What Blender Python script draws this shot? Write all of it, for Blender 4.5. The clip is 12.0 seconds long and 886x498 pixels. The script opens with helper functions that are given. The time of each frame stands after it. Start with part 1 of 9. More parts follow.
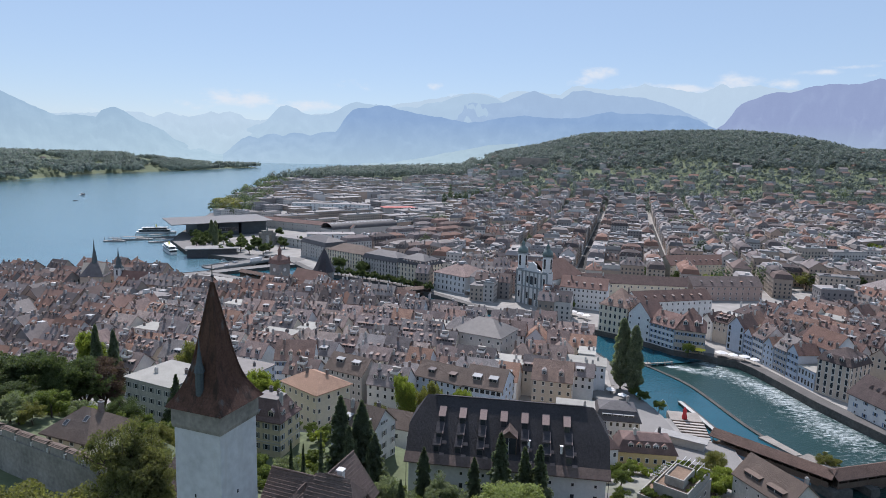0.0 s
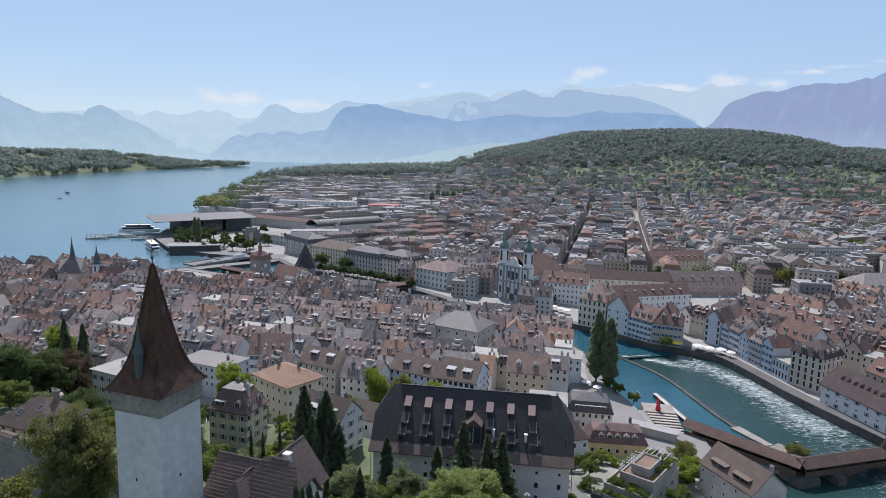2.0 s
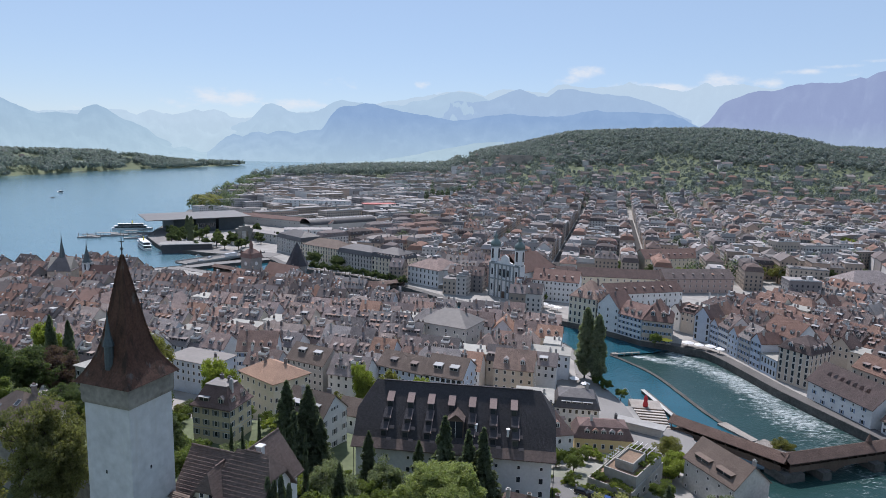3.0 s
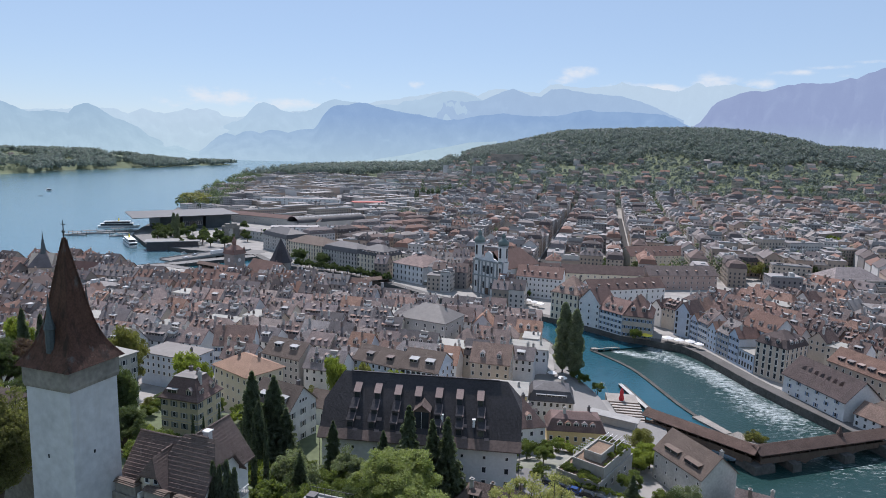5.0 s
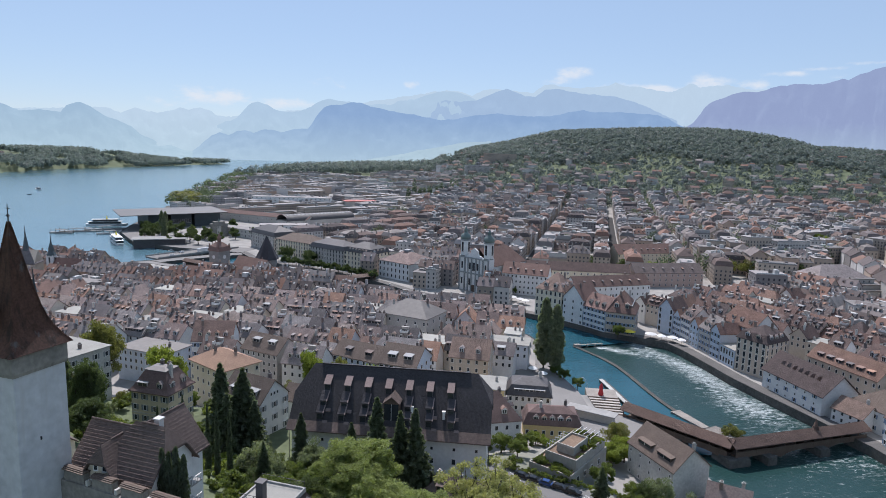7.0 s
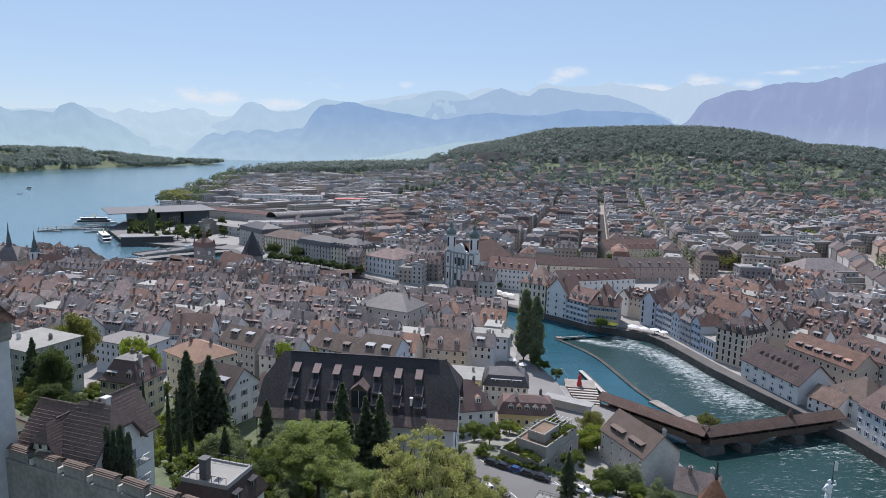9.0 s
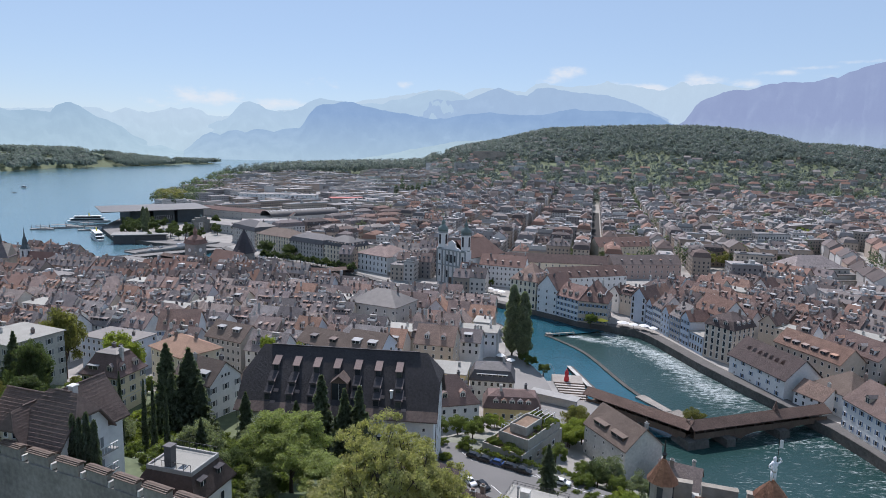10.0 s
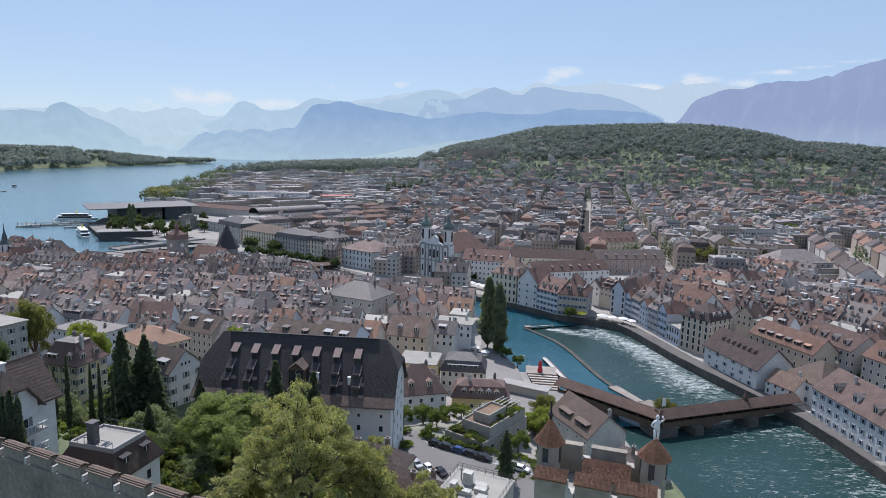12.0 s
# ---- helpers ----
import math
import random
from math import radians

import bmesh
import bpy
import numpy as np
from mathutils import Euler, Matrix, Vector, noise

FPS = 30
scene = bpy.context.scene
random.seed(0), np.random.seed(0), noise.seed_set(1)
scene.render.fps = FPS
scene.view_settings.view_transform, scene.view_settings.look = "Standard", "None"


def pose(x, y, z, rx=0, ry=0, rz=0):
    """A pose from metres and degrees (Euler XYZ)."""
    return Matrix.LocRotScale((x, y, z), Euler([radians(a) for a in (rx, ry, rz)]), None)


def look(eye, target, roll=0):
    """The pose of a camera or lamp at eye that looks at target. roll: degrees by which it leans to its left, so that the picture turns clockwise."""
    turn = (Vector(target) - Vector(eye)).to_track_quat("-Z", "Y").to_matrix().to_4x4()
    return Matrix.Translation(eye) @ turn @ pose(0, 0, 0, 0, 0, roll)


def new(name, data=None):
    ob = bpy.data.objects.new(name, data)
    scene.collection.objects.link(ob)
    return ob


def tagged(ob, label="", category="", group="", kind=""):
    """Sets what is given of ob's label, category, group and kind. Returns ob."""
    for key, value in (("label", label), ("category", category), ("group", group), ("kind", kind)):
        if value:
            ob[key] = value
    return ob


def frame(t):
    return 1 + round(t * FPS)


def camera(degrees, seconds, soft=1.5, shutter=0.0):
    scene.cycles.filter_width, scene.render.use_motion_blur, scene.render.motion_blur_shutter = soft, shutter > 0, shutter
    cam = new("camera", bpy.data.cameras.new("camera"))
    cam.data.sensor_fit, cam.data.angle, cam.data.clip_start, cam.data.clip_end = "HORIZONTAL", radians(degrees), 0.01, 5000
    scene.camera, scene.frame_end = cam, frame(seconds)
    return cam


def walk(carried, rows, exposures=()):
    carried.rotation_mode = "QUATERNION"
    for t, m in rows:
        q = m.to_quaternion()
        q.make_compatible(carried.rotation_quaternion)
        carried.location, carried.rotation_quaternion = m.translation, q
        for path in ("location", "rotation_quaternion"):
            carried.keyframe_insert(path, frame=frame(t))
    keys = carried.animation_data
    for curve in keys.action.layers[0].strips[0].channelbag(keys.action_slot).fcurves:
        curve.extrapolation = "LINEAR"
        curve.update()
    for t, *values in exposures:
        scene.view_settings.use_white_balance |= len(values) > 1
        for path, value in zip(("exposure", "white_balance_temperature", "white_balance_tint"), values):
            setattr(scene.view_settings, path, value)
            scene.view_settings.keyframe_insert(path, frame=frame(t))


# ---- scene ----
cam = camera(70.1, 12.0, 0.9)
PATH = [
    (0, (0.945, -0.468, 105.108), (0.892, 1.508, 104.803), 1.6),
    (0.5, (2.746, -0.42, 104.65), (2.7, 1.556, 104.344), 1.6),
    (1, (4.387, -0.354, 104.154), (4.35, 1.622, 103.847), 1.6),
    (1.5, (6.139, -0.445, 103.587), (6.108, 1.531, 103.279), 1.7),
    (2, (7.758, -0.386, 102.734), (7.733, 1.59, 102.427), 1.6),
    (2.5, (9.565, -0.375, 102.115), (9.546, 1.601, 101.807), 1.6),
    (3, (11.354, -0.461, 101.654), (11.34, 1.515, 101.346), 1.6),
    (5, (18.355, -0.816, 99.587), (18.36, 1.16, 99.279), 1.7),
    (5.5, (19.945, -0.824, 99.094), (19.955, 1.152, 98.786), 1.8),
    (6, (21.511, -0.71, 98.565), (21.525, 1.267, 98.258), 1.7),
    (6.5, (23.133, -0.722, 98.047), (23.151, 1.254, 97.739), 1.8),
    (7, (24.61, -0.596, 97.571), (24.631, 1.381, 97.264), 1.8),
    (8.8, (31.145, -0.89, 94.648), (31.178, 1.086, 94.34), 1.6),
    (9, (31.979, -1.073, 94.426), (32.012, 0.903, 94.119), 1.6),
    (9.5, (34.214, -1.199, 93.547), (34.251, 0.777, 93.24), 1.6),
    (10, (36.431, -1.183, 92.64), (36.47, 0.793, 92.333), 1.6),
    (10.5, (38.818, -1.29, 91.756), (38.859, 0.686, 91.448), 1.6),
    (11, (41.24, -1.331, 90.932), (41.283, 0.645, 90.624), 1.5),
    (11.5, (43.825, -1.249, 89.996), (43.872, 0.727, 89.689), 1.5),
    (12, (46.207, -1.067, 89.27), (46.255, 0.909, 88.963), 1.5),
]
walk(cam, [(t, look(eye, target, roll)) for t, eye, target, roll in PATH],
     [(0, 0.19, 6050, 18), (12, 0.19, 6050, 18)])

# ---- light: late summer noon, the sun high ahead and a little to the left, over a hazy lake ----
SUN_AZ, SUN_EL = -11.0, 54.0
world = bpy.data.worlds.new("sky")
scene.world = world
world.use_nodes = True
wn, wl = world.node_tree.nodes, world.node_tree.links
sky = wn.new("ShaderNodeTexSky")
sky.sky_type, sky.sun_disc = "NISHITA", False
sky.sun_elevation, sky.sun_rotation = radians(SUN_EL), radians(SUN_AZ % 360)
sky.altitude, sky.air_density, sky.dust_density, sky.ozone_density = 500, 1.0, 0.25, 2.0
bg = wn["Background"]
bg.inputs["Strength"].default_value = 0.105


def node(tree, kind, **inputs):
    n = tree.nodes.new("ShaderNode" + kind)
    for k, v in inputs.items():
        n.inputs[k].default_value = v
    return n


def maths(tree, op, a, b=None, c=None):
    """A Math node on sockets or numbers; returns its output."""
    n = tree.nodes.new("ShaderNodeMath")
    n.operation = op
    for i, v in enumerate((a, b, c)):
        if v is None:
            continue
        if isinstance(v, (int, float)):
            n.inputs[i].default_value = v
        else:
            tree.links.new(v, n.inputs[i])
    return n.outputs[0]


# fair-weather clouds: bearing, height, half width and half depth in degrees, density
CLOUDS = ((-19.6, 3.95, 3.4, 0.85, 1.0), (-22.5, 3.3, 2.6, 0.5, 0.5), (-13.4, 3.55, 3.6, 0.62, 0.95), (-9.8, 5.4, 2.1, 0.6, 0.62), (-2.7, 5.6, 0.9, 0.4, 0.8), (-30.5, 2.5, 4.0, 0.4, 0.5),
          (-1.0, 4.9, 1.6, 0.4, 0.5), (11.6, 6.95, 1.9, 0.75, 1.0), (10.4, 6.3, 1.5, 0.6, 0.8), (15.2, 5.75, 2.6, 0.5, 0.8), (18.8, 5.55, 3.0, 0.55, 1.0), (22.6, 6.1, 2.6, 0.75, 1.0),
          (25.4, 5.9, 2.4, 0.6, 0.8), (28.0, 6.75, 2.0, 0.3, 0.85), (30.5, 7.05, 2.2, 0.22, 0.8), (33.6, 7.35, 2.4, 0.22, 0.8), (31.3, 6.4, 1.3, 0.35, 0.55), (-47.0, 4.0, 5.0, 0.8, 0.8), (48.0, 7.0, 5.0, 0.9, 0.8))


def sky_clouds():
    """Milky summer air over the whole sky, and fair-weather clouds low over the mountains."""
    t = world.node_tree
    tc = node(t, "TexCoord")
    sep = node(t, "SeparateXYZ")
    wl.new(tc.outputs["Generated"], sep.inputs[0])
    milk = node(t, "MixRGB", Fac=0.62, Color2=(3.55, 4.75, 5.75, 1))
    wl.new(sky.outputs[0], milk.inputs["Color1"])
    az = maths(t, "MULTIPLY", maths(t, "ARCTAN2", sep.outputs["X"], sep.outputs["Y"]), 57.296)
    el = maths(t, "MULTIPLY", maths(t, "ARCSINE", sep.outputs["Z"]), 57.296)
    mp = node(t, "Mapping", Scale=(30, 30, 62), Location=(2.3, 5.1, 0.4))
    wl.new(tc.outputs["Generated"], mp.inputs["Vector"])
    nz = node(t, "TexNoise", Scale=1.0, Detail=8, Roughness=0.62)
    wl.new(mp.outputs[0], nz.inputs["Vector"])
    total = None
    for a, e, w, h, k in CLOUDS:
        dx = maths(t, "DIVIDE", maths(t, "SUBTRACT", az, a), w)
        dy = maths(t, "DIVIDE", maths(t, "SUBTRACT", el, e), h)
        r = maths(t, "ADD", maths(t, "MULTIPLY", dx, dx), maths(t, "MULTIPLY", dy, dy))
        puff = maths(t, "MULTIPLY", maths(t, "EXPONENT", maths(t, "MULTIPLY", r, -1.0)), k)
        total = puff if total is None else maths(t, "MAXIMUM", total, puff)
    ragged = maths(t, "ADD", maths(t, "MULTIPLY", total, 0.75), maths(t, "MULTIPLY_ADD", nz.outputs["Fac"], 1.5, -0.92))
    shape = node(t, "MapRange")
    shape.interpolation_type = "SMOOTHSTEP"
    shape.inputs["From Min"].default_value, shape.inputs["From Max"].default_value = 0.1, 0.75
    wl.new(ragged, shape.inputs["Value"])
    # wisps die out away from their cloud
    fac = maths(t, "MULTIPLY", maths(t, "MULTIPLY", shape.outputs[0], 0.8), maths(t, "MINIMUM", maths(t, "MULTIPLY", total, 3.0), 1.0))
    mix = node(t, "MixRGB", Color2=(6.6, 6.9, 6.7, 1))
    wl.new(fac, mix.inputs["Fac"])
    wl.new(milk.outputs[0], mix.inputs["Color1"])
    wl.new(mix.outputs[0], bg.inputs["Color"])


sky_clouds()
sun = new("sun", bpy.data.lights.new("sun", "SUN"))
sun.data.energy, sun.data.angle, sun.data.color = 4.3, radians(0.6), (1.0, 0.95, 0.87)
sun.matrix_world = look((math.sin(radians(SUN_AZ)) * math.cos(radians(SUN_EL)) * 500,
                         math.cos(radians(SUN_AZ)) * math.cos(radians(SUN_EL)) * 500,
                         math.sin(radians(SUN_EL)) * 500), (0, 0, 0))


# ---- materials ----
def material(name, base, rough=0.85, metal=0.0, vary=0.22, grain=3.0, blotch=0.25, bump=0.25, shift=0.3, hues=None,
             island=False, bands=0.0, spec=0.3):
    """A node material: grain and blotches at two scales, a shift of tone from piece to piece; hues: colours to pick among."""
    m = bpy.data.materials.new(name)
    m.use_nodes = True
    n, l = m.node_tree.nodes, m.node_tree.links
    p = n["Principled BSDF"]
    p.inputs["Roughness"].default_value, p.inputs["Metallic"].default_value = rough, metal
    p.inputs["Specular IOR Level"].default_value = spec
    tc = n.new("ShaderNodeTexCoord")
    if island:
        rnd = n.new("ShaderNodeNewGeometry").outputs["Random Per Island"]
    else:
        rnd = n.new("ShaderNodeObjectInfo").outputs["Random"]
    if hues:
        cr = n.new("ShaderNodeValToRGB")
        cr.color_ramp.interpolation = "CONSTANT"
        for i, c in enumerate(hues):
            el = cr.color_ramp.elements[i] if i < 1 else cr.color_ramp.elements.new(i / len(hues))
            el.color = (*c, 1)
        while len(cr.color_ramp.elements) > len(hues):
            cr.color_ramp.elements.remove(cr.color_ramp.elements[-1])
        l.new(rnd, cr.inputs[0])
        colour = cr.outputs[0]
    else:
        rgb = n.new("ShaderNodeRGB")
        rgb.outputs[0].default_value = (*base, 1)
        colour = rgb.outputs[0]
    fine, coarse = n.new("ShaderNodeTexNoise"), n.new("ShaderNodeTexNoise")
    fine.inputs["Scale"].default_value, fine.inputs["Detail"].default_value = grain, 5
    coarse.inputs["Scale"].default_value, coarse.inputs["Detail"].default_value = blotch, 4
    for t in (fine, coarse):
        l.new(tc.outputs["Object"], t.inputs["Vector"])
    add = n.new("ShaderNodeMath")
    add.operation = "ADD"
    l.new(fine.outputs["Fac"], add.inputs[0])
    l.new(coarse.outputs["Fac"], add.inputs[1])
    rng = n.new("ShaderNodeMapRange")
    rng.inputs["From Min"].default_value, rng.inputs["From Max"].default_value = 0.6, 1.4
    rng.inputs["To Min"].default_value, rng.inputs["To Max"].default_value = 1 - vary, 1 + vary
    l.new(add.outputs[0], rng.inputs["Value"])
    sh = n.new("ShaderNodeMath")
    sh.operation = "MULTIPLY_ADD"
    frac = n.new("ShaderNodeMath")
    frac.operation = "FRACT"
    big = n.new("ShaderNodeMath")
    big.operation = "MULTIPLY"
    big.inputs[1].default_value = 37.7
    l.new(rnd, big.inputs[0])
    l.new(big.outputs[0], frac.inputs[0])
    l.new(frac.outputs[0], sh.inputs[0])
    sh.inputs[1].default_value, sh.inputs[2].default_value = shift, 1 - shift / 2
    val = n.new("ShaderNodeMath")
    val.operation = "MULTIPLY"
    l.new(sh.outputs[0], val.inputs[0])
    l.new(rng.outputs[0], val.inputs[1])
    hsv = n.new("ShaderNodeHueSaturation")
    l.new(colour, hsv.inputs["Color"])
    l.new(val.outputs[0], hsv.inputs["Value"])
    l.new(hsv.outputs[0], p.inputs["Base Color"])
    bp = n.new("ShaderNodeBump")
    bp.inputs["Strength"].default_value, bp.inputs["Distance"].default_value = bump, 0.1
    if bands:
        wv = n.new("ShaderNodeTexWave")
        wv.wave_type, wv.bands_direction = "BANDS", "Z"
        wv.wave_profile = "SAW"
        wv.inputs["Scale"].default_value, wv.inputs["Distortion"].default_value = bands, 0.4
        l.new(tc.outputs["Object"], wv.inputs["Vector"])
        l.new(wv.outputs["Fac"], bp.inputs["Height"])
    else:
        l.new(fine.outputs["Fac"], bp.inputs["Height"])
    l.new(bp.outputs[0], p.inputs["Normal"])
    return m


def weathered(m, colour, size, lo, hi, stretch=(1, 1, 1)):
    """Lays irregular patches of another colour over a material: lichen, run-off stains, worn paint."""
    n, l = m.node_tree.nodes, m.node_tree.links
    p = n["Principled BSDF"]
    src = p.inputs["Base Color"].links[0].from_socket
    tc, mp, nz, cr, mx = (n.new("ShaderNode" + k) for k in ("TexCoord", "Mapping", "TexNoise", "ValToRGB", "MixRGB"))
    mp.inputs["Scale"].default_value = stretch
    nz.inputs["Scale"].default_value, nz.inputs["Detail"].default_value, nz.inputs["Roughness"].default_value = size, 8, 0.65
    l.new(tc.outputs["Object"], mp.inputs["Vector"])
    l.new(mp.outputs[0], nz.inputs["Vector"])
    cr.color_ramp.elements[0].position, cr.color_ramp.elements[1].position = lo, hi
    l.new(nz.outputs["Fac"], cr.inputs[0])
    l.new(cr.outputs[0], mx.inputs["Fac"])
    l.new(src, mx.inputs["Color1"])
    mx.inputs["Color2"].default_value = (*colour, 1)
    l.new(mx.outputs[0], p.inputs["Base Color"])
    return m


TILE_HUES = [(0.252, 0.193, 0.174), (0.212, 0.169, 0.161), (0.290, 0.220, 0.192), (0.236, 0.200, 0.190), (0.316, 0.207, 0.167), (0.190, 0.167, 0.162), (0.273, 0.211, 0.193), (0.230, 0.168, 0.149), (0.359, 0.214, 0.152), (0.161, 0.142, 0.139), (0.284, 0.253, 0.239), (0.328, 0.264, 0.231)]
CITY_HUES = [(0.160, 0.120, 0.107), (0.208, 0.137, 0.114), (0.200, 0.173, 0.164), (0.104, 0.086, 0.082), (0.264, 0.233, 0.215), (0.223, 0.134, 0.103), (0.177, 0.149, 0.144), (0.128, 0.110, 0.106), (0.239, 0.150, 0.119)]
WALL_HUES = [(0.668, 0.648, 0.607), (0.607, 0.546, 0.455), (0.708, 0.688, 0.658), (0.526, 0.455, 0.374), (0.607, 0.607, 0.607), (0.648, 0.587, 0.506), (0.557, 0.567, 0.587)]
FAR_HUES = [(0.451, 0.425, 0.399), (0.416, 0.355, 0.295), (0.537, 0.520, 0.503), (0.312, 0.260, 0.217), (0.347, 0.329, 0.321), (0.416, 0.321, 0.260), (0.243, 0.225, 0.217)]
M_TILE = material("roof_tile", (0, 0, 0), 0.8, hues=TILE_HUES, grain=2.0, blotch=0.3, vary=0.35, bump=0.5, bands=5.0, shift=0.45)
EAST_HUES = [(0.172, 0.106, 0.089), (0.140, 0.088, 0.075), (0.202, 0.119, 0.092), (0.179, 0.127, 0.110), (0.128, 0.086, 0.076), (0.222, 0.136, 0.103), (0.160, 0.125, 0.114), (0.108, 0.080, 0.075)]
M_TILE_EAST = material("red_brown_roof_tile", (0, 0, 0), 0.8, hues=EAST_HUES, grain=2.0, blotch=0.3, vary=0.35, bump=0.5, bands=5.0, shift=0.4)
M_TILE_FAR = material("roof_tile_far", (0, 0, 0), 0.85, hues=CITY_HUES, island=True, grain=1.0, blotch=0.1, vary=0.25, bump=0.1, spec=0.15)
M_TILE_DARK = material("dark_roof_tile", (.06, .055, .06), 0.75, grain=1.6, blotch=0.12, vary=0.35, bump=0.6, bands=5.0, shift=0.1)
M_TILE_VILLA = material("brown_roof_tile", (.135, .1, .088), 0.8, grain=1.6, blotch=0.2, vary=0.35, bump=0.45, bands=7.0, shift=0.1)
M_TILE_OR = material("orange_roof_tile", (.25, .175, .14), 0.85, grain=2.5, blotch=0.4, vary=0.35, bump=0.6, bands=5.0, shift=0.15)
M_TILE_TAN = material("tan_roof_tile", (.165, .125, .102), 0.85, grain=2.5, blotch=0.3, vary=0.25, bump=0.5, bands=5.0, shift=0.1)
M_TILE_GREY = material("grey_metal_roof", (.2, .183, .17), 0.6, grain=0.6, blotch=0.12, vary=0.2, bump=0.1, shift=0.25)
M_SLATE = material("slate", (.085, .08, .082), 0.6, grain=1.0, vary=0.25, bump=0.3)
M_PLASTER = material("plaster", (0, 0, 0), 0.9, hues=WALL_HUES, grain=1.2, blotch=0.12, vary=0.14, bump=0.15, shift=0.15)
M_WHITE = material("white_render", (.62, .62, .61), 0.9, grain=1.2, blotch=0.15, vary=0.12, bump=0.12, shift=0.05)
M_CREAM = material("cream_render", (.62, .55, .43), 0.9, grain=1.2, blotch=0.15, vary=0.12, bump=0.12, shift=0.05)
M_BLUEWHITE = material("pale_blue_render", (.5, .55, .62), 0.9, grain=1.2, blotch=0.15, vary=0.12, bump=0.12, shift=0.05)
M_TAN = material("tan_render", (.5, .42, .34), 0.9, grain=1.2, blotch=0.15, vary=0.14, bump=0.12, shift=0.05)
M_YELLOW = material("yellow_render", (.62, .48, .24), 0.9, grain=1.2, blotch=0.15, vary=0.12, bump=0.12, shift=0.05)
M_GREYWALL = material("grey_render", (.43, .405, .375), 0.9, grain=1.2, blotch=0.15, vary=0.14, bump=0.12, shift=0.1)
M_PINK = material("pink_sandstone", (.4, .3, .26), 0.9, grain=1.2, blotch=0.15, vary=0.14, bump=0.2, shift=0.1)
M_TOWER = material("limewashed_stone", (.5, .505, .51), 0.95, grain=0.8, blotch=0.11, vary=0.22, bump=0.8, shift=0.05)
weathered(M_TOWER, (.48, .475, .46), 0.9, 0.55, 0.74, (1, 1, 0.12))
weathered(M_TOWER, (.52, .52, .53), 0.35, 0.56, 0.7)
M_STONE = material("old_stone", (.23, .215, .19), 0.95, grain=1.3, blotch=0.2, vary=0.4, bump=0.9, shift=0.2)
M_QUAY = material("dark_river_wall_stone", (.095, .09, .082), 0.95, grain=1.0, blotch=0.2, vary=0.4, bump=0.8, shift=0.1)
M_DECK = material("weathered_planks", (.3, .27, .24), 0.9, grain=2.5, blotch=0.3, vary=0.3, bump=0.4)
M_STONE_PALE = material("pale_stone", (.46, .45, .42), 0.9, grain=1.4, blotch=0.2, vary=0.25, bump=0.5, shift=0.2)
M_FAR_WALL = material("far_render", (0, 0, 0), 0.9, hues=FAR_HUES, island=True, vary=0.1, grain=0.3, blotch=0.05, bump=0.0, shift=0.2)
M_FAR_FLAT = material("far_flat_roof", (.235, .218, .21), 0.9, island=True, vary=0.25, grain=0.3, blotch=0.04, bump=0.0, shift=0.9)
M_FAR_PALE = material("far_pale_roof_fitting", (.42, .42, .41), 0.6, island=True, vary=0.1, grain=0.3, blotch=0.05, bump=0.0, shift=0.8)
M_PANE = material("window_glass", (.035, .04, .047), 0.12, vary=0.3, grain=0.5, bump=0.0, shift=0.6, spec=0.5)
M_PANE_FAR = material("far_window_glass", (.06, .065, .075), 0.25, vary=0.2, grain=0.5, bump=0.0, island=True, shift=0.6)
M_FRAME = material("painted_frame", (.66, .65, .63), 0.6, vary=0.1, bump=0.0)
M_SHUTTER = material("grey_shutter", (.2, .22, .23), 0.7, vary=0.15, bump=0.1)
M_SHUTTER_BLUE = material("blue_shutter", (.16, .22, .32), 0.7, vary=0.15, bump=0.1)
M_WOOD = material("weathered_timber", (.13, .092, .07), 0.85, grain=3, vary=0.35, bump=0.5)
M_BRICK = material("chimney_brick", (.2, .16, .145), 0.9, vary=0.3, bump=0.4, hues=[(.19, .15, .135), (.42, .4, .37), (.24, .18, .15), (.5, .49, .46), (.16, .14, .135)])
M_METAL = material("dark_metal", (.06, .062, .065), 0.45, metal=0.7, vary=0.2, bump=0.05)
M_ZINC = material("zinc_sheet", (.33, .33, .33), 0.7, metal=0.0, vary=0.12, bump=0.05)
M_COPPER = material("green_copper", (.13, .17, .158), 0.55, vary=0.25, bump=0.15)
M_CONCRETE = material("concrete", (.32, .31, .295), 0.9, vary=0.18, grain=1.5, bump=0.2)
M_GRAVEL = material("roof_gravel", (.33, .32, .29), 0.95, vary=0.2, grain=6, bump=0.3)
M_ASPHALT = material("asphalt", (.165, .16, .155), 0.9, vary=0.15, grain=4, blotch=0.1, bump=0.2)
M_ROAD = material("dark_asphalt", (.075, .073, .072), 0.95, vary=0.15, grain=4, blotch=0.1, bump=0.2, spec=0.05)
M_PAVING = material("pale_paving", (.22, .21, .2), 0.9, vary=0.15, grain=2, blotch=0.08, bump=0.15)
M_WALK = material("worn_quay_paving", (.12, .114, .108), 0.9, vary=0.25, grain=2, blotch=0.15, bump=0.15)
M_PAINT = material("road_paint", (.78, .78, .76), 0.7, vary=0.1, bump=0.0)
M_AWN = material("white_canvas", (.76, .75, .73), 0.8, vary=0.08, bump=0.05)
M_AWN_Y = material("yellow_canvas", (.75, .62, .08), 0.8, vary=0.08, bump=0.05)
M_RED = material("red_paint", (.55, .045, .05), 0.5, vary=0.1, bump=0.0)
M_RED_ROOF = material("red_sheet_roof", (.42, .12, .1), 0.7, vary=0.15, grain=0.3, bump=0.0)
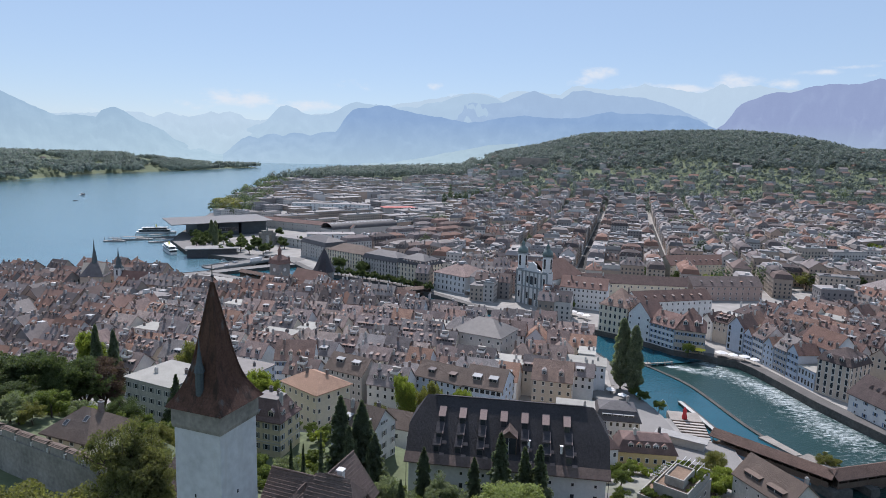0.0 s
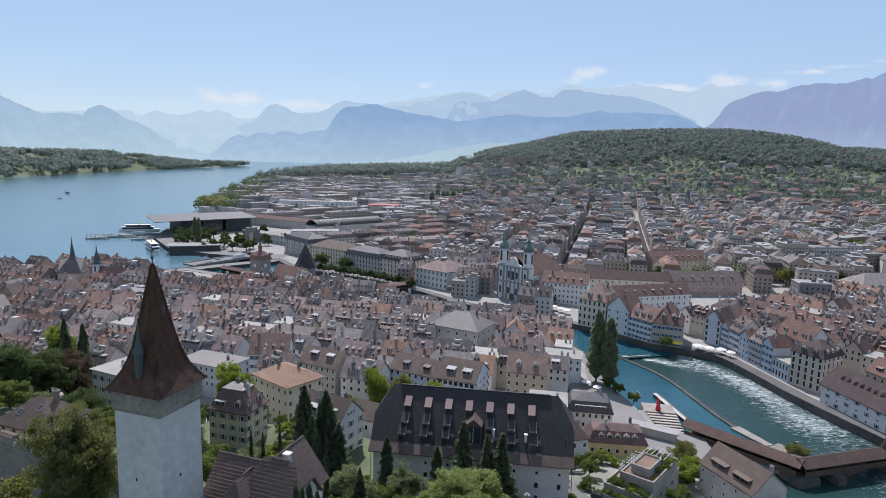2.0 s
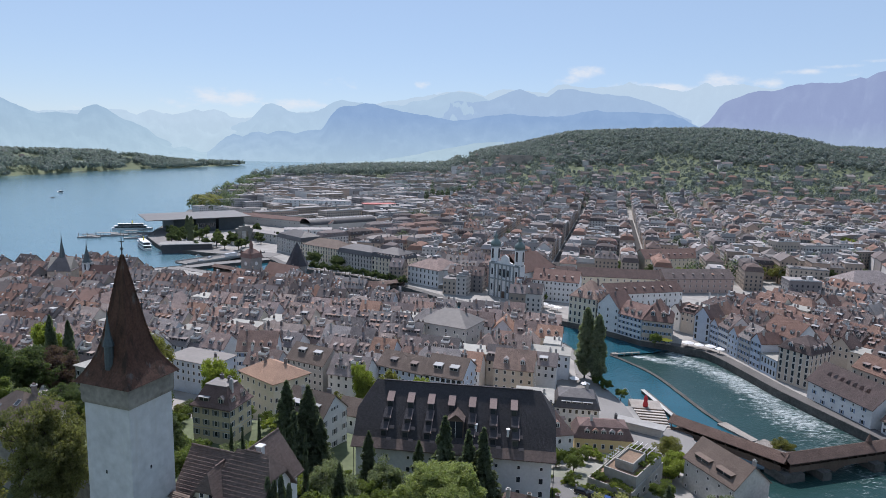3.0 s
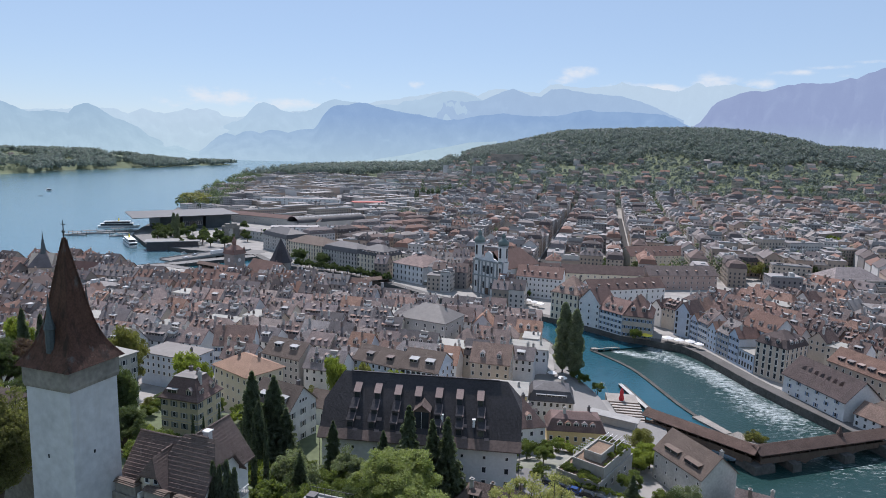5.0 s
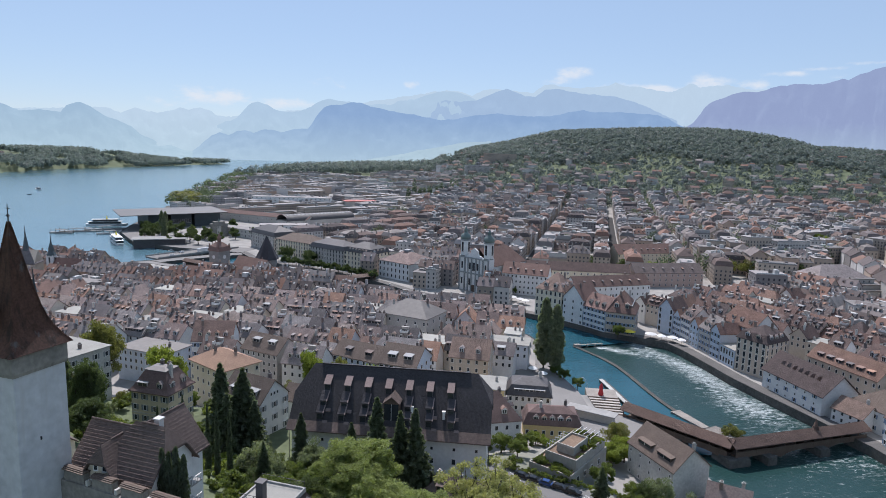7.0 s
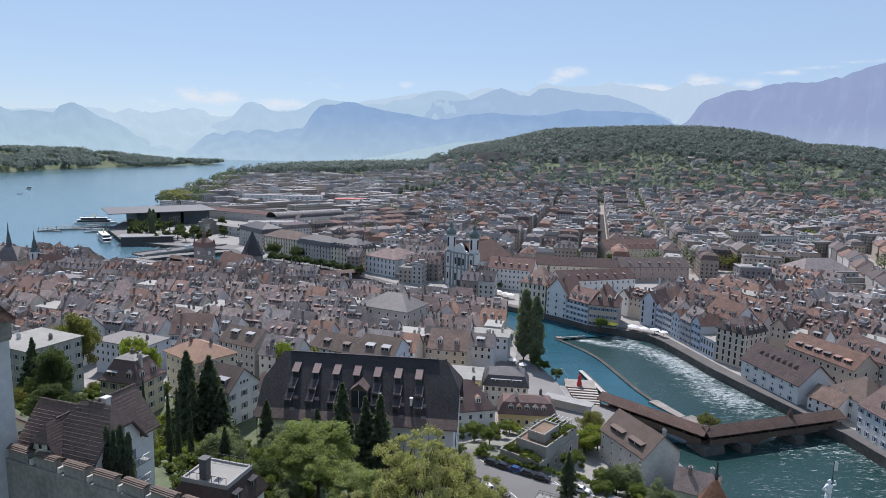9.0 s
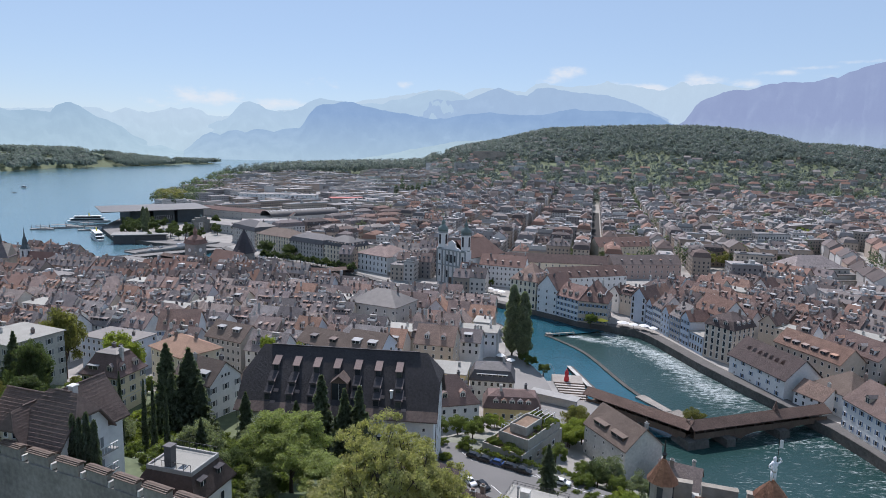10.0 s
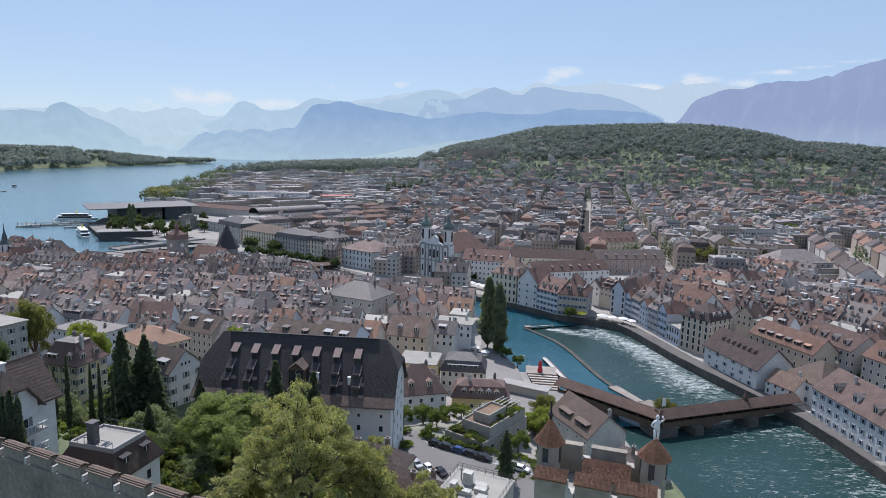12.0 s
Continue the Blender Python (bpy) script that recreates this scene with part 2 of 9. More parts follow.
M_TRUNK = material("bark", (.09, .07, .055), 0.95, vary=0.3, grain=5, bump=0.6)


def leaf_material(name, base, shift=0.5, island=True, glow=(1.6, 1.7, 0.9)):
    m = material(name, base, 0.6, vary=0.25, grain=0.5, blotch=0.15, bump=0.0, shift=shift, island=island, spec=0.25)
    n, l = m.node_tree.nodes, m.node_tree.links
    p, out = n["Principled BSDF"], n["Material Output"]
    tr, mx = n.new("ShaderNodeBsdfTranslucent"), n.new("ShaderNodeMixShader")
    src = p.inputs["Base Color"].links[0].from_socket
    bright = n.new("ShaderNodeMixRGB")
    bright.blend_type, bright.inputs["Fac"].default_value = "MULTIPLY", 1.0
    bright.inputs["Color2"].default_value = (*glow, 1)
    l.new(src, bright.inputs["Color1"])
    l.new(bright.outputs[0], tr.inputs["Color"])
    mx.inputs["Fac"].default_value = 0.45
    l.new(p.outputs[0], mx.inputs[1])
    l.new(tr.outputs[0], mx.inputs[2])
    l.new(mx.outputs[0], out.inputs["Surface"])
    return m


M_LEAF = leaf_material("lime_leaves", (.12, .15, .047))
M_LEAF_DARK = leaf_material("dark_leaves", (.078, .102, .048))
M_LEAF_BRIGHT = leaf_material("bright_leaves", (.2, .235, .055))
M_LEAF_OLIVE = leaf_material("olive_leaves", (.165, .165, .062))
M_LEAF_GREY = leaf_material("grey_green_leaves", (.175, .2, .13))
M_LEAF_RED = leaf_material("copper_beech_leaves", (.1, .068, .068))
M_NEEDLE = leaf_material("needles", (.125, .15, .105))
# headland leaves paled and greyed: distance haze is mixed into the base colour
M_HEADLAND_HAZED = leaf_material("hazed_headland_leaves", (.17, .2, .185), 0.6, glow=(1.2, 1.3, 1.1))
M_CYPRESS = leaf_material("cypress_needles", (.095, .118, .085))
# far forest green with some blue haze of distance painted into it
M_FOREST_HAZED = leaf_material("hazed_forest_leaves", (.16, .185, .175), 0.5, glow=(1.2, 1.3, 1.1))


def ground_material():
    """Grass and earth, with paved town ground on the flat land."""
    m = material("ground_soil", (.13, .155, .085), 0.95, vary=0.35, grain=0.5, blotch=0.03, bump=0.3)
    n, l = m.node_tree.nodes, m.node_tree.links
    p = n["Principled BSDF"]
    att = n.new("ShaderNodeAttribute")
    att.attribute_name = "paved"
    src = p.inputs["Base Color"].links[0].from_socket
    nz = n.new("ShaderNodeTexNoise")
    nz.inputs["Scale"].default_value = 0.12
    tc = n.new("ShaderNodeTexCoord")
    l.new(tc.outputs["Object"], nz.inputs["Vector"])
    cr = n.new("ShaderNodeValToRGB")
    cr.color_ramp.elements[0].color, cr.color_ramp.elements[1].color = (.21, .2, .19, 1), (.4, .38, .35, 1)
    l.new(nz.outputs["Fac"], cr.inputs[0])
    mx = n.new("ShaderNodeMixRGB")
    l.new(att.outputs["Fac"], mx.inputs["Fac"])
    l.new(src, mx.inputs["Color1"])
    l.new(cr.outputs[0], mx.inputs["Color2"])
    l.new(mx.outputs[0], p.inputs["Base Color"])
    return m


M_GROUND = ground_material()


def water_material(name, base, rough, scale, bump, foam=False):
    m = bpy.data.materials.new(name)
    m.use_nodes = True
    n, l = m.node_tree.nodes, m.node_tree.links
    p = n["Principled BSDF"]
    p.inputs["Base Color"].default_value = (*base, 1)
    p.inputs["Roughness"].default_value, p.inputs["IOR"].default_value = rough, 1.33
    tc = n.new("ShaderNodeTexCoord")
    nz = n.new("ShaderNodeTexNoise")
    nz.inputs["Scale"].default_value, nz.inputs["Detail"].default_value = scale, 6
    l.new(tc.outputs["Object"], nz.inputs["Vector"])
    bp = n.new("ShaderNodeBump")
    bp.inputs["Strength"].default_value, bp.inputs["Distance"].default_value = bump, 0.4
    l.new(nz.outputs["Fac"], bp.inputs["Height"])
    l.new(bp.outputs[0], p.inputs["Normal"])
    big = n.new("ShaderNodeTexNoise")
    big.inputs["Scale"].default_value, big.inputs["Detail"].default_value = scale * 0.04, 4
    mp = n.new("ShaderNodeMapping")
    mp.inputs["Scale"].default_value = (0.5, 1.6, 1)
    l.new(tc.outputs["Object"], mp.inputs["Vector"])
    l.new(mp.outputs[0], big.inputs["Vector"])
    mix = n.new("ShaderNodeMixRGB")
    mix.inputs["Color1"].default_value = (*[c * 0.8 for c in base], 1)
    mix.inputs["Color2"].default_value = (*[c * 1.25 for c in base], 1)
    l.new(big.outputs["Fac"], mix.inputs["Fac"])
    colour = mix.outputs[0]
    if foam:
        # streaks of foam drawn out along the current; the attribute says how broken the water is
        fm = n.new("ShaderNodeMapping")
        fm.inputs["Rotation"].default_value = (0, 0, radians(68))
        fm.inputs["Scale"].default_value = (0.25, 0.9, 1)
        l.new(tc.outputs["Object"], fm.inputs["Vector"])
        fn = n.new("ShaderNodeTexNoise")
        fn.inputs["Scale"].default_value, fn.inputs["Detail"].default_value = 1.0, 12
        fn.inputs["Roughness"].default_value, fn.inputs["Distortion"].default_value = 0.72, 1.4
        l.new(fm.outputs[0], fn.inputs["Vector"])
        att = n.new("ShaderNodeAttribute")
        att.attribute_name = "broken"
        ad = n.new("ShaderNodeMath")
        ad.operation = "MULTIPLY_ADD"
        ad.inputs[1].default_value = 0.36
        l.new(att.outputs["Fac"], ad.inputs[0])
        l.new(fn.outputs["Fac"], ad.inputs[2])
        cr = n.new("ShaderNodeValToRGB")
        cr.color_ramp.elements[0].position, cr.color_ramp.elements[1].position = 0.71, 0.9
        l.new(ad.outputs[0], cr.inputs[0])
        fx = n.new("ShaderNodeMixRGB")
        fx.inputs["Color2"].default_value = (.55, .6, .6, 1)
        l.new(cr.outputs[0], fx.inputs["Fac"])
        l.new(colour, fx.inputs["Color1"])
        colour = fx.outputs[0]
        rr = n.new("ShaderNodeMapRange")
        rr.inputs["To Min"].default_value, rr.inputs["To Max"].default_value = rough, 0.8
        l.new(cr.outputs[0], rr.inputs["Value"])
        l.new(rr.outputs[0], p.inputs["Roughness"])
    l.new(colour, p.inputs["Base Color"])
    return m


M_LAKE = water_material("lake_water", (.085, .165, .2), 0.16, 0.5, 0.4)
M_BASIN = water_material("still_river_water", (.016, .078, .105), 0.1, 1.2, 0.25)
M_RIVER = water_material("river_rapids_water", (.013, .042, .04), 0.3, 0.75, 0.5, foam=True)


def haze_material(name, colour, snow=0.0):
    """Distance: mountains with many kilometres of lit air painted on as emission; woods and rock show faintly, snow
    lies on the highest.
    """
    m = bpy.data.materials.new(name)
    m.use_nodes = True
    t = m.node_tree
    l = t.links
    p = t.nodes["Principled BSDF"]
    p.inputs["Roughness"].default_value = 1.0
    p.inputs["Specular IOR Level"].default_value = 0.0
    tc = node(t, "TexCoord")
    mp = node(t, "Mapping", Scale=(1.0, 1.0, 0.6))
    l.new(tc.outputs["Object"], mp.inputs["Vector"])
    nz = node(t, "TexNoise", Scale=0.011, Detail=9, Roughness=0.62)
    l.new(mp.outputs[0], nz.inputs["Vector"])
    cover = node(t, "ValToRGB")
    e = cover.color_ramp.elements
    e[0].position, e[0].color = 0.38, (.02, .03, .03, 1)
    e[1].position, e[1].color = 0.66, (.055, .065, .06, 1)
    l.new(nz.outputs["Fac"], cover.inputs[0])
    base = cover.outputs[0]
    sep = node(t, "SeparateXYZ")
    l.new(tc.outputs["Object"], sep.inputs[0])
    if snow:
        high = node(t, "MapRange")
        for k, v in (("From Min", snow), ("From Max", snow + 120), ("To Min", -0.4), ("To Max", 0.3)):
            high.inputs[k].default_value = v
        l.new(sep.outputs["Z"], high.inputs["Value"])
        lie = node(t, "ValToRGB")
        lie.color_ramp.elements[0].position, lie.color_ramp.elements[1].position = 0.52, 0.6
        l.new(maths(t, "ADD", nz.outputs["Fac"], high.outputs[0]), lie.inputs[0])
        mx = node(t, "MixRGB", Color2=(.2, .2, .2, 1))
        l.new(lie.outputs[0], mx.inputs["Fac"])
        l.new(base, mx.inputs["Color1"])
        base = mx.outputs[0]
    l.new(base, p.inputs["Base Color"])
    # painted haze: the emission pales towards the water, as air thickening there
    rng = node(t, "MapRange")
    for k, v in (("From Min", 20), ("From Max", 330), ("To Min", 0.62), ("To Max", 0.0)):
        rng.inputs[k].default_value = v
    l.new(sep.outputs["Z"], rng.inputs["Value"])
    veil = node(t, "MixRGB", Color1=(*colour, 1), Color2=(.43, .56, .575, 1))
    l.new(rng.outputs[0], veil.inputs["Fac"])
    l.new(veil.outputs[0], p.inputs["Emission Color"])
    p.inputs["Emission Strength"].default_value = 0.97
    return m


# ---- mesh tools ----
class Geo:
    """Collects faces for one mesh."""

    def __init__(self):
        self.v, self.f, self.m = [], [], []

    def poly(self, pts, m=0):
        k = len(self.v)
        self.v += [tuple(p) for p in pts]
        self.f.append(tuple(range(k, k + len(pts))))
        self.m.append(m)

    def solid(self, verts, faces, m=0):
        k = len(self.v)
        self.v += [tuple(p) for p in verts]
        for fc in faces:
            self.f.append(tuple(k + i for i in fc))
            self.m.append(m)

    def box(self, x0, x1, y0, y1, z0, z1, m=0):
        self.solid([(x0, y0, z0), (x1, y0, z0), (x1, y1, z0), (x0, y1, z0), (x0, y0, z1), (x1, y0, z1), (x1, y1, z1), (x0, y1, z1)],
                   [(3, 2, 1, 0), (4, 5, 6, 7), (0, 1, 5, 4), (1, 2, 6, 5), (2, 3, 7, 6), (3, 0, 4, 7)], m)

    def loft(self, rings, m=0, caps=True):
        """Rings of equal count, bottom to top, anticlockwise from above."""
        n = len(rings[0])
        vs = [p for r in rings for p in r]
        fs = [(i * n + j, i * n + (j + 1) % n, (i + 1) * n + (j + 1) % n, (i + 1) * n + j) for i in range(len(rings) - 1) for j in range(n)]
        if caps:
            fs += [tuple(range(n - 1, -1, -1)), tuple(range((len(rings) - 1) * n, len(rings) * n))]
        self.solid(vs, fs, m)

    def lathe(self, profile, n=12, cx=0, cy=0, m=0, turn=0.0):
        self.loft([[(cx + r * math.cos(2 * math.pi * i / n + turn), cy + r * math.sin(2 * math.pi * i / n + turn), z) for i in range(n)] for r, z in profile], m)

    def tube(self, a, b, ra, rb, n=6, m=0):
        a, b = Vector(a), Vector(b)
        d = (b - a).normalized()
        u = d.orthogonal().normalized()
        w = d.cross(u)
        self.loft([[p + (u * math.cos(2 * math.pi * i / n) + w * math.sin(2 * math.pi * i / n)) * r for i in range(n)] for p, r in ((a, ra), (b, rb))], m)

    def slab(self, verts, faces, t, m=0):
        """A sheet of faces given a thickness t downwards."""
        n = len(verts)
        vs = [tuple(p) for p in verts] + [(p[0], p[1], p[2] - t) for p in verts]
        fs = [tuple(fc) for fc in faces] + [tuple(n + i for i in reversed(fc)) for fc in faces]
        edges = {}
        for fc in faces:
            for i in range(len(fc)):
                edges[(fc[i], fc[(i + 1) % len(fc)])] = 1
        for a, b in edges:
            if (b, a) not in edges:
                fs.append((b, a, n + a, n + b))
        self.solid(vs, fs, m)

    def mesh(self, name, *mats, smooth=False):
        me = bpy.data.meshes.new(name)
        me.from_pydata(self.v, [], self.f)
        for mt in mats:
            me.materials.append(mt)
        if len(mats) > 1:
            me.polygons.foreach_set("material_index", self.m)
        if smooth:
            me.polygons.foreach_set("use_smooth", [True] * len(self.f))
        me.update()
        return me


def part(name, data, parent, m=None, label=""):
    ob = new(name, data)
    ob.parent = parent
    if m is not None:
        ob.matrix_basis = m
    if label:
        ob["label"] = label
    return ob


def thing(name, m, label, category, group="", kind="", data=None):
    ob = new(name, data)
    ob.matrix_basis = m
    return tagged(ob, label, category, group, kind)


def structure(name, data, label="", m=None):
    ob = new(name, data)
    if m is not None:
        ob.matrix_basis = m
    return tagged(ob, label, kind="structure")


def stuff(name, data, label, category):
    return tagged(new(name, data), label, category, kind="stuff")


# ---- shared small parts ----
def window_mesh(w, h, shutter=None):
    """One casing: a raised frame round a set-back pane, with folded-back shutters where asked for."""
    g = Geo()
    b, y0, y1 = 0.1, -0.09, -0.03
    k = len(g.v)
    ring = lambda x, z0, z1, y: [(-x, y, z0), (x, y, z0), (x, y, z1), (-x, y, z1)]
    vs = ring(w / 2, -0.05, h, 0.03) + ring(w / 2, -0.05, h, y0) + ring(w / 2 - b, b, h - b, y0) + ring(w / 2 - b, b, h - b, y1)
    fs = [(a + i, a + (i + 1) % 4, a + 4 + (i + 1) % 4, a + 4 + i) for a in (0, 4, 8) for i in range(4)]
    g.solid(vs, fs, 0)
    g.f.append(tuple(k + 12 + i for i in range(4)))
    g.m.append(1)
    if shutter:
        n = len(g.v)
        g.v += [(-w - 0.03, y0, 0), (-w - 0.03, y0, h), (w + 0.03, y0, 0), (w + 0.03, y0, h)]
        g.f += [(n, k + 4, k + 7, n + 1), (k + 5, n + 2, n + 3, k + 6)]
        g.m += [2, 2]
        return g.mesh("window", M_FRAME, M_PANE, shutter)
    return g.mesh("window", M_FRAME, M_PANE)


W_PLAIN = window_mesh(1.1, 1.6)
W_GREY = window_mesh(1.1, 1.6, M_SHUTTER)
W_BLUE = window_mesh(1.1, 1.6, M_SHUTTER_BLUE)
W_WIDE = window_mesh(1.7, 1.7)
W_SMALL = window_mesh(0.8, 1.0)
W_TALL = window_mesh(1.3, 2.6)


def chimney_mesh():
    g = Geo()
    g.box(-0.45, 0.45, -0.35, 0.35, -2.2, 1.7, 0)
    g.box(-0.55, 0.55, -0.45, 0.45, 1.7, 1.85, 1)
    g.box(-0.3, -0.05, -0.2, 0.2, 1.85, 2.2, 0)
    g.box(0.05, 0.3, -0.2, 0.2, 1.85, 2.2, 0)
    return g.mesh("chimney", M_BRICK, M_CONCRETE)


CHIMNEY = chimney_mesh()


def dormer_mesh(w=1.5, h=1.5, back=3.2, gable=True, roof=M_TILE, cheek=M_SLATE):
    """Front face at y=0, foot at z=0, running back into the roof."""
    g = Geo()
    if gable:
        rise = w * 0.42
        g.loft([[(-w / 2, 0, 0), (-w / 2, back, 0), (-w / 2, back, h), (-w / 2, 0, h)][::-1],
                [(w / 2, 0, 0), (w / 2, back, 0), (w / 2, back, h), (w / 2, 0, h)][::-1]], 1)
        g.poly([(-w / 2, 0, h), (w / 2, 0, h), (0, 0, h + rise)], 1)
        o = 0.2
        vs = [(-w / 2 - o, -o, h - 0.1), (-w / 2 - o, back, h - 0.1), (0, back, h + rise), (0, -o, h + rise), (w / 2 + o, back, h - 0.1), (w / 2 + o, -o, h - 0.1)]
        g.slab([(x, y, z + 0.1) for x, y, z in vs], [(0, 3, 2, 1), (3, 5, 4, 2)], 0.12, 0)
    else:
        g.box(-w / 2, w / 2, 0, back, 0, h, 1)
        g.slab([(-w / 2 - 0.2, -0.3, h + 0.05), (w / 2 + 0.2, -0.3, h + 0.05), (w / 2 + 0.2, back, h + 0.5), (-w / 2 - 0.2, back, h + 0.5)], [(0, 1, 2, 3)], 0.12, 0)
    g.poly([(-w / 2 + 0.2, -0.03, 0.25), (w / 2 - 0.2, -0.03, 0.25), (w / 2 - 0.2, -0.03, h - 0.12), (-w / 2 + 0.2, -0.03, h - 0.12)], 2)
    g.box(-0.05, 0.05, -0.07, 0, 0.25, h - 0.12, 3)
    return g.mesh("dormer", roof, cheek, M_PANE, M_FRAME)


D_GABLE = dormer_mesh(cheek=M_PLASTER)
D_GABLE_WALL = dormer_mesh(1.7, 1.6, 3.4, True, M_TILE, M_PLASTER)
D_SHED = dormer_mesh(2.6, 1.3, 3.0, False, M_TILE, M_SLATE)
D_SHED_ZINC = dormer_mesh(3.2, 1.4, 3.0, False, M_ZINC, M_GREYWALL)
D_SHED_DARK = dormer_mesh(2.2, 1.5, 2.8, False, M_TILE_VILLA, M_WOOD)
D_SMALL = dormer_mesh(1.1, 1.1, 2.2, False, M_TILE, M_SLATE)


def skylight_mesh():
    g = Geo()
    g.box(-0.5, 0.5, -0.7, 0.7, -0.1, 0.12, 0)
    g.poly([(-0.42, -0.62, 0.13), (0.42, -0.62, 0.13), (0.42, 0.62, 0.13), (-0.42, 0.62, 0.13)], 1)
    return g.mesh("skylight", M_ZINC, M_PANE)


SKYLIGHT = skylight_mesh()


def roof_terrace_meshes():
    """A small sun deck let into a roof slope: the deck, its pale rail and the canopy over the glazed back."""
    deck, rail, canopy = Geo(), Geo(), Geo()
    deck.box(-1.7, 1.7, -1.3, 1.5, -2.2, 0.0, 0)
    rail.loft([[(-1.7, 1.4, z), (-1.7, -1.36, z), (1.7, -1.36, z), (1.7, 1.4, z), (1.62, 1.4, z), (1.62, -1.28, z), (-1.62, -1.28, z), (-1.62, 1.4, z)] for z in (0.0, 0.95)])
    canopy.loft([[(-1.5, 1.42, 0), (1.5, 1.42, 0), (1.5, 1.6, 0), (-1.5, 1.6, 0)], [(-1.5, 1.42, 1.95), (1.5, 1.42, 1.95), (1.5, 1.6, 1.95), (-1.5, 1.6, 1.95)],
                 [(-1.7, 0.95, 2.0), (1.7, 0.95, 2.0), (1.7, 1.75, 2.05), (-1.7, 1.75, 2.05)], [(-1.7, 0.95, 2.12), (1.7, 0.95, 2.12), (1.7, 1.75, 2.2), (-1.7, 1.75, 2.2)]])
    return deck.mesh("roof_terrace", M_DECK), rail.mesh("railing", M_FRAME), canopy.mesh("canopy", M_GREYWALL)


TERRACE_DECK, TERRACE_RAIL, TERRACE_CANOPY = roof_terrace_meshes()


# ---- houses ----
def roof_sheet(kind, w, d, h, pitch, o):
    """Vertices and faces of a roof over a w x d plan whose eaves stand at h; the ridge runs along x. Returns the ridge's height too."""
    tp = math.tan(radians(pitch))
    W, D, e = w / 2 + o, d / 2 + o, h - o * tp
    r = h + d / 2 * tp
    if kind == "gable":
        return [(-W, -D, e), (W, -D, e), (W, 0, r), (-W, 0, r), (W, D, e), (-W, D, e)], [(0, 1, 2, 3), (3, 2, 4, 5)], r
    if kind == "hip":
        k = min(D * 0.9, W * 0.98)
        return [(-W, -D, e), (W, -D, e), (W, D, e), (-W, D, e), (-W + k, 0, r), (W - k, 0, r)], [(0, 1, 5, 4), (2, 3, 4, 5), (1, 2, 5), (3, 0, 4)], r
    if kind == "halfhip":
        zh = e + (r - e) * 0.55
        yh = D * (r - zh) / (r - e)
        k = yh * 0.8
        vs = [(-W, -D, e), (W, -D, e), (W, -yh, zh), (W - k, 0, r), (-W + k, 0, r), (-W, -yh, zh), (W, D, e), (-W, D, e), (W, yh, zh), (-W, yh, zh)]
        return vs, [(0, 1, 2, 3, 4, 5), (6, 7, 9, 4, 3, 8), (2, 8, 3), (9, 5, 4)], r
    if kind == "mansard":
        i1, z1, i2, z2 = 1.3, h + 3.0, min(d / 2, w / 2) - 0.4, h + 3.0 + (d / 2 - 1.7) * 0.42
        rg = lambda i, z: [(-W + i, -D + i, z), (W - i, -D + i, z), (W - i, D - i, z), (-W + i, D - i, z)]
        vs = rg(0, e) + rg(o + i1, z1) + rg(o + i2, z2)
        fs = [(a + j, a + (j + 1) % 4, a + 4 + (j + 1) % 4, a + 4 + j) for a in (0, 4) for j in range(4)] + [(8, 9, 10, 11)]
        return vs, fs, z2
    if kind == "mansard_flat":
        i1, z1 = 1.5, h + 3.2
        rg = lambda i, z: [(-W + i, -D + i, z), (W - i, -D + i, z), (W - i, D - i, z), (-W + i, D - i, z)]
        vs = rg(0, h - 0.2) + rg(o + i1, z1)
        return vs, [(j, (j + 1) % 4, 4 + (j + 1) % 4, 4 + j) for j in range(4)] + [(4, 5, 6, 7)], z1
    vs = [(-W, -D, h + 0.4), (W, -D, h + 0.4), (W, D, h + 0.4), (-W, D, h + 0.4)]
    return vs, [(0, 1, 2, 3)], h + 0.4


def wall_mesh(kind, w, d, h, pitch, mat, foot=4.0):
    """Walls from below ground up to the eaves, with the gable ends where the roof has them."""
    g = Geo()
    tp = math.tan(radians(pitch))
    W, D = w / 2, d / 2
    if kind == "gable":
        prof = [(-D, -foot), (D, -foot), (D, h - 0.1), (0, h + D * tp - 0.25), (-D, h - 0.1)]
    elif kind == "halfhip":
        zh = h + D * tp * 0.5
        prof = [(-D, -foot), (D, -foot), (D, h - 0.1), (D * 0.5, zh - 0.2), (-D * 0.5, zh - 0.2), (-D, h - 0.1)]
    else:
        prof = [(-D, -foot), (D, -foot), (D, h - 0.05), (-D, h - 0.05)]
    n = len(prof)
    vs = [(-W, y, z) for y, z in prof] + [(W, y, z) for y, z in prof]
    fs = [tuple(range(n - 1, -1, -1)), tuple(range(n, 2 * n))] + [(i, (i + 1) % n, n + (i + 1) % n, n + i) for i in range(n)]
    g.solid(vs, fs)
    return g.mesh("wall", mat)


def side_frame(side, w, d):
    """The pose of the middle of a side's foot (0 front, 1 right, 2 back, 3 left), with -y pointing out, and its length."""
    return [(pose(0, -d / 2, 0), w), (pose(w / 2, 0, 0, 0, 0, 90), d), (pose(0, d / 2, 0, 0, 0, 180), w), (pose(-w / 2, 0, 0, 0, 0, -90), d)][side]


def put_windows(root, w, d, h, side, cols, rows, data, sill=1.0, margin=1.2, storey=None):
    base, length = side_frame(side, w, d)
    step = storey or (h - 0.3) / rows
    for r in range(rows):
        for c in range(cols):
            x = 0 if cols == 1 else -length / 2 + margin + (length - 2 * margin) * c / (cols - 1)
            part("window", data, root, base @ pose(x, -0.01, r * step + sill))


